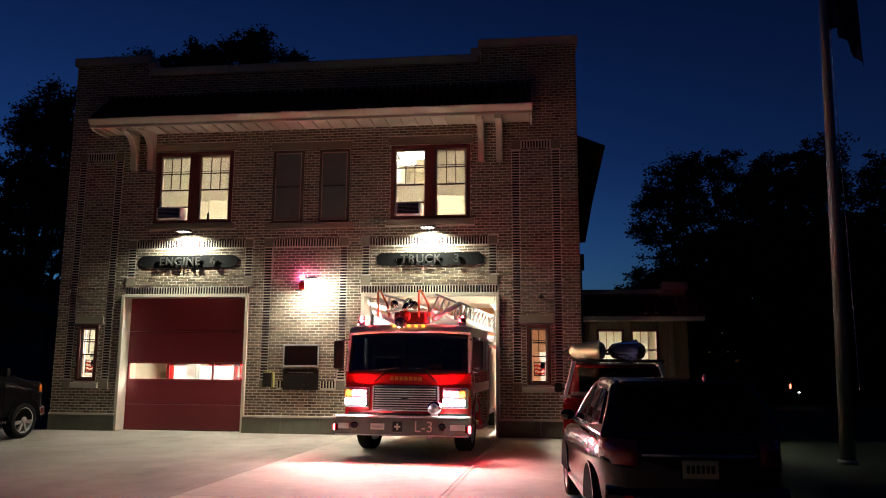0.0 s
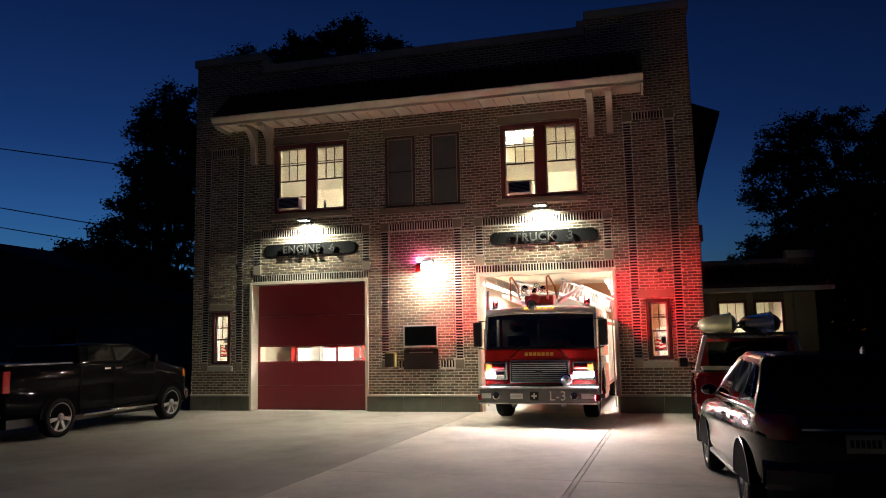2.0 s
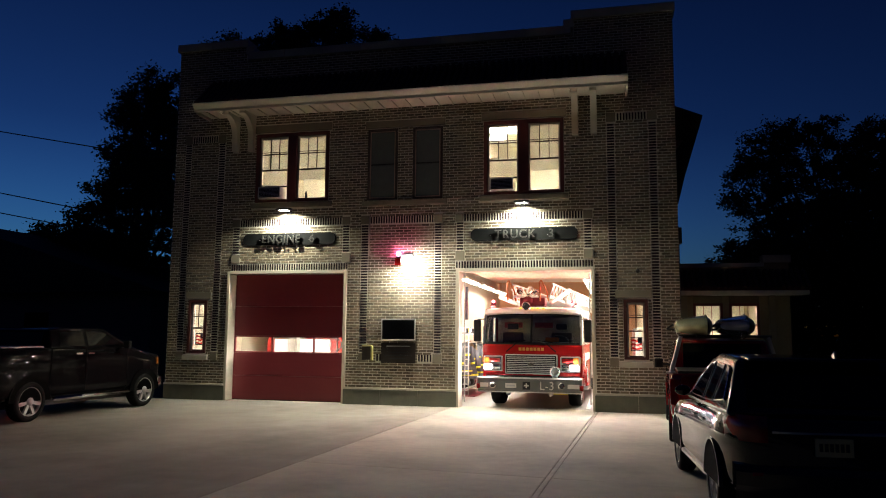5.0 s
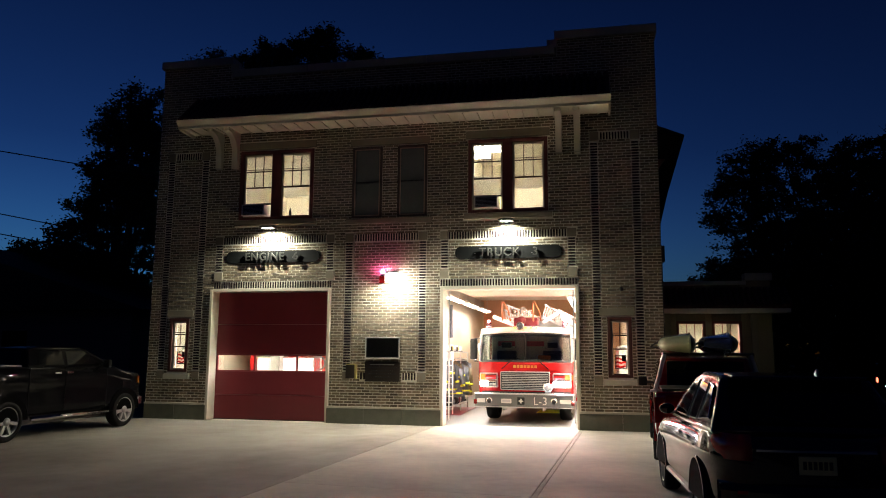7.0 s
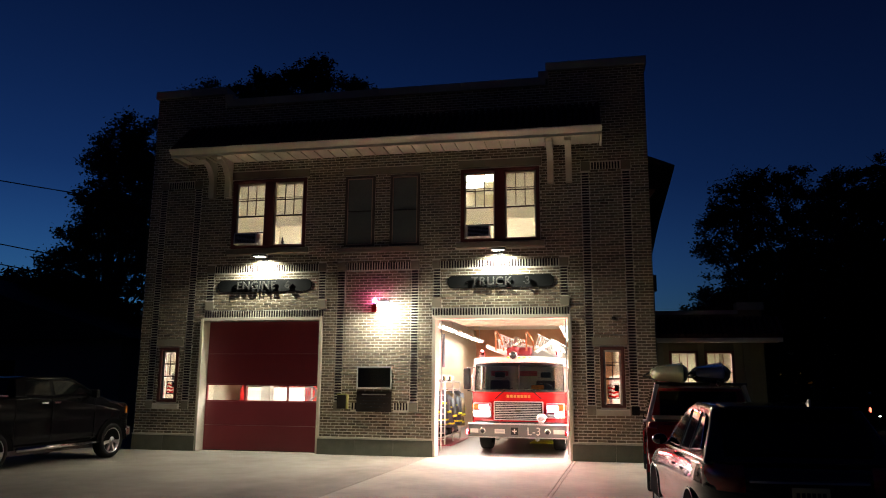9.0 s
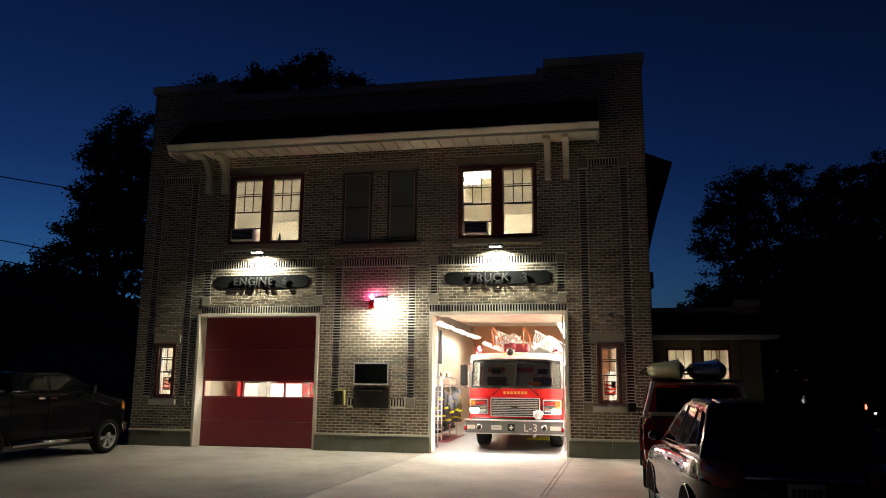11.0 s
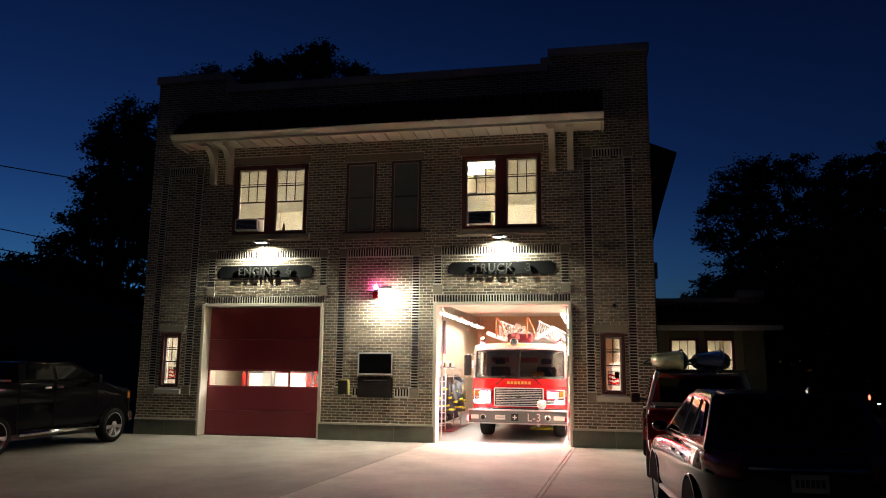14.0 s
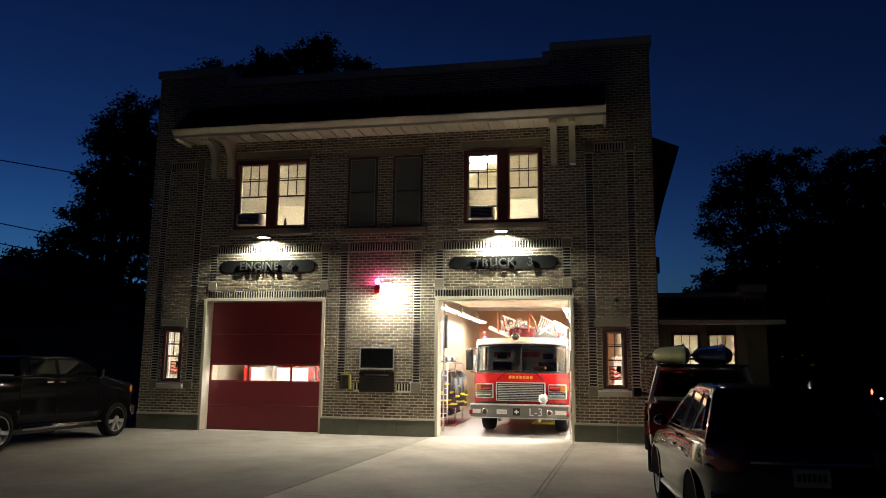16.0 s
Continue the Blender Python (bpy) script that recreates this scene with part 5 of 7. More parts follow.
def cabin(bm, half0, half1, outline):
    """Greenhouse from belt corners to roof corners: outline is (y, z, t) with t 0 at the belt and 1 at the roof."""
    left = [(-(half0 + (half1 - half0) * t), y, z) for y, z, t in outline]
    right = [(half0 + (half1 - half0) * t, y, z) for y, z, t in outline]
    a, b = [bm.verts.new(p) for p in left], [bm.verts.new(p) for p in right]
    n = len(a)
    faces = [bm.faces.new(a), bm.faces.new(b[::-1])] + [bm.faces.new((a[i], b[i], b[(i + 1) % n], a[(i + 1) % n])) for i in range(n)]
    bmesh.ops.recalc_face_normals(bm, faces=faces)
    bmesh.ops.bevel(bm, geom=list(bm.edges), offset=0.05, segments=3, affect="EDGES", profile=0.6)
    for f in bm.faces:
        f.smooth = f.calc_area() < 0.06
    return bm


def side_pane(parent, s, half0, half1, z0, z1, pts, zb, zr, name="side_window", m=None):
    """A side window lying on the leaning side of the greenhouse."""
    def at(y, z, out):
        t = (z - zb) / (zr - zb)
        return (s * (half0 + (half1 - half0) * t + out), y, z)
    g = B()
    a = [g.verts.new(at(y, z, 0.004)) for y, z in pts]
    b = [g.verts.new(at(y, z, 0.012)) for y, z in pts]
    n = len(pts)
    fs = [g.faces.new(a), g.faces.new(b[::-1])] + [g.faces.new((a[i], b[i], b[(i + 1) % n], a[(i + 1) % n])) for i in range(n)]
    bmesh.ops.recalc_face_normals(g, faces=fs)
    return part(name, g, m or M_TINT, parent)


M_ARCH = mat("wheel_arch_liner", (0.004, 0.004, 0.004), 1.0, vary=0.1, spec=0.02)
M_CARGLASS = mat("glossy_tinted_window", (0.006, 0.006, 0.007), 0.04, vary=0.05, coat=1.0, spec=0.5)
M_TINT = mat("tinted_window", (0.004, 0.005, 0.006), 0.05, vary=0.05, coat=0.12, spec=0.2)


def pickup(name, label, at, paint, length, half, front_axle, rear_axle, bed_z, hood_z, roof_z, cab0, cab1, r, rim_mat, step=True):
    """A crew-cab pickup: bed, cab, hood; y 0 is the tail, y length the nose."""
    c = thing(name, label, "pickup truck", at=at)
    L = length
    body = [ring_at(0.02, half * 0.96, 0.50, bed_z - 0.02, 0.03), ring_at(0.12, half, 0.44, bed_z, 0.03), ring_at(cab0, half, 0.40, bed_z, 0.03), ring_at(cab1 + 0.1, half, 0.40, bed_z - 0.02, 0.05),
            ring_at(cab1 + 0.35, half, 0.40, hood_z + 0.06, 0.08), ring_at(L - 0.45, half * 0.99, 0.42, hood_z, 0.10), ring_at(L - 0.12, half * 0.96, 0.46, hood_z - 0.03, 0.10), ring_at(L - 0.02, half * 0.92, 0.50, hood_z - 0.12, 0.08)]
    part("body", loft(B(), body), paint, c)
    zb = bed_z - 0.03
    part("cab", cabin(B(), half - 0.03, half - 0.17, [(cab0 + 0.02, zb, 0), (cab0 + 0.10, roof_z - 0.04, 1), (cab0 + 0.4, roof_z, 1), (cab1 - 0.85, roof_z, 1), (cab1 - 0.70, roof_z - 0.03, 1), (cab1 + 0.12, zb, 0)]), paint, c)
    mid = (cab0 + cab1) / 2 - 0.2
    for s in (-1, 1):
        side_pane(c, s, half - 0.03, half - 0.17, 0, 0, [(cab0 + 0.28, zb + 0.06), (cab0 + 0.34, roof_z - 0.09), (mid - 0.04, roof_z - 0.09), (mid - 0.04, zb + 0.06)], zb, roof_z)
        side_pane(c, s, half - 0.03, half - 0.17, 0, 0, [(mid + 0.06, zb + 0.06), (mid + 0.06, roof_z - 0.09), (cab1 - 0.82, roof_z - 0.10), (cab1 - 0.16, zb + 0.06)], zb, roof_z)
        for y in (mid - 0.18, cab1 - 1.25):
            part("door_handle", box(B(), *sorted((s * (half + 0.005), s * (half + 0.03))), y - 0.16, y + 0.02, zb - 0.12, zb - 0.08, 0.006), M_CHROME, c)
        for y in (cab0 + 0.05, mid, cab1 - 0.15):
            part("door_seam", box(B(), *sorted((s * (half - 0.01), s * (half + 0.003))), y - 0.004, y + 0.004, 0.50, zb), M_RUBBER, c)
        part("tail_lamp", box(B(), *sorted((s * (half - 0.14), s * (half + 0.008))), -0.01, 0.16, bed_z - 0.48, bed_z - 0.08, 0.02), M_LAMPRED, c, "red tail lamp")
        part("head_lamp", box(B(), *sorted((s * (half - 0.42), s * (half - 0.10))), L - 0.20, L - 0.04, hood_z - 0.32, hood_z - 0.10, 0.03), M_CLEARLENS, c, "clear head lamp")
        part("indicator", box(B(), *sorted((s * (half - 0.06), s * (half - 0.012))), L - 0.20, L - 0.12, hood_z - 0.29, hood_z - 0.12, 0.015), M_AMBER, c)
        for y in (front_axle, rear_axle):
            arc = [(y + (r + 0.10) * math.cos(t), r + (r + 0.09) * math.sin(t)) for t in [math.pi * i / 16 for i in range(17)]]
            part("wheel_arch", prism(B(), arc, "x", *sorted((s * (half - 0.16), s * (half + 0.006)))), M_ARCH, c)
            lip = arc + [(y + (p[0] - y) * 1.05, r + (p[1] - r) * 1.05) for p in reversed(arc)]
            part("arch_lip", prism(B(), lip, "x", *sorted((s * (half - 0.02), s * (half + 0.014)))), paint, c)
            wheel(c, s * (half - 0.10), y, r, 0.24, rim_mat, s, spokes=7)
        mir = part("mirror", box(B(), *sorted((s * (half + 0.06), s * (half + 0.22))), cab1 - 0.40, cab1 - 0.30, zb - 0.02, zb + 0.16, 0.03), M_RUBBER, c)
        part("mirror_arm", box(B(), *sorted((s * (half - 0.05), s * (half + 0.08))), cab1 - 0.38, cab1 - 0.33, zb + 0.02, zb + 0.07), M_BLACK, mir)
        if step:
            part("side_step", rod(B(), (s * (half + 0.02), cab0 + 0.15, 0.39), (s * (half + 0.02), cab1 - 0.1, 0.39), 0.045, 0.045, 12), M_CHROME, c, "bright tubular side step")
    part("rear_window", prism(B(), [(cab0 + 0.02, zb + 0.05), (cab0 + 0.085, roof_z - 0.09), (cab0 + 0.075, roof_z - 0.09), (cab0 + 0.01, zb + 0.05)], "x", -half + 0.26, half - 0.26), M_TINT, c)
    part("windscreen", prism(B(), [(cab1 + 0.11, zb + 0.03), (cab1 - 0.68, roof_z - 0.07), (cab1 - 0.66, roof_z - 0.06), (cab1 + 0.13, zb + 0.04)], "x", -half + 0.20, half - 0.20), M_TINT, c)
    part("bed_liner", box(B(), -half + 0.12, half - 0.12, 0.14, cab0 - 0.05, bed_z - 0.01, bed_z + 0.035), M_BLACK, c, "dark bed cover")
    part("tail_gate", box(B(), -half + 0.15, half - 0.15, -0.012, 0.03, 0.72, bed_z - 0.03, 0.02), paint, c)
    part("gate_handle", box(B(), -0.12, 0.12, -0.03, -0.01, bed_z - 0.22, bed_z - 0.13, 0.01), M_CHROME, c)
    part("rear_bumper", box(B(), -half * 0.95, half * 0.95, -0.14, 0.05, 0.46, 0.66, 0.03), M_CHROME, c)
    part("front_bumper", box(B(), -half * 0.95, half * 0.95, L - 0.10, L + 0.08, 0.44, 0.66, 0.04), M_CHROME, c)
    part("grille", box(B(), -half * 0.5, half * 0.5, L - 0.06, L + 0.01, 0.70, hood_z - 0.10, 0.02), M_CHROME, c)
    part("under_body", box(B(), -half * 0.8, half * 0.8, 0.3, L - 0.3, 0.26, 0.48), M_BLACK, c)
    return c


pickup("pickup_truck", "black crew-cab pickup with bright side step", pose(-8.27, -6.62, 0, 0, 0, -2.5), M_DARKBODY, 5.32, 0.98, 4.68, 1.35, 1.40, 1.26, 1.80, 1.78, 4.20, 0.385, M_ALLOY)
red_pickup = pickup("pickup_truck", "red pickup carrying two kayaks on a rack", pose(5.42, -5.50, 0, 0, 0, -3.0), M_REDBODY, 5.0, 0.90, 4.15, 0.95, 1.16, 1.05, 1.70, 1.65, 3.85, 0.36, M_BLACK, False)

# rack and kayaks over the red pickup
rack = thing("ladder_rack", "white steel rack standing on the pickup bed", "roof rack")
for xa, xb, y in ((4.56, 4.72, -5.10), (6.40, 6.24, -3.95)):
    part("post", prism(B(), [(xa - 0.03, 1.15), (xa + 0.03, 1.15), (xb + 0.03, 1.73), (xb - 0.03, 1.73)], "y", y - 0.07, y + 0.07, bevel=0.008), M_WHITEPAINT, rack, "pale leaning rack post")
    part("foot", box(B(), xa - 0.07, xa + 0.07, y - 0.1, y + 0.1, 1.145, 1.175, 0.006), M_STEEL, rack)
part("cross_bar", rod(B(), (4.70, -5.10, 1.735), (6.28, -3.95, 1.735), 0.03, 0.03, 10), M_BLACK, rack)
part("cross_bar", rod(B(), (4.95, -3.20, 1.735), (6.45, -3.20, 1.735), 0.03, 0.03, 10), M_BLACK, rack)
for x in (5.05, 6.35):
    part("foot", box(B(), x - 0.05, x + 0.05, -3.26, -3.14, 1.68, 1.725, 0.01), M_BLACK, rack)
for x, y in ((4.98, -4.86), (5.62, -4.40)):
    part("cradle", prism(B(), [(x - 0.20, 1.765), (x + 0.14, 1.765), (x + 0.11, 1.70), (x - 0.08, 1.70)], "y", y - 0.06, y + 0.06, bevel=0.01), M_BLACK, rack, "black rack cradle")


def kayak(x0, x1, y, z, high, paint, label, deep=0.26):
    """A hull lying on its side: a keel that swells to the left, a pale gunwale, a dark deck side, a carry loop on the keel."""
    k = thing("kayak", label, "kayak", "kayaks on the rack")
    lean = 0.115

    def ring(x, long, tall, n=32):
        return [(x + lean * long * math.cos(q) * 0.9, y + long * math.cos(q), z + tall * math.sin(q)) for q in [math.tau * j / n for j in range(n)]]
    grow = lambda t: 0.58 * (1 - (1 - t) ** 12) + 0.42 * t
    part("hull", loft(B(), [ring(x0 + (x1 - x0) * t, 0.05 + 1.2 * grow(t), 0.02 + high * grow(t)) for t in [(i / 16) ** 1.3 for i in range(17)]]), paint, k)
    g = B()
    rim = ring(x1, 1.27, high + 0.022, 40)
    for p, q in zip(rim, rim[1:] + rim[:1]):
        rod(g, p, q, 0.016, n=6)
    part("rim", g, paint, k, "rounded gunwale edge")
    part("deck", loft(B(), [ring(x1 + 0.01, 1.22, high * 0.97), ring(x1 + deep * 0.5, 1.0, high * 0.85), ring(x1 + deep * 0.85, 0.7, high * 0.6), ring(x1 + deep, 0.3, high * 0.25)]), M_BLACK, k, "dark deck side of the hull")
    g = B()
    a = Vector((x0, y, z))
    loop = [a + Vector((0.06, -0.2, 0.07)), a + Vector((-0.12, -0.25, -0.05)), a + Vector((0.04, -0.22, -0.06)), a + Vector((0.06, -0.2, 0.07))]
    for p, q in zip(loop, loop[1:]):
        rod(g, p, q, 0.016, n=6)
    part("carry_loop", g, M_BLACK, k)
    for dy in (-0.75, 0.75):
        part("strap", box(B(), x0 + 0.30, x1 + 0.06, y + dy - 0.02, y + dy + 0.02, z - high - 0.012, z - high + 0.02, 0.004), M_BLACK, k)


kayak(4.67, 5.20, -4.30, 1.905, 0.165, M_KGREEN, "yellow-green plastic kayak tied on the rack", 0.10)
kayak(5.34, 5.80, -4.30, 1.905, 0.165, M_KBLUE, "dark blue plastic kayak tied on the rack", 0.16)


# near crossover
def crossover(at):
    """A rounded hatchback, tail at y 0: lofted body, greenhouse with framed side lights, wrapped tail lamps."""
    c = thing("crossover", "glossy black hatchback parked tail towards the street", "car", at=at)
    half, L, zb, roof = 0.90, 4.05, 1.04, 1.555

    def section(y, h, z0, z1, crown=0.03):
        H = z1 - z0
        side = [(0.86, 0.0), (0.955, 0.07), (0.985, 0.20), (0.972, 0.42), (0.978, 0.58), (1.0, 0.66), (0.985, 0.76), (0.955, 0.92), (0.90, 1.0)]
        left = [(-h * a, y, z0 + H * b) for a, b in side]
        return left + [(-h * 0.5, y, z1 + crown * 0.7), (h * 0.5, y, z1 + crown * 0.7)] + [(-p[0], p[1], p[2]) for p in reversed(left)] + [(h * 0.4, y, z0), (-h * 0.4, y, z0)]

    def smooth(ob):
        sub = ob.modifiers.new("smooth", "SUBSURF")
        sub.levels = sub.render_levels = 2
        return ob

    body = [section(0.0, 0.58, 0.50, 0.90), section(0.035, 0.68, 0.42, 0.96), section(0.12, 0.765, 0.37, 1.01), section(0.28, 0.84, 0.32, 1.05), section(0.55, 0.882, 0.29, zb + 0.03), section(0.85, half, 0.285, zb + 0.015), section(1.3, half, 0.28, zb), section(2.0, half, 0.28, zb - 0.02),
            section(2.5, half, 0.28, zb - 0.05), section(3.1, half, 0.29, 0.95), section(3.6, half * 0.97, 0.30, 0.87), section(3.88, half * 0.89, 0.36, 0.77), section(4.03, half * 0.74, 0.45, 0.64)]
    smooth(part("body", loft(B(), body), M_GREYBODY, c))
    part("cabin", cabin(B(), half - 0.05, half - 0.23, [(0.16, zb - 0.03, 0), (0.28, zb + 0.22, 0.48), (0.47, roof - 0.05, 0.95), (0.60, roof - 0.015, 1), (1.05, roof, 1), (1.36, roof, 1), (1.66, roof - 0.06, 0.96), (2.10, zb + 0.24, 0.5), (2.52, zb - 0.05, 0)]), M_GREYBODY, c)
    panes = ([(0.40, zb + 0.10), (0.56, roof - 0.13), (0.72, roof - 0.10), (0.84, zb + 0.06)], [(0.92, zb + 0.05), (0.80, roof - 0.10), (1.22, roof - 0.08), (1.34, zb + 0.04)], [(1.42, zb + 0.04), (1.30, roof - 0.085), (1.52, roof - 0.11), (1.86, zb + 0.24), (2.18, zb + 0.03)])
    for s in (-1, 1):
        for pts in panes:
            side_pane(c, s, half - 0.05, half - 0.23, 0, 0, pts, zb - 0.03, roof, m=M_CARGLASS)
            g = B()
            ring = [(s * (half - 0.05 - 0.18 * (z - zb + 0.03) / (roof - zb + 0.03) + 0.010), y, z) for y, z in pts]
            for p, q in zip(ring, ring[1:] + ring[:1]):
                rod(g, p, q, 0.008, n=6)
            part("window_trim", g, M_CHROME, c, "bright window surround")
        g = loft(B(), [[(s * (h + 0.006), y, z) for y, z in ((y0, 0.80), (y0 - 0.004, 0.92), (y0 + 0.03, 1.03), (y0 + 0.05, 1.03), (y0 + 0.03, 0.80))] for h, y0 in ((0.53, -0.012), (0.645, 0.018), (0.735, 0.10), (0.785, 0.20), (0.832, 0.33))])
        part("tail_lamp", g, M_LAMPRED, c, "red wrap-round tail lamp")
        for y in (1.14, 1.66):
            part("door_handle", box(B(), *sorted((s * (half - 0.03), s * (half + 0.004))), y, y + 0.15, 0.865, 0.895, 0.008), M_CHROME, c)
        part("sill_strip", box(B(), *sorted((s * (half - 0.07), s * (half - 0.018))), 1.18, 2.82, 0.30, 0.345, 0.012), M_BRIGHT, c, "bright sill strip")
        for y in (0.80, 3.20):
            r = 0.33
            arc = [(y + (r + 0.055) * math.cos(t), r + (r + 0.055) * math.sin(t)) for t in [math.pi * i / 20 for i in range(21)]]
            part("wheel_arch", prism(B(), arc, "x", *sorted((s * (half - 0.20), s * (half - 0.018)))), M_ARCH, c)
            lip = arc + [(y + (p[0] - y) * 1.07, r + (p[1] - r) * 1.06) for p in reversed(arc)]
            part("arch_lip", prism(B(), lip, "x", *sorted((s * (half - 0.05), s * (half - 0.010))), bevel=0.004), M_GREYBODY, c)
            wheel(c, s * (half - 0.125), y, r, 0.20, M_ALLOY, s, spokes=10)
        mir = part("mirror", ball(B(), (s * (half + 0.02), 2.30, zb + 0.05), 0.085, 1.1, 0.6, 0.75), M_GREYBODY, c)
        part("mirror_arm", box(B(), *sorted((s * (half - 0.08), s * (half + 0.0))), 2.28, 2.33, zb - 0.01, zb + 0.03, 0.006), M_BLACK, mir)
        part("reflector", box(B(), s * 0.60 - 0.08, s * 0.60 + 0.08, -0.040, -0.02, 0.52, 0.55, 0.004), M_LAMPRED, c)
    part("rear_window", prism(B(), [(0.185, zb + 0.08), (0.262, zb + 0.22), (0.405, roof - 0.13), (0.390, roof - 0.13), (0.250, zb + 0.22), (0.170, zb + 0.08)], "x", -half + 0.26, half - 0.26), M_TINT, c)
    part("spoiler", prism(B(), [(0.33, roof - 0.05), (0.335, roof - 0.018), (0.66, roof + 0.004), (0.66, roof - 0.03)], "x", -half + 0.30, half - 0.30, bevel=0.008), M_GREYBODY, c)
    part("rear_wiper", rod(B(), (0.0, 0.17, zb + 0.09), (-0.34, 0.20, zb + 0.14), 0.010, 0.007, 8), M_BLACK, c)
    part("windscreen", prism(B(), [(2.50, zb - 0.02), (2.10, zb + 0.25), (1.68, roof - 0.07), (1.70, roof - 0.06), (2.13, zb + 0.26), (2.53, zb - 0.01)], "x", -half + 0.26, half - 0.26), M_TINT, c)
    pl = part("number_plate", box(B(), -0.155, 0.155, -0.045, -0.02, 0.70, 0.855, 0.004), M_YELLOWPLATE, c, "pale yellow plate with dark bars")
    for i in range(6):
        part("plate_bar", box(B(), -0.125 + i * 0.043, -0.095 + i * 0.043, -0.049, -0.044, 0.745, 0.815), M_BLACK, pl)
    part("hatch_trim", bowed([(-0.03, 0.885, 0), (-0.035, 0.905, 0), (-0.01, 0.915, 0), (-0.01, 0.885, 0)], -0.50, 0.50, 0.6), M_CHROME, c, "bright strip over the plate")
    part("rear_bumper", bowed([(-0.02, 0.36, 0), (-0.075, 0.42, 0), (-0.085, 0.54, 0), (-0.05, 0.60, 0), (0.08, 0.60, 0), (0.08, 0.36, 0)], -0.80, 0.80, 0.7), M_GREYBODY, c)
    part("under_body", box(B(), -half * 0.8, half * 0.8, 0.2, L - 0.3, 0.18, 0.38), M_BLACK, c)
    # bright metal on this fin paints in the glint it catches
    part("antenna", prism(B(), [(0.58, roof - 0.02), (0.58, roof + 0.05), (0.605, roof + 0.05), (0.70, roof - 0.005), (0.70, roof - 0.02)], "x", 0.24, 0.262, bevel=0.006), M_BRIGHT, c, "small fin antenna")
    return c


M_YELLOWPLATE = mat("pale_plate", (0.62, 0.58, 0.30), 0.4, vary=0.06)
crossover(pose(5.52, -10.30, 0, 0, 0, 3.2))


# ---------------------------------------------------------------- turnout gear beside the truck
rackg = thing("gear_rack", "white wire rack hung with turnout coats", "gear rack")
for y in (3.35, 4.6, 5.85):
    for x in (-0.98, -0.36):
        part("upright", rod(B(), (x, y, 0.0), (x, y, 1.75), 0.018), M_WHITEPAINT, rackg)
    for z in [0.15 + 0.175 * q for q in range(10)]:
        part("cross_rail", rod(B(), (-0.98, y, z), (-0.36, y, z), 0.010), M_WHITEPAINT, rackg)
for z in (0.22, 1.50, 1.74):
    for x in (-0.98, -0.36):
        part("long_rail", rod(B(), (x, 3.35, z), (x, 5.85, z), 0.012), M_WHITEPAINT, rackg)
part("top_shelf", box(B(), -0.98, -0.36, 3.35, 5.85, 1.752, 1.765), M_STEEL, rackg)
part("low_shelf", box(B(), -0.98, -0.36, 3.35, 5.85, 0.20, 0.215), M_STEEL, rackg)


def coat(x, y, tone, rz, drop, size):
    """A hanging turnout coat: folded body, two sleeves, yellow bands."""
    c = thing("turnout_coat", "dark turnout coat with yellow reflective bands", "coat", "turnout coats", at=pose(x, y, drop, 0, 0, rz))
    fold = lambda a, z: 1 + 0.16 * math.sin(5 * a + z * 6 + rz) + 0.07 * math.sin(9 * a - z * 11)
    rings = []
    for z, w, d in ((0.55, 0.25, 0.11), (0.62, 0.26, 0.13), (0.8, 0.24, 0.12), (1.0, 0.23, 0.13), (1.2, 0.23, 0.12), (1.36, 0.21, 0.10), (1.44, 0.12, 0.08), (1.49, 0.05, 0.05)):
        rings.append([(size * d * math.sin(a) * fold(a, z), size * w * math.cos(a) * fold(a + 1, z), z) for a in [math.tau * i / 28 for i in range(28)]])
    part("body", loft(B(), rings), tone, c)
    for s in (-1, 1):
        sl = part("sleeve", rod(B(), (0.03, s * 0.20 * size, 1.36), (0.10, s * 0.25 * size, 0.84), 0.078, 0.06, 12), tone, c)
        part("cuff_band", rod(B(), (0.092, s * 0.244 * size, 0.91), (0.10, s * 0.25 * size, 0.85), 0.069, 0.067, 12), M_YELLOW, sl)
    for z, w, d in ((0.64, 0.262, 0.132), (1.10, 0.235, 0.128)):
        arc = [math.tau * i / 28 for i in range(28)]
        ring = [[(size * d * math.sin(a) * 1.04 * fold(a, zz), size * w * math.cos(a) * 1.04 * fold(a + 1, zz), zz) for a in arc] for zz in (z, z + 0.05)]
        part("band", loft(B(), ring, caps=False), M_YELLOW, c)


for i, (x, y, rz, drop, size) in enumerate(((-0.50, 3.58, -30, 0.02, 0.9), (-0.44, 3.90, -62, -0.10, 1.0), (-0.52, 4.28, -48, 0.04, 0.85), (-0.42, 4.62, -70, -0.06, 1.05), (-0.50, 5.0, -40, 0.0, 0.9), (-0.42, 5.35, -75, -0.12, 1.0), (-0.48, 5.7, -50, 0.03, 0.95))):
    coat(x, y, M_TANCOAT if i in (2, 5) else M_COAT, rz, drop, size)
for i, (y, r, m) in enumerate(((3.7, 0.16, M_COAT), (4.15, 0.20, M_BLACK), (4.7, 0.18, M_DOOR), (5.2, 0.20, M_COAT))):
    b = thing("gear_bag", "slumped dark gear bag on the low shelf", "bag", "gear bags")
    part("bag", ball(B(), (-0.50, y, 0.215 + r * 0.75), r, 0.95, 1.25, 0.75), m, b)
    part("strap", rod(B(), (-0.42, y - r * 0.8, 0.215 + r * 1.1), (-0.42, y + r * 0.8, 0.215 + r * 1.35), 0.018, n=8), M_YELLOW if i % 2 else M_BLACK, b)
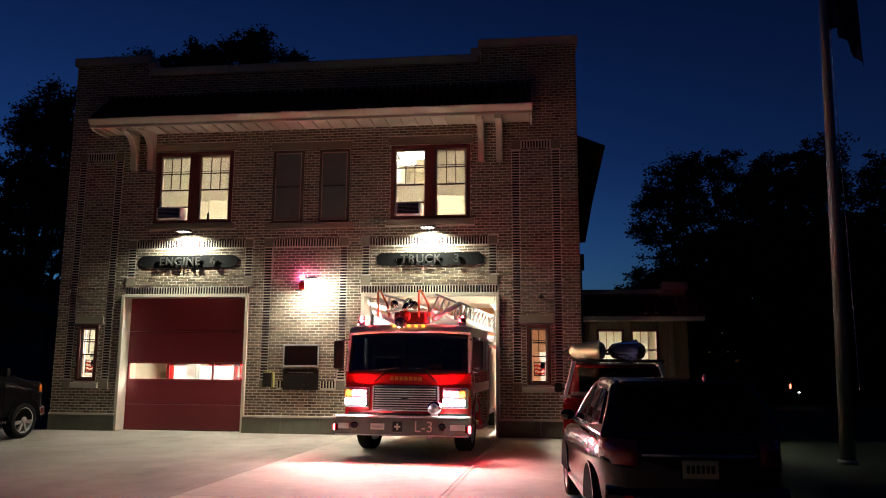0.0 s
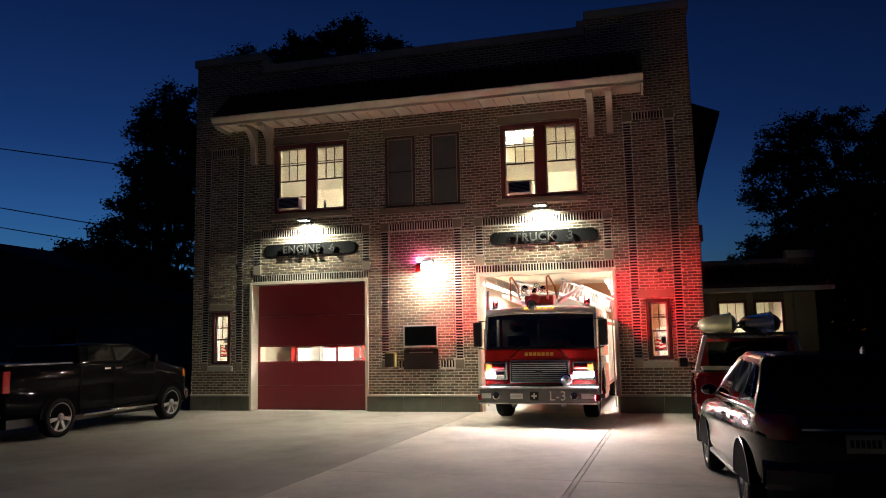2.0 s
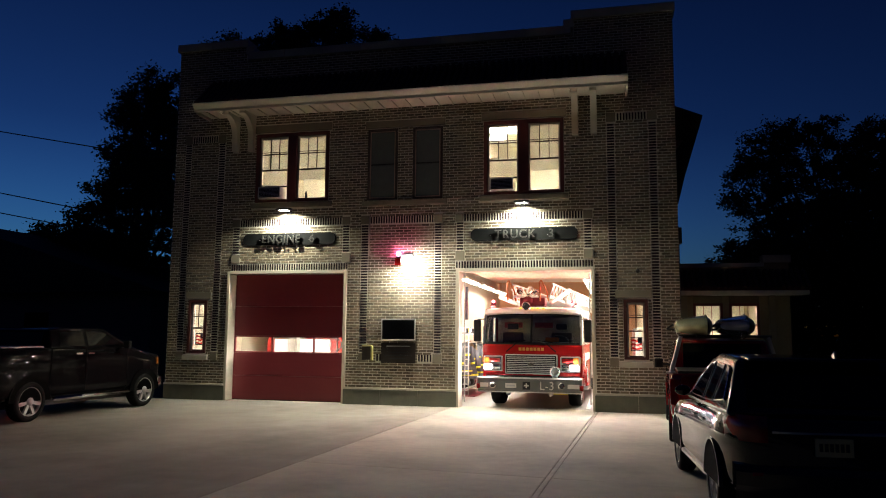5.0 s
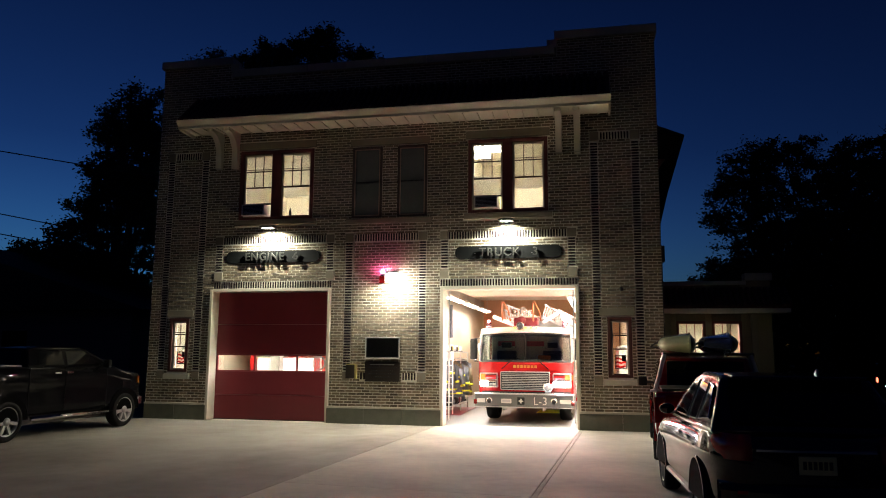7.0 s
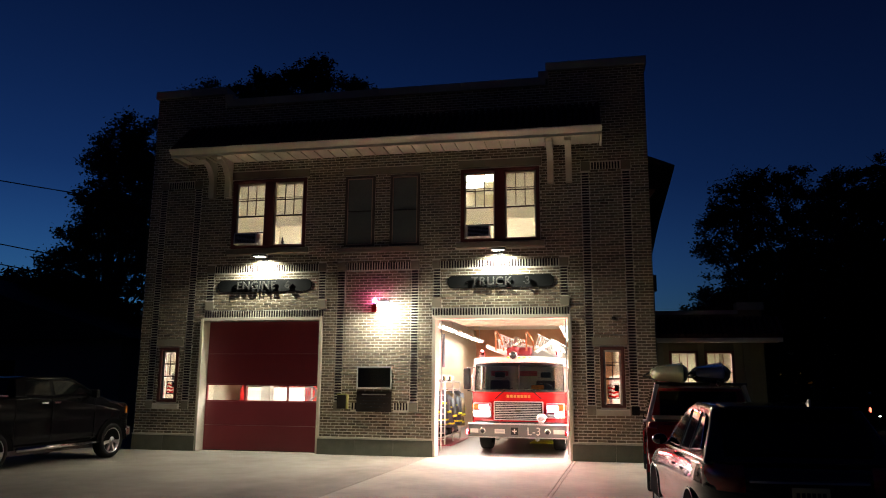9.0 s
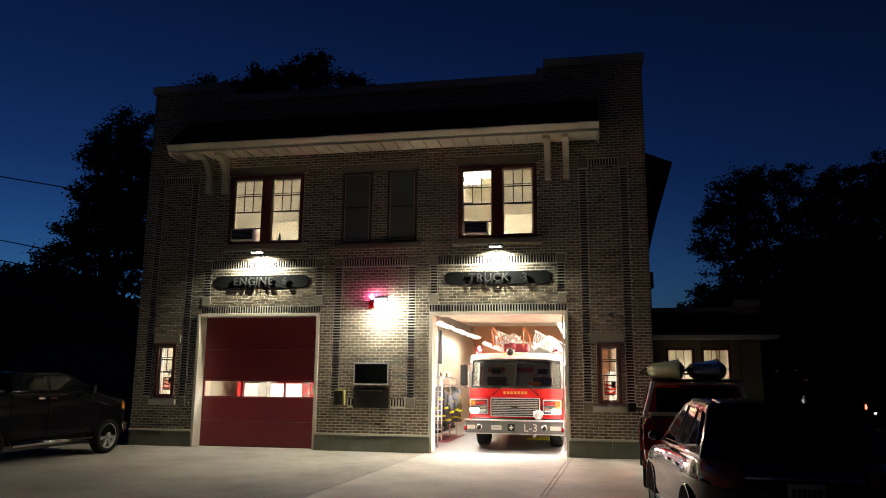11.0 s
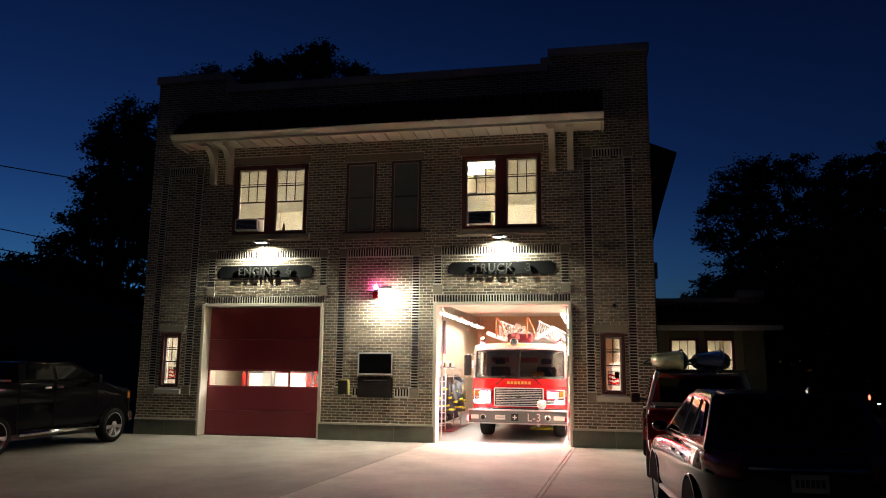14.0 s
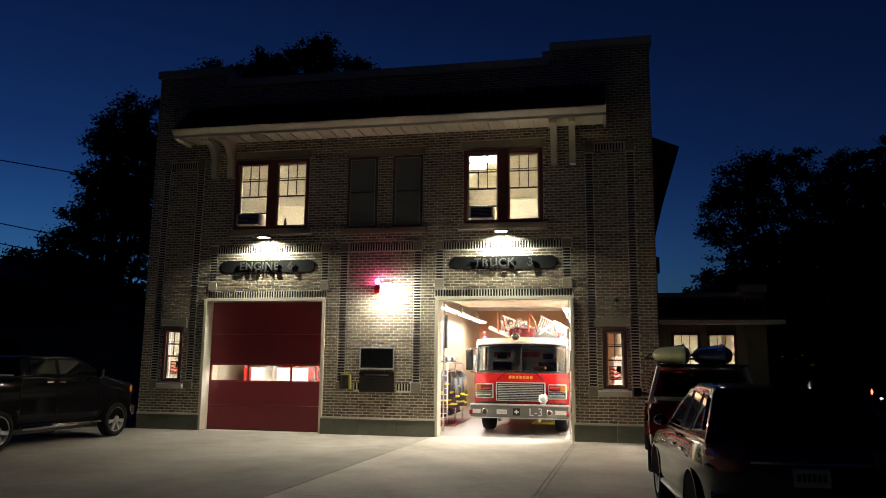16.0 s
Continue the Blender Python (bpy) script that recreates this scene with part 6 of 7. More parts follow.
for i, y in enumerate((3.55, 4.0, 4.45, 4.9, 5.35)):
    h = thing("helmet", "dark fire helmet on top of the rack", "helmet", "helmets on the rack")
    part("shell", ball(B(), (-0.62, y, 1.84), 0.13, 1.15, 0.95, 0.85), M_BLACK if i % 2 else M_FLAGWHITE, h)
    part("brim", rod(B(), (-0.62, y, 1.767), (-0.62, y, 1.785), 0.20, 0.17, 18), M_BLACK, h)
    part("shield", box(B(), -0.495, -0.475, y - 0.05, y + 0.05, 1.80, 1.93, 0.006), M_GOLD if i % 2 else M_FLAGWHITE, h)
for i, y in enumerate((3.45, 4.45, 5.6)):
    b = thing("rubber_boots", "pair of black rubber boots under the rack", "boots", "boots under the rack")
    for s in (-0.09, 0.09):
        part("boot", rod(B(), (-0.60, y + s, 0.217), (-0.60, y + s, 0.52), 0.07, 0.08, 12), M_RUBBER, b)
        part("toe", ball(B(), (-0.49, y + s, 0.265), 0.075, 1.5, 0.8, 0.65), M_RUBBER, b)
m = thing("floor_mat", "dark red rubber mat under the gear", "mat")
part("mat", box(B(), -1.04, -0.12, 3.1, 6.0, 0.0, 0.018, 0.006), M_DOOR, m)
lc = thing("hanging_coat", "dark coat hanging inside the door jamb", "coat")
part("cloth", loft(B(), [[(0.11 + 0.05 * math.sin(a), 0.60 + w * math.cos(a), z) for a in [math.tau * i / 14 for i in range(14)]] for z, w in ((2.1, 0.16), (2.5, 0.15), (2.8, 0.10), (2.92, 0.03))]), M_COAT, lc)
part("hook", rod(B(), (0.11, 0.60, 2.90), (0.04, 0.60, 2.98), 0.01), M_STEEL, lc)
# ceiling tubes, wall pipes and shelves in the bays
for bx, by in BAY_TUBES:
    f = thing("tube_lamp", "bright twin fluorescent tube lamp under the bay ceiling", "ceiling lamp", "bay tube lamps")
    part("tray", box(B(), bx - 0.14, bx + 0.14, by - 1.2, by + 1.2, 3.35, 3.40, 0.006), M_WHITEPAINT, f)
    for dx in (-0.06, 0.06):
        part("tube", rod(B(), (bx + dx, by - 1.15, 3.325), (bx + dx, by + 1.15, 3.325), 0.018, n=10), M_TUBE, f)
    for dy in (-0.8, 0.8):
        part("hanger", rod(B(), (bx, by + dy, 3.40), (bx, by + dy, 4.205), 0.008, n=6), M_STEEL, f)
for by in (2.6, 7.5):
    f = thing("tube_lamp", "bright twin fluorescent tube lamp under the bay ceiling", "ceiling lamp", "bay tube lamps")
    part("tray", box(B(), -4.64, -4.36, by - 1.2, by + 1.2, 3.97, 4.018, 0.006), M_WHITEPAINT, f)
    for dx in (-0.06, 0.06):
        part("tube", rod(B(), (-4.5 + dx, by - 1.15, 3.945), (-4.5 + dx, by + 1.15, 3.945), 0.018, n=10), M_TUBE, f)
f = thing("wall_pipe", "pale heating pipe along the bay wall", "pipe")
part("pipe", rod(B(), (-1.22, 0.6, 3.55), (-1.22, 14, 3.55), 0.05), M_WHITEPAINT, f)
part("pipe", rod(B(), (-1.24, 6.6, 0.0), (-1.24, 6.6, 3.55), 0.03), M_WHITEPAINT, f)
part("duct", box(B(), -1.29, -1.05, 1.2, 13, 3.66, 3.90, 0.02), M_STEEL, f)
lk = thing("steel_locker", "tall red and grey locker bank on the bay wall", "locker")
part("body", box(B(), 4.30, 4.70, 4.0, 7.0, 0.05, 1.95, 0.01), M_STEEL, lk)
for i in range(5):
    part("door", box(B(), 4.285, 4.30, 4.02 + i * 0.6, 4.58 + i * 0.6, 0.10, 1.90, 0.005), M_DOOR if i % 2 else M_STEEL, lk)
fl = thing("floor_line", "white painted lane line on the bay floor", "floor marking", kind="structure")
part("line", box(B(), 3.02, 3.12, 0.45, 12, -0.003, 0.002), M_WHITEPAINT, fl)
fl = thing("wheel_chock", "yellow wheel chock on the bay floor", "wheel chock")
part("wedge", prism(B(), [(1.9, 0.0), (2.6, 0.0), (2.55, 0.05), (2.0, 0.05)], "y", 4.6, 5.2), M_YELLOW, fl)

# ---------------------------------------------------------------- flagpole
fp = thing("flagpole", "tall pale flagpole with a limp flag", "flagpole")
part("pole", rod(B(), (9.47, -3.35, 0.0), (9.68, -3.35, 9.8), 0.125, 0.065, 18), M_POLE, fp)
part("collar", rod(B(), (9.47, -3.35, 0.0), (9.47, -3.35, 0.06), 0.17, 0.15, 18), M_POLE, fp)
part("finial", ball(B(), (9.68, -3.35, 9.87), 0.10), M_GOLD, fp)
g = B()
rows = []
for i in range(15):
    t = i / 14
    rows.append([(9.72 + 0.50 * t + 0.04 * math.sin(9 * t), -3.37 + 0.10 * math.sin(16 * t + z), z - 0.75 * t * t - 0.1 * t) for z in (9.4, 8.9, 8.4, 8.0)])
vv = [[g.verts.new(p) for p in r] for r in rows]
for a, b in zip(vv, vv[1:]):
    for j in range(3):
        g.faces.new((a[j], a[j + 1], b[j + 1], b[j]))
bmesh.ops.solidify(g, geom=g.faces[:], thickness=0.012)
part("flag", g, M_FLAGBLUE, fp, "dark drooping flag")
part("halyard", rod(B(), (10.40, -1.78, 1.2), (10.38, -1.78, 10.2), 0.008, n=6), M_FLAGWHITE, fp)


# ---------------------------------------------------------------- trees
def tree(name, label, x, y, lumps, trunk_h, r0, seed, leaf=0.155, dens=1500, grp="trees"):
    """A trunk with limbs into each lump of the crown; each lump is a loose cloud of leaf blades."""
    rnd = random.Random(seed)
    t = thing(name, label, "tree", grp, at=pose(x, y, 0))
    g = rod(B(), (0, 0, -0.1), (0, 0, trunk_h), r0, r0 * 0.6, 12)
    for lx, ly, lz, r in lumps:
        mid = Vector((lx * 0.45 + rnd.uniform(-.2, .2), ly * 0.45, trunk_h + (lz - trunk_h) * 0.35))
        rod(g, (0, 0, trunk_h * 0.85), mid, r0 * 0.4, r0 * 0.28, 7)
        rod(g, mid, (lx, ly, lz), r0 * 0.28, r0 * 0.08, 6)
        for _ in range(4):
            d = Vector((rnd.gauss(0, 1), rnd.gauss(0, 1), rnd.gauss(0.2, 0.8))).normalized()
            rod(g, (lx, ly, lz), Vector((lx, ly, lz)) + d * r * 0.9, r0 * 0.08, r0 * 0.02, 5)
    part("trunk", g, M_BARK, t)
    verts, faces = [], []
    for lx, ly, lz, r in lumps:
        twigs = []
        for _ in range(int(14 + 15 * r * r)):
            d = Vector((rnd.gauss(0, 1), rnd.gauss(0, 1), rnd.gauss(0, 1))).normalized()
            twigs.append((Vector((lx, ly, lz)) + Vector((d.x, d.y, d.z * 0.85)) * r * rnd.random() ** 0.45, rnd.uniform(0.09, 0.25)))
        for _ in range(int(dens * r * r)):
            p, s = twigs[rnd.randrange(len(twigs))]
            q = p + Vector((rnd.gauss(0, s), rnd.gauss(0, s), rnd.gauss(0, s * 0.8)))
            a = Vector((rnd.gauss(0, 1), rnd.gauss(0, 1), rnd.gauss(0, 0.6))).normalized()
            b = a.orthogonal().normalized()
            b.rotate(Matrix.Rotation(rnd.uniform(0, 6.28), 3, a))
            k = leaf * rnd.uniform(0.6, 1.2)
            n0 = len(verts)
            verts += [q - a * k * 0.6, q + b * k * 0.3, q + a * k * 0.6, q - b * k * 0.3]
            faces.append((n0, n0 + 1, n0 + 2, n0 + 3))
    me = bpy.data.meshes.new("crown")
    me.from_pydata([tuple(v) for v in verts], [], faces)
    me.materials.append(M_LEAF)
    c = new("crown", me)
    c.parent = t
    c["kind"] = "stuff"
    return t


tree("tree", "tall dark tree beside the station", -19.0, 14, [(1.2, 0, 13.7, 1.4), (-0.3, 0, 13.4, 1.2), (-1.2, 0, 12.6, 0.9), (0.2, 0, 12.2, 1.5), (0.8, 0, 11.0, 2.0), (-1.0, 0, 10.7, 1.2), (-0.4, 0, 9.6, 1.7), (1.6, 0, 9.6, 1.9), (-1.7, 0, 8.6, 1.2), (-2.8, 0, 7.6, 1.0), (0.4, 0, 8.4, 2.2), (-1.2, 0, 6.9, 1.7), (-3.6, 0, 6.6, 1.2), (1.8, 0, 6.0, 2.2), (-2.6, 0, 5.6, 1.8), (-1.0, 0, 4.4, 2.2), (1.8, 0, 3.4, 2.2), (1.8, 0, 8.0, 1.8), (1.5, 0, 12.2, 1.4)], 4.0, 0.35, 3)
tree("tree", "low spreading tree beyond the neighbouring roof", -25.0, 15, [(-2.6, 0, 5.6, 1.4), (-0.8, 0, 6.3, 1.3), (1.0, 0, 6.5, 1.2), (2.3, 0, 6.2, 1.2), (0, 0, 4.6, 2.0), (2.4, 0, 4.4, 2.0), (-3.6, 0, 4.2, 1.8)], 2.5, 0.2, 5, 0.18, 700)
tree("tree", "low spreading tree beyond the neighbouring roof", -37.0, 30, [(-4, 0, 7.2, 2.4), (-1.2, 0, 8.0, 2.2), (2.0, 0, 7.4, 2.2), (4.6, 0, 7.4, 2.1), (0, 0, 5.0, 3.2), (6.5, 0, 5.6, 2.8), (-6.5, 0, 5.6, 2.8), (4.0, 0, 3.6, 3.2)], 3.5, 0.4, 6, 0.26, 700)
tree("tree", "tall dark tree rising behind the parapet", -14.2, 24, [(-7.0, 0, 19.9, 0.8), (-5.9, 0, 20.4, 0.7), (-4.6, 0, 19.8, 0.8), (-3.4, 0, 19.9, 1.0), (-2.3, 0, 20.7, 0.9), (-1.0, 0, 20.4, 1.0), (-0.2, 0, 20.9, 0.8), (0.9, 0, 21.0, 1.0), (1.7, 0, 21.4, 0.8), (2.0, 0, 20.3, 0.9), (1.0, 0, 19.3, 1.4), (-1.5, 0, 18.8, 1.8), (-4.0, 0, 18.2, 1.8), (-6.0, 0, 18.4, 1.5), (-3.0, 0, 16.4, 2.4)], 9.0, 0.5, 7, 0.19)
tree("tree", "dark tree rising behind the parapet", -10.2, 24, [(-0.5, 0, 20.1, 0.7), (0.1, 0, 19.7, 0.6), (0.6, 0, 19.5, 0.7), (1.4, 0, 18.9, 0.7), (0.0, 0, 18.6, 0.8), (0.4, 0, 17.4, 1.4)], 9.0, 0.35, 9, 0.18)
tree("tree", "large dark tree beyond the lawn", 14.2, 20, [(-3.3, 0, 10.5, 1.2), (-2.7, 0, 11.4, 0.9), (-4.2, 0, 9.6, 1.0), (-4.4, 0, 8.3, 0.9), (-1.2, 0, 10.9, 1.8), (0.6, 0, 9.9, 1.9), (-2.6, 0, 9.6, 1.6), (2.2, 0, 10.4, 2.0), (-3.2, 0, 7.8, 1.8), (0, 0, 7.6, 3.0), (3.4, 0, 7.4, 3.0), (-2.0, 0, 5.0, 2.6), (3.0, 0, 4.0, 3.0), (-3.4, 0, 3.2, 2.0)], 3.0, 0.4, 11)
tree("tree", "large dark tree beyond the lawn", 18.6, 19, [(-0.8, 0, 11.2, 1.7), (1.8, 0, 10.0, 2.0), (-2.2, 0, 9.8, 2.0), (0, 0, 7.6, 3.2), (3.0, 0, 6.4, 3.0), (-3.0, 0, 6.0, 3.0), (0, 0, 4.0, 3.2), (4.2, 0, 8.2, 2.0)], 3.0, 0.4, 13)
tree("tree", "large dark tree beyond the lawn", 25.0, 17, [(0, 0, 9.6, 2.2), (2.6, 0, 9.0, 2.4), (-2.6, 0, 8.4, 2.2), (0, 0, 6.6, 3.4), (3.2, 0, 5.4, 3.0), (-3.2, 0, 5.0, 3.0), (0, 0, 3.4, 3.0)], 3.0, 0.4, 17)
tree("tree", "broad dark tree filling the far side of the lawn", 16.5, 23, [(-3.4, 0, 3.8, 2.8), (0, 0, 4.6, 3.4), (3.4, 0, 4.6, 3.4), (-2.4, 0, 7.2, 2.4), (1.2, 0, 7.8, 2.8), (4.4, 0, 7.4, 2.6), (7.0, 0, 4.8, 3.2)], 3.0, 0.4, 47, 0.22, 900)
tree("tree", "small dark tree behind the annex", 8.6, 20, [(-1.0, 0, 3.9, 0.9), (-0.3, 0, 4.4, 0.9), (0.5, 0, 5.0, 0.9), (1.2, 0, 5.7, 0.9), (2.0, 0, 5.2, 1.3), (1.0, 0, 4.2, 1.3), (0.4, 0, 3.0, 1.6), (2.6, 0, 3.4, 2.0)], 2.5, 0.2, 41, 0.18)
tree("tree", "small dark tree behind the annex", 10.6, 26, [(0, 0, 5.0, 1.5), (1.7, 0, 6.2, 1.6), (-1.6, 0, 4.6, 1.2), (0.5, 0, 3.2, 2.2), (3.2, 0, 5.0, 2.2)], 2.5, 0.25, 19, 0.2)
tree("tree", "dark tree at the street side", 33.0, 12, [(0, 0, 9.6, 2.6), (2.6, 0, 8.0, 2.6), (-2.6, 0, 7.6, 2.6), (0, 0, 5.6, 3.4), (-3.2, 0, 4.2, 3.0)], 3.0, 0.4, 23)
# unseen dark slabs added behind the viewer, blocking low sky and its reflections
structure("backdrop", box(B(), -60, 60, -46.0, -45.5, -0.1, 11.0), M_BACKDROP, "unseen dark wall blocking the low sky behind the viewer", "backdrop")
for bx in (-60.0, 60.0):
    structure("backdrop", box(B(), bx - 0.3, bx + 0.3, -45.4, -12.0, -0.1, 11.0), M_BACKDROP, "unseen dark wall blocking the low sky beside the street", "backdrop")
rnd = random.Random(31)
hv, hf = [], []
for _ in range(9000):
    q = Vector((rnd.uniform(9.5, 45), 24 + rnd.uniform(-2, 2) - 0.15 * rnd.random(), 3.2 * rnd.random() ** 1.3))
    a = Vector((rnd.gauss(0, 1), rnd.gauss(0, 1), rnd.gauss(0, 1))).normalized() * rnd.uniform(0.2, 0.42)
    b = a.orthogonal().normalized() * rnd.uniform(0.12, 0.25)
    n0 = len(hv)
    hv += [tuple(q - a), tuple(q + b), tuple(q + a), tuple(q - b)]
    hf.append((n0, n0 + 1, n0 + 2, n0 + 3))
me = bpy.data.meshes.new("hedge")
me.from_pydata(hv, [], hf)
me.materials.append(M_LEAF)
tagged(new("hedge", me), "dark hedge and undergrowth beyond the lawn", "hedge", kind="stuff")

for lx, ly in ((-16.0, -44.0), (9.0, -43.0), (24.0, -44.0)):
    st = thing("street_lamp", "lit street lamp across the road", "street lamp", "street lamps across the road")
    part("pole", rod(B(), (lx, ly, -0.06), (lx, ly, 7.2), 0.09, 0.06, 10), M_BLACK, st)
    part("arm", rod(B(), (lx, ly, 7.15), (lx, ly + 1.2, 7.35), 0.04, 0.035, 8), M_BLACK, st)
    part("head", box(B(), lx - 0.14, lx + 0.14, ly + 1.1, ly + 1.7, 7.31, 7.42, 0.03), M_BLACK, st)
    part("lens", box(B(), lx - 0.11, lx + 0.11, ly + 1.15, ly + 1.65, 7.27, 7.308, 0.01), M_STREET, st, "glowing lamp lens")

# ---------------------------------------------------------------- neighbour, wires, far lights
nb = thing("neighbour_house", "dark neighbouring house with a pitched roof", "house", at=pose(-24.0, 9, 0))
part("wall", box(B(), -8.8, 9.4, 0, 9, 0, 3.4), M_SIDING, nb)
part("roof", prism(B(), [(-9.5, 3.2), (-1.0, 6.6), (10.2, 3.35)], "y", -0.6, 9.6), M_SHINGLE, nb)
for x in (-5, 0, 4):
    w = part("window", box(B(), x - 0.6, x + 0.6, -0.03, 0.0, 1.2, 2.5), M_TINT, nb)
    part("frame", box(B(), x - 0.68, x + 0.68, -0.02, -0.002, 1.12, 2.58), M_SIDING, w)
h2 = thing("far_house", "dark house across the side lawn", "house", at=pose(38, 40, 0))
part("wall", box(B(), -14, 10, 0, 9, 0, 4.5), M_SIDING, h2)
part("roof", prism(B(), [(-0.6, 4.4), (4.5, 8.0), (9.6, 4.4)], "x", -14.5, 10.5), M_SHINGLE, h2)
part("window", box(B(), -9, -7.8, -0.03, 0.0, 1.2, 2.6), M_TINT, h2)
part("window", box(B(), -3, -1.8, -0.03, 0.0, 1.2, 2.6), M_TINT, h2)
up = thing("utility_pole", "dark wooden utility pole carrying the street wires", "utility pole")
part("pole", rod(B(), (-46, 4.0, 0), (-46, 4.0, 15), 0.16, 0.11, 10), M_BARK, up)
part("cross_arm", box(B(), -46.07, -45.93, 3.0, 5.0, 13.6, 13.75), M_BARK, up)


def wire(a, b, sag):
    w = thing("overhead_wire", "thin black overhead wire", "wire", "overhead wires")
    cu = bpy.data.curves.new("cable", "CURVE")
    cu.dimensions, cu.bevel_depth, cu.bevel_resolution = "3D", 0.022, 1
    sp = cu.splines.new("POLY")
    n = 18
    sp.points.add(n)
    for i in range(n + 1):
        t = i / n
        p = Vector(a).lerp(Vector(b), t)
        sp.points[i].co = (p.x, p.y, p.z - sag * 4 * t * (1 - t), 1)
    tmp = new("cable", cu)
    me = bpy.data.meshes.new_from_object(tmp.evaluated_get(bpy.context.evaluated_depsgraph_get()))
    bpy.data.objects.remove(tmp)
    me.materials.append(M_BLACK)
    ob = new("cable", me)
    ob.parent = w


wire((-46, 4.0, 14.9), (XL + 0.1, 6.0, 7.25), 0.25)
wire((-46, 4.0, 12.9), (XL + 0.1, 6.0, 4.75), 0.25)
wire((-46, 4.0, 11.9), (XL + 0.1, 6.0, 4.1), 0.25)
sl = thing("marker_light", "small red lamp on a low post on the lawn", "lamp")
part("post", rod(B(), (14.25, 14.1, 0), (14.25, 14.1, 1.0), 0.03), M_BLACK, sl)
part("lamp", ball(B(), (14.25, 14.0, 0.80), 0.04, 1, 1, 2.6), M_FARRED, sl)
part("hood", box(B(), 14.19, 14.31, 14.05, 14.12, 0.66, 0.96, 0.01), M_BLACK, sl)
sl = thing("garden_lamp", "small pale garden lamp on a low post", "garden lamp")
part("post", rod(B(), (14.67, 14.35, 0), (14.67, 14.35, 0.62), 0.025), M_BLACK, sl)
part("lamp", ball(B(), (14.67, 14.3, 0.55), 0.035, 1.8, 1, 0.8), M_FAR, sl)

# ---------------------------------------------------------------- paving slabs
def joint_x(x, y):
    """The joints near the doors run slightly askew to the front."""
    return x + 0.052 * y if -7 < x < 7 else x


def joint_y(y, x):
    return y - 0.075 * (x + 0.43) if -20 < y < -1 and x > -0.6 else y


E_ = 0.005
XS = [-29.9, -22.0, -15.5, -10.2, -6.25, -0.10, 3.255, 3.325, 7.2]
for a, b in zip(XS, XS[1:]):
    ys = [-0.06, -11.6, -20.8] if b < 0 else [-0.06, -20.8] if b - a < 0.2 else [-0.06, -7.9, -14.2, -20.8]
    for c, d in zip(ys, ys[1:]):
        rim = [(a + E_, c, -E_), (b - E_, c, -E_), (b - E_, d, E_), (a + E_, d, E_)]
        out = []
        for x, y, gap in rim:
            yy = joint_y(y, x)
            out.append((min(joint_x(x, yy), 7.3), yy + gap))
        # slabs left of the x -0.10 joint take a darker, blotchier concrete
        part("slab", prism(B(), out, "z", -0.055, 0.0, bevel=0.006), M_CONC if b > 0 else M_CONC_LEFT, driveway)
g = B()
box(g, XL, XR, -0.055, 0.36, -0.06, -0.001)
part("threshold", g, M_CONC, driveway)

# ---------------------------------------------------------------- bricks
COURSE, LONG = 0.0675, 0.212
rnd = random.Random(77)


def brick_block(verts, faces, x0, x1, z0, z1, y0, y1):
    n = len(verts)
    e = 0.004
    verts += [(x0, y1, z0), (x1, y1, z0), (x1, y1, z1), (x0, y1, z1), (x0 + e, y0, z0 + e), (x1 - e, y0, z0 + e), (x1 - e, y0, z1 - e), (x0 + e, y0, z1 - e)]
    faces += [(n + 4, n + 5, n + 6, n + 7), (n, n + 1, n + 5, n + 4), (n + 1, n + 2, n + 6, n + 5), (n + 2, n + 3, n + 7, n + 6), (n + 3, n, n + 4, n + 7)]


NOFIELD = HOLES + SOLDIERS + STACKS + BLOCKS + LINTELS + [s[:4] for s in SILLS] + [(d[0] - 0.035, d[1] + 0.035, 0, 3.335) for d in DOORS]
verts, faces = [], []
row = 0
z = 0.42
while z < 9.40:
    zc = z + COURSE / 2
    spans = [(XL, XR)] if z < ZT - 0.03 else [(XL, -5.87), (2.87, XR)]
    for a, b, c, d in NOFIELD:
        if c - 0.02 < zc < d + 0.02:
            nxt = []
            for s, e in spans:
                if b <= s or a >= e:
                    nxt.append((s, e))
                    continue
                if a - s > 0.03:
                    nxt.append((s, a - 0.008))
                if e - b > 0.03:
                    nxt.append((b + 0.008, e))
            spans = nxt
    off = (row % 2) * LONG / 2 + (0.03 if row % 6 == 5 else 0)
    for s, e in spans:
        k = math.floor((s - off) / LONG)
        while True:
            x0, x1 = max(s, off + k * LONG), min(e, off + (k + 1) * LONG - 0.014)
            if off + k * LONG >= e:
                break
            if x1 - x0 > 0.03:
                brick_block(verts, faces, x0, x1, z, z + COURSE - 0.015, 0.006 + rnd.uniform(-0.003, 0.003), 0.013)
            k += 1
    z += COURSE
    row += 1
me = bpy.data.meshes.new("field_bricks")
me.from_pydata(verts, [], faces)
me.materials.append(M_BRICK)
fb = new("field_bricks", me)
fb.parent = wall_front
fb["kind"], fb["label"] = "stuff", "buff bricks in running bond"


def one_brick(w, h):
    v, f = [], []
    brick_block(v, f, 0, w, 0, h, 0.004, 0.013)
    me = bpy.data.meshes.new("brick")
    me.from_pydata(v, [], f)
    me.materials.append(M_DARK_BRICK)
    return me


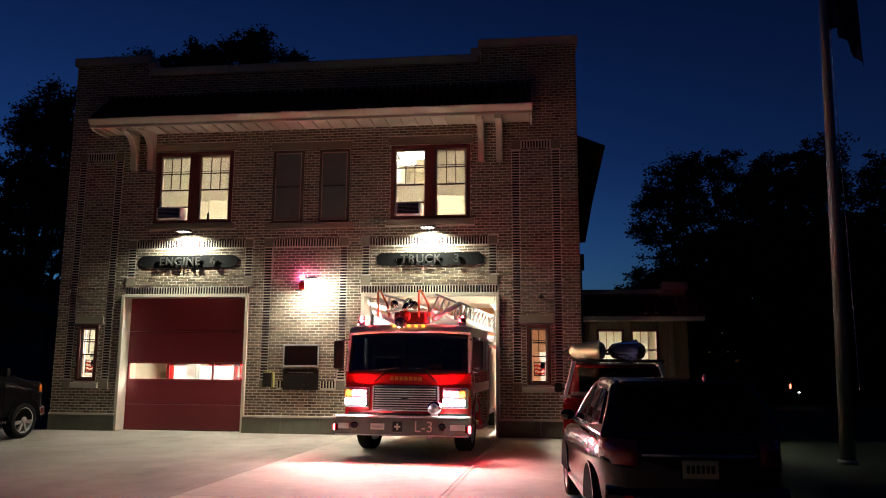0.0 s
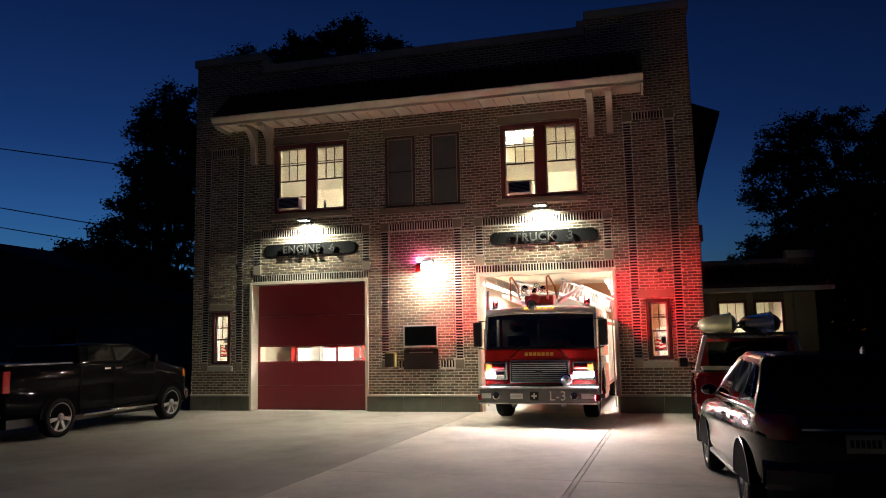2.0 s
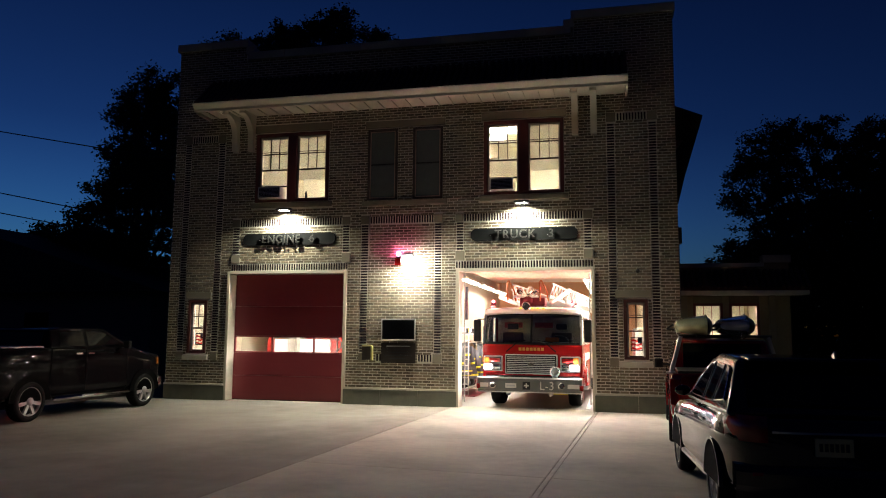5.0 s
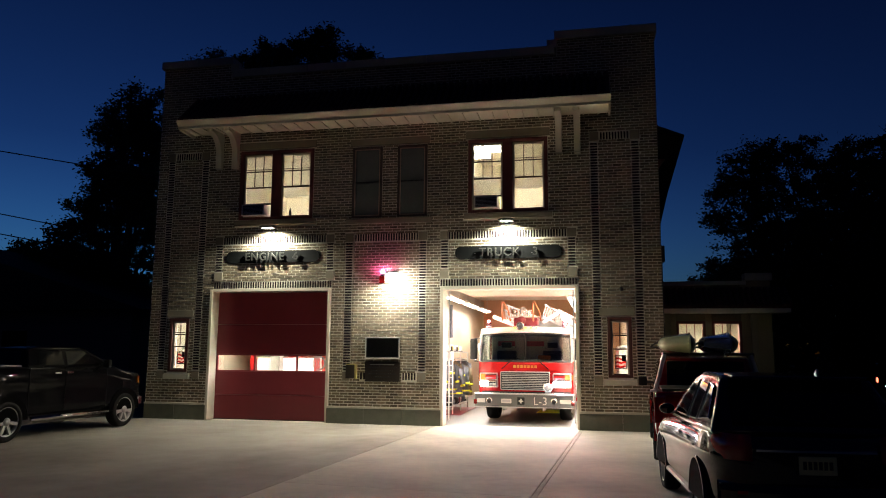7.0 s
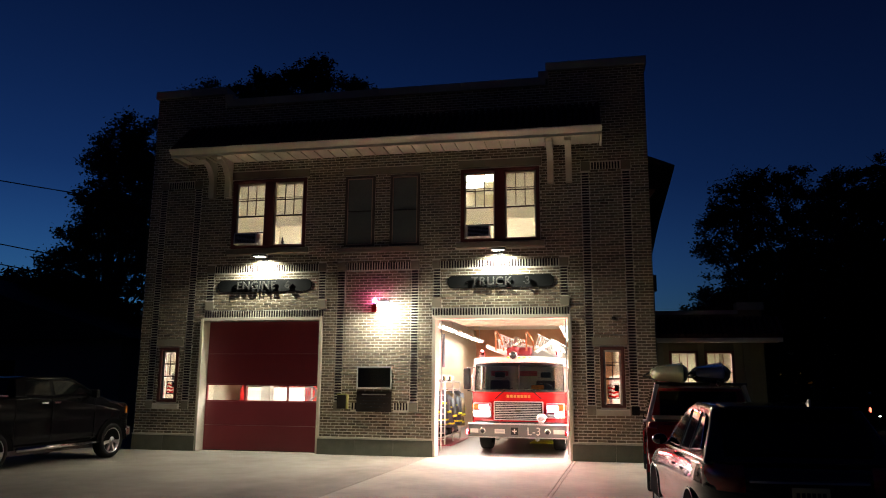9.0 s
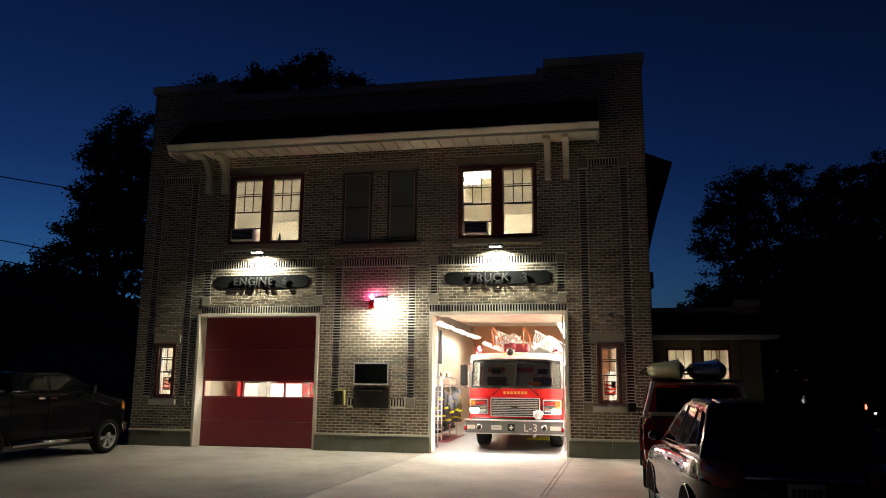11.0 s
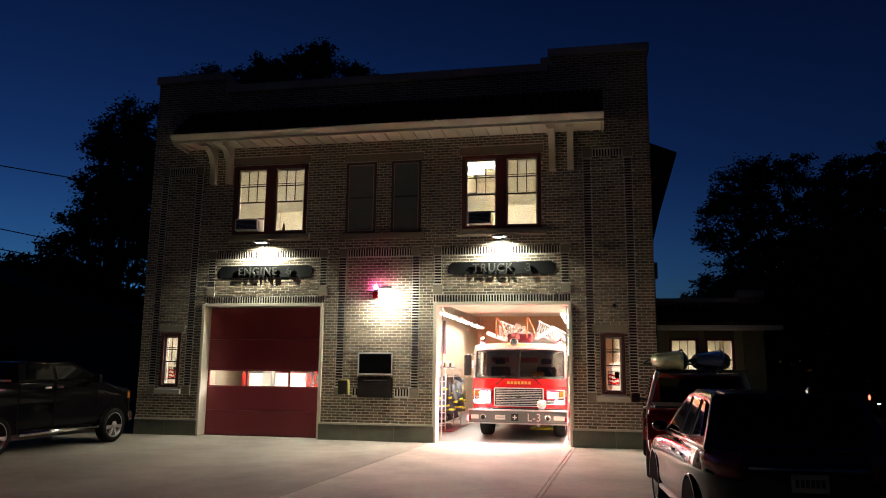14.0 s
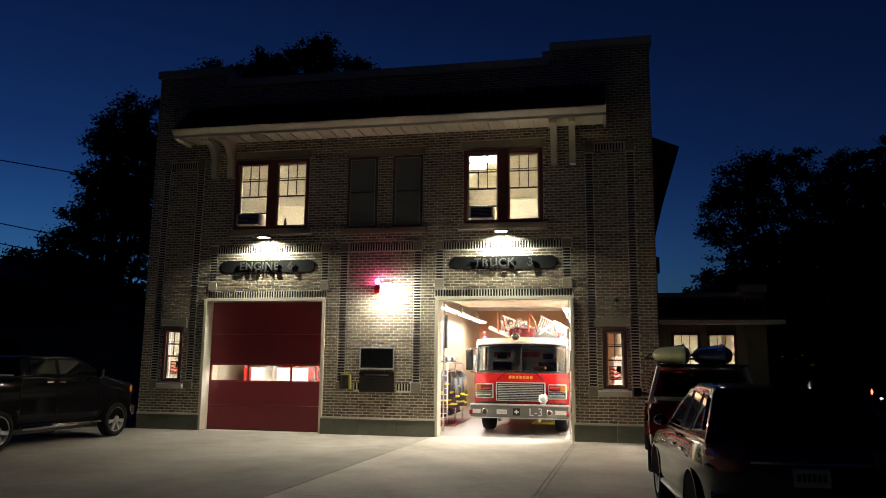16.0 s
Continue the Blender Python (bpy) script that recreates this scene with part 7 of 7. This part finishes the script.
verts, faces = [], []
PITCH = 0.0675
for a, b, c, d in SOLDIERS:
    n = round((b - a) / PITCH)
    p = (b - a) / n
    single = b > -2.6 and a < 3.5 and d < 5
    me = one_brick(p * 0.60, d - c - 0.012) if single else None
    for i in range(n):
        if single:
            o = new("brick", me)
            o.location = (a + i * p + p * 0.2, rnd.uniform(-0.003, 0.003), c + 0.006)
            o.parent = wall_front
        else:
            brick_block(verts, faces, a + i * p + p * 0.2, a + i * p + p * 0.8, c + 0.006, d - 0.006, 0.004, 0.013)
for a, b, c, d in STACKS:
    n = round((d - c) / PITCH)
    p = (d - c) / n
    single = a > -2.6 and b < 3.5
    me = one_brick(b - a - 0.012, p * 0.66) if single else None
    for i in range(n):
        if single:
            o = new("brick", me)
            o.location = (a + 0.006, rnd.uniform(-0.003, 0.003), c + i * p + p * 0.17)
            o.parent = wall_front
        else:
            brick_block(verts, faces, a + 0.006, b - 0.006, c + i * p + p * 0.17, c + i * p + p * 0.83, 0.004, 0.013)
me = bpy.data.meshes.new("inlay_bricks")
me.from_pydata(verts, [], faces)
me.materials.append(M_DARK_BRICK)
ib = new("inlay_bricks", me)
ib.parent = wall_front
ib["kind"], ib["label"] = "stuff", "dark bricks in upright and stacked bands"


# ---------------------------------------------------------------- what moves
def motions():
    """The truck backs into the bay; its wheels roll, its beacons turn, its head lamps alternate."""
    drive = [(0.0, -2.58, 1.77, 3.6), (0.5, -2.02, 1.74, 3.4), (1.0, -1.56, 1.72, 3.1), (1.5, -1.20, 1.71, 2.9), (2.0, -0.84, 1.71, 2.7), (2.5, -0.50, 1.71, 2.7),
             (3.0, -0.18, 1.72, 2.8), (3.5, 0.13, 1.73, 2.9), (4.0, 0.46, 1.75, 3.0), (5.2, 1.54, 1.81, 2.6), (6.5, 2.38, 1.88, 2.0), (7.0, 2.52, 1.90, 1.8), (7.5, 2.59, 1.91, 1.7), (8.5, 2.61, 1.91, 1.7), (16.0, 2.61, 1.91, 1.7)]
    walk(truck, [(t, pose(x, y, 0, 0, 0, -yaw)) for t, y, x, yaw in drive])
    ts = [d[0] for d in drive]
    ys = [d[1] for d in drive]
    times = [i * 0.25 for i in range(65)]
    for hub, x, y, r in TRUCK_WHEELS:
        walk(hub, [(t, pose(x, y, r, -math.degrees((float(np.interp(t, ts, ys)) + 2.8) / r), 0, 0)) for t in times])
    # heading of each beacon mirror every half second; 0 faces ahead of the truck, 90 to +x
    heads = {1: [300, 150, 150, 205, 145, 270, 330, 135, 115], -1: [30, 215, 20, 235, 215, 90, 20, 320, 10]}
    for refl, s in BEACONS:
        rows, ang, prev = [(0.0, pose(s * 1.0, -0.62, 0, 0, 0, heads[s][0]))], heads[s][0], heads[s][0]
        for i in range(1, 29):
            goal = heads[s][i] if i < len(heads[s]) else (prev + 100 * s) % 360
            step = (goal - prev) % 360
            step = step if step > 200 else step + 360 if step < 80 else step
            for q in range(1, 6):
                rows.append((i * 0.5 - 0.5 + q * 0.1, pose(s * 1.0, -0.62, 0, 0, 0, ang + step * q / 5)))
            ang, prev = ang + step, goal
        rest = ang + (180 - prev) % 360
        for q in range(1, 6):
            rows.append((14.0 + q * 0.06, pose(s * 1.0, -0.62, -0.026 * q, 0, 0, ang + (rest - ang) * q / 5)))
        rows.append((16.0, pose(s * 1.0, -0.62, -0.13, 0, 0, rest)))
        walk(refl, rows)
    # the red corner flashers on the bumper turn in and out
    for drum, s in FLASHERS:
        keys, ang = [(0.0, 0.0)], 0.0
        for edge in (1.25, 1.38, 1.65, *((3.35, 4.4) if s > 0 else ()), 7.9, 9.4, 12.4, 14.1):
            keys += [(edge - 0.1 + q / 30, ang + 60 * q) for q in (0, 1, 2, 3)]
            ang += 180
        keys.append((16.0, ang))
        walk(drum, [(t, pose(s * 1.212, -1.345, 0.52, 0, 0, a)) for t, a in keys])
    # spells in which each head lamp burns: screen side -1 and +1
    high = {-1: [(0, 0.7), (2.8, 3.1), (3.3, 4.3), (7.8, 9.3), (12.3, 14.1)],
            1: [(0, 0.3), (0.8, 3.7), (6.2, 8.2), (11.2, 12.2), (12.8, 13.3)]}
    low = [(0, 14.75)]
    flash = {-1: [(0, 1.2), (3.4, 4.2), (7.8, 9.3), (12.3, 14.1), (14.25, 14.35)], 1: [(0, 1.2), (3.4, 4.2), (7.8, 9.3), (12.3, 14.1)]}
    for drum, s, k, x, z in LAMPS:
        spells = low if k == 1 else high[s] if k == 0 else flash[s]
        keys, ang = [], 0.0 if spells[0][0] == 0 else 180.0
        keys.append((0.0, ang))
        for a, b in spells:
            for edge in (a, b):
                if 0 < edge < 16:
                    keys.append((edge - 0.1, ang))
                    for q in (1, 2, 3):
                        keys.append((edge - 0.1 + q / 30, ang + 60 * q))
                    ang += 180
        keys.append((16.0, ang))
        walk(drum, [(t, pose(x, -1.065, z, a, 0, 0)) for t, a in keys])


motions()
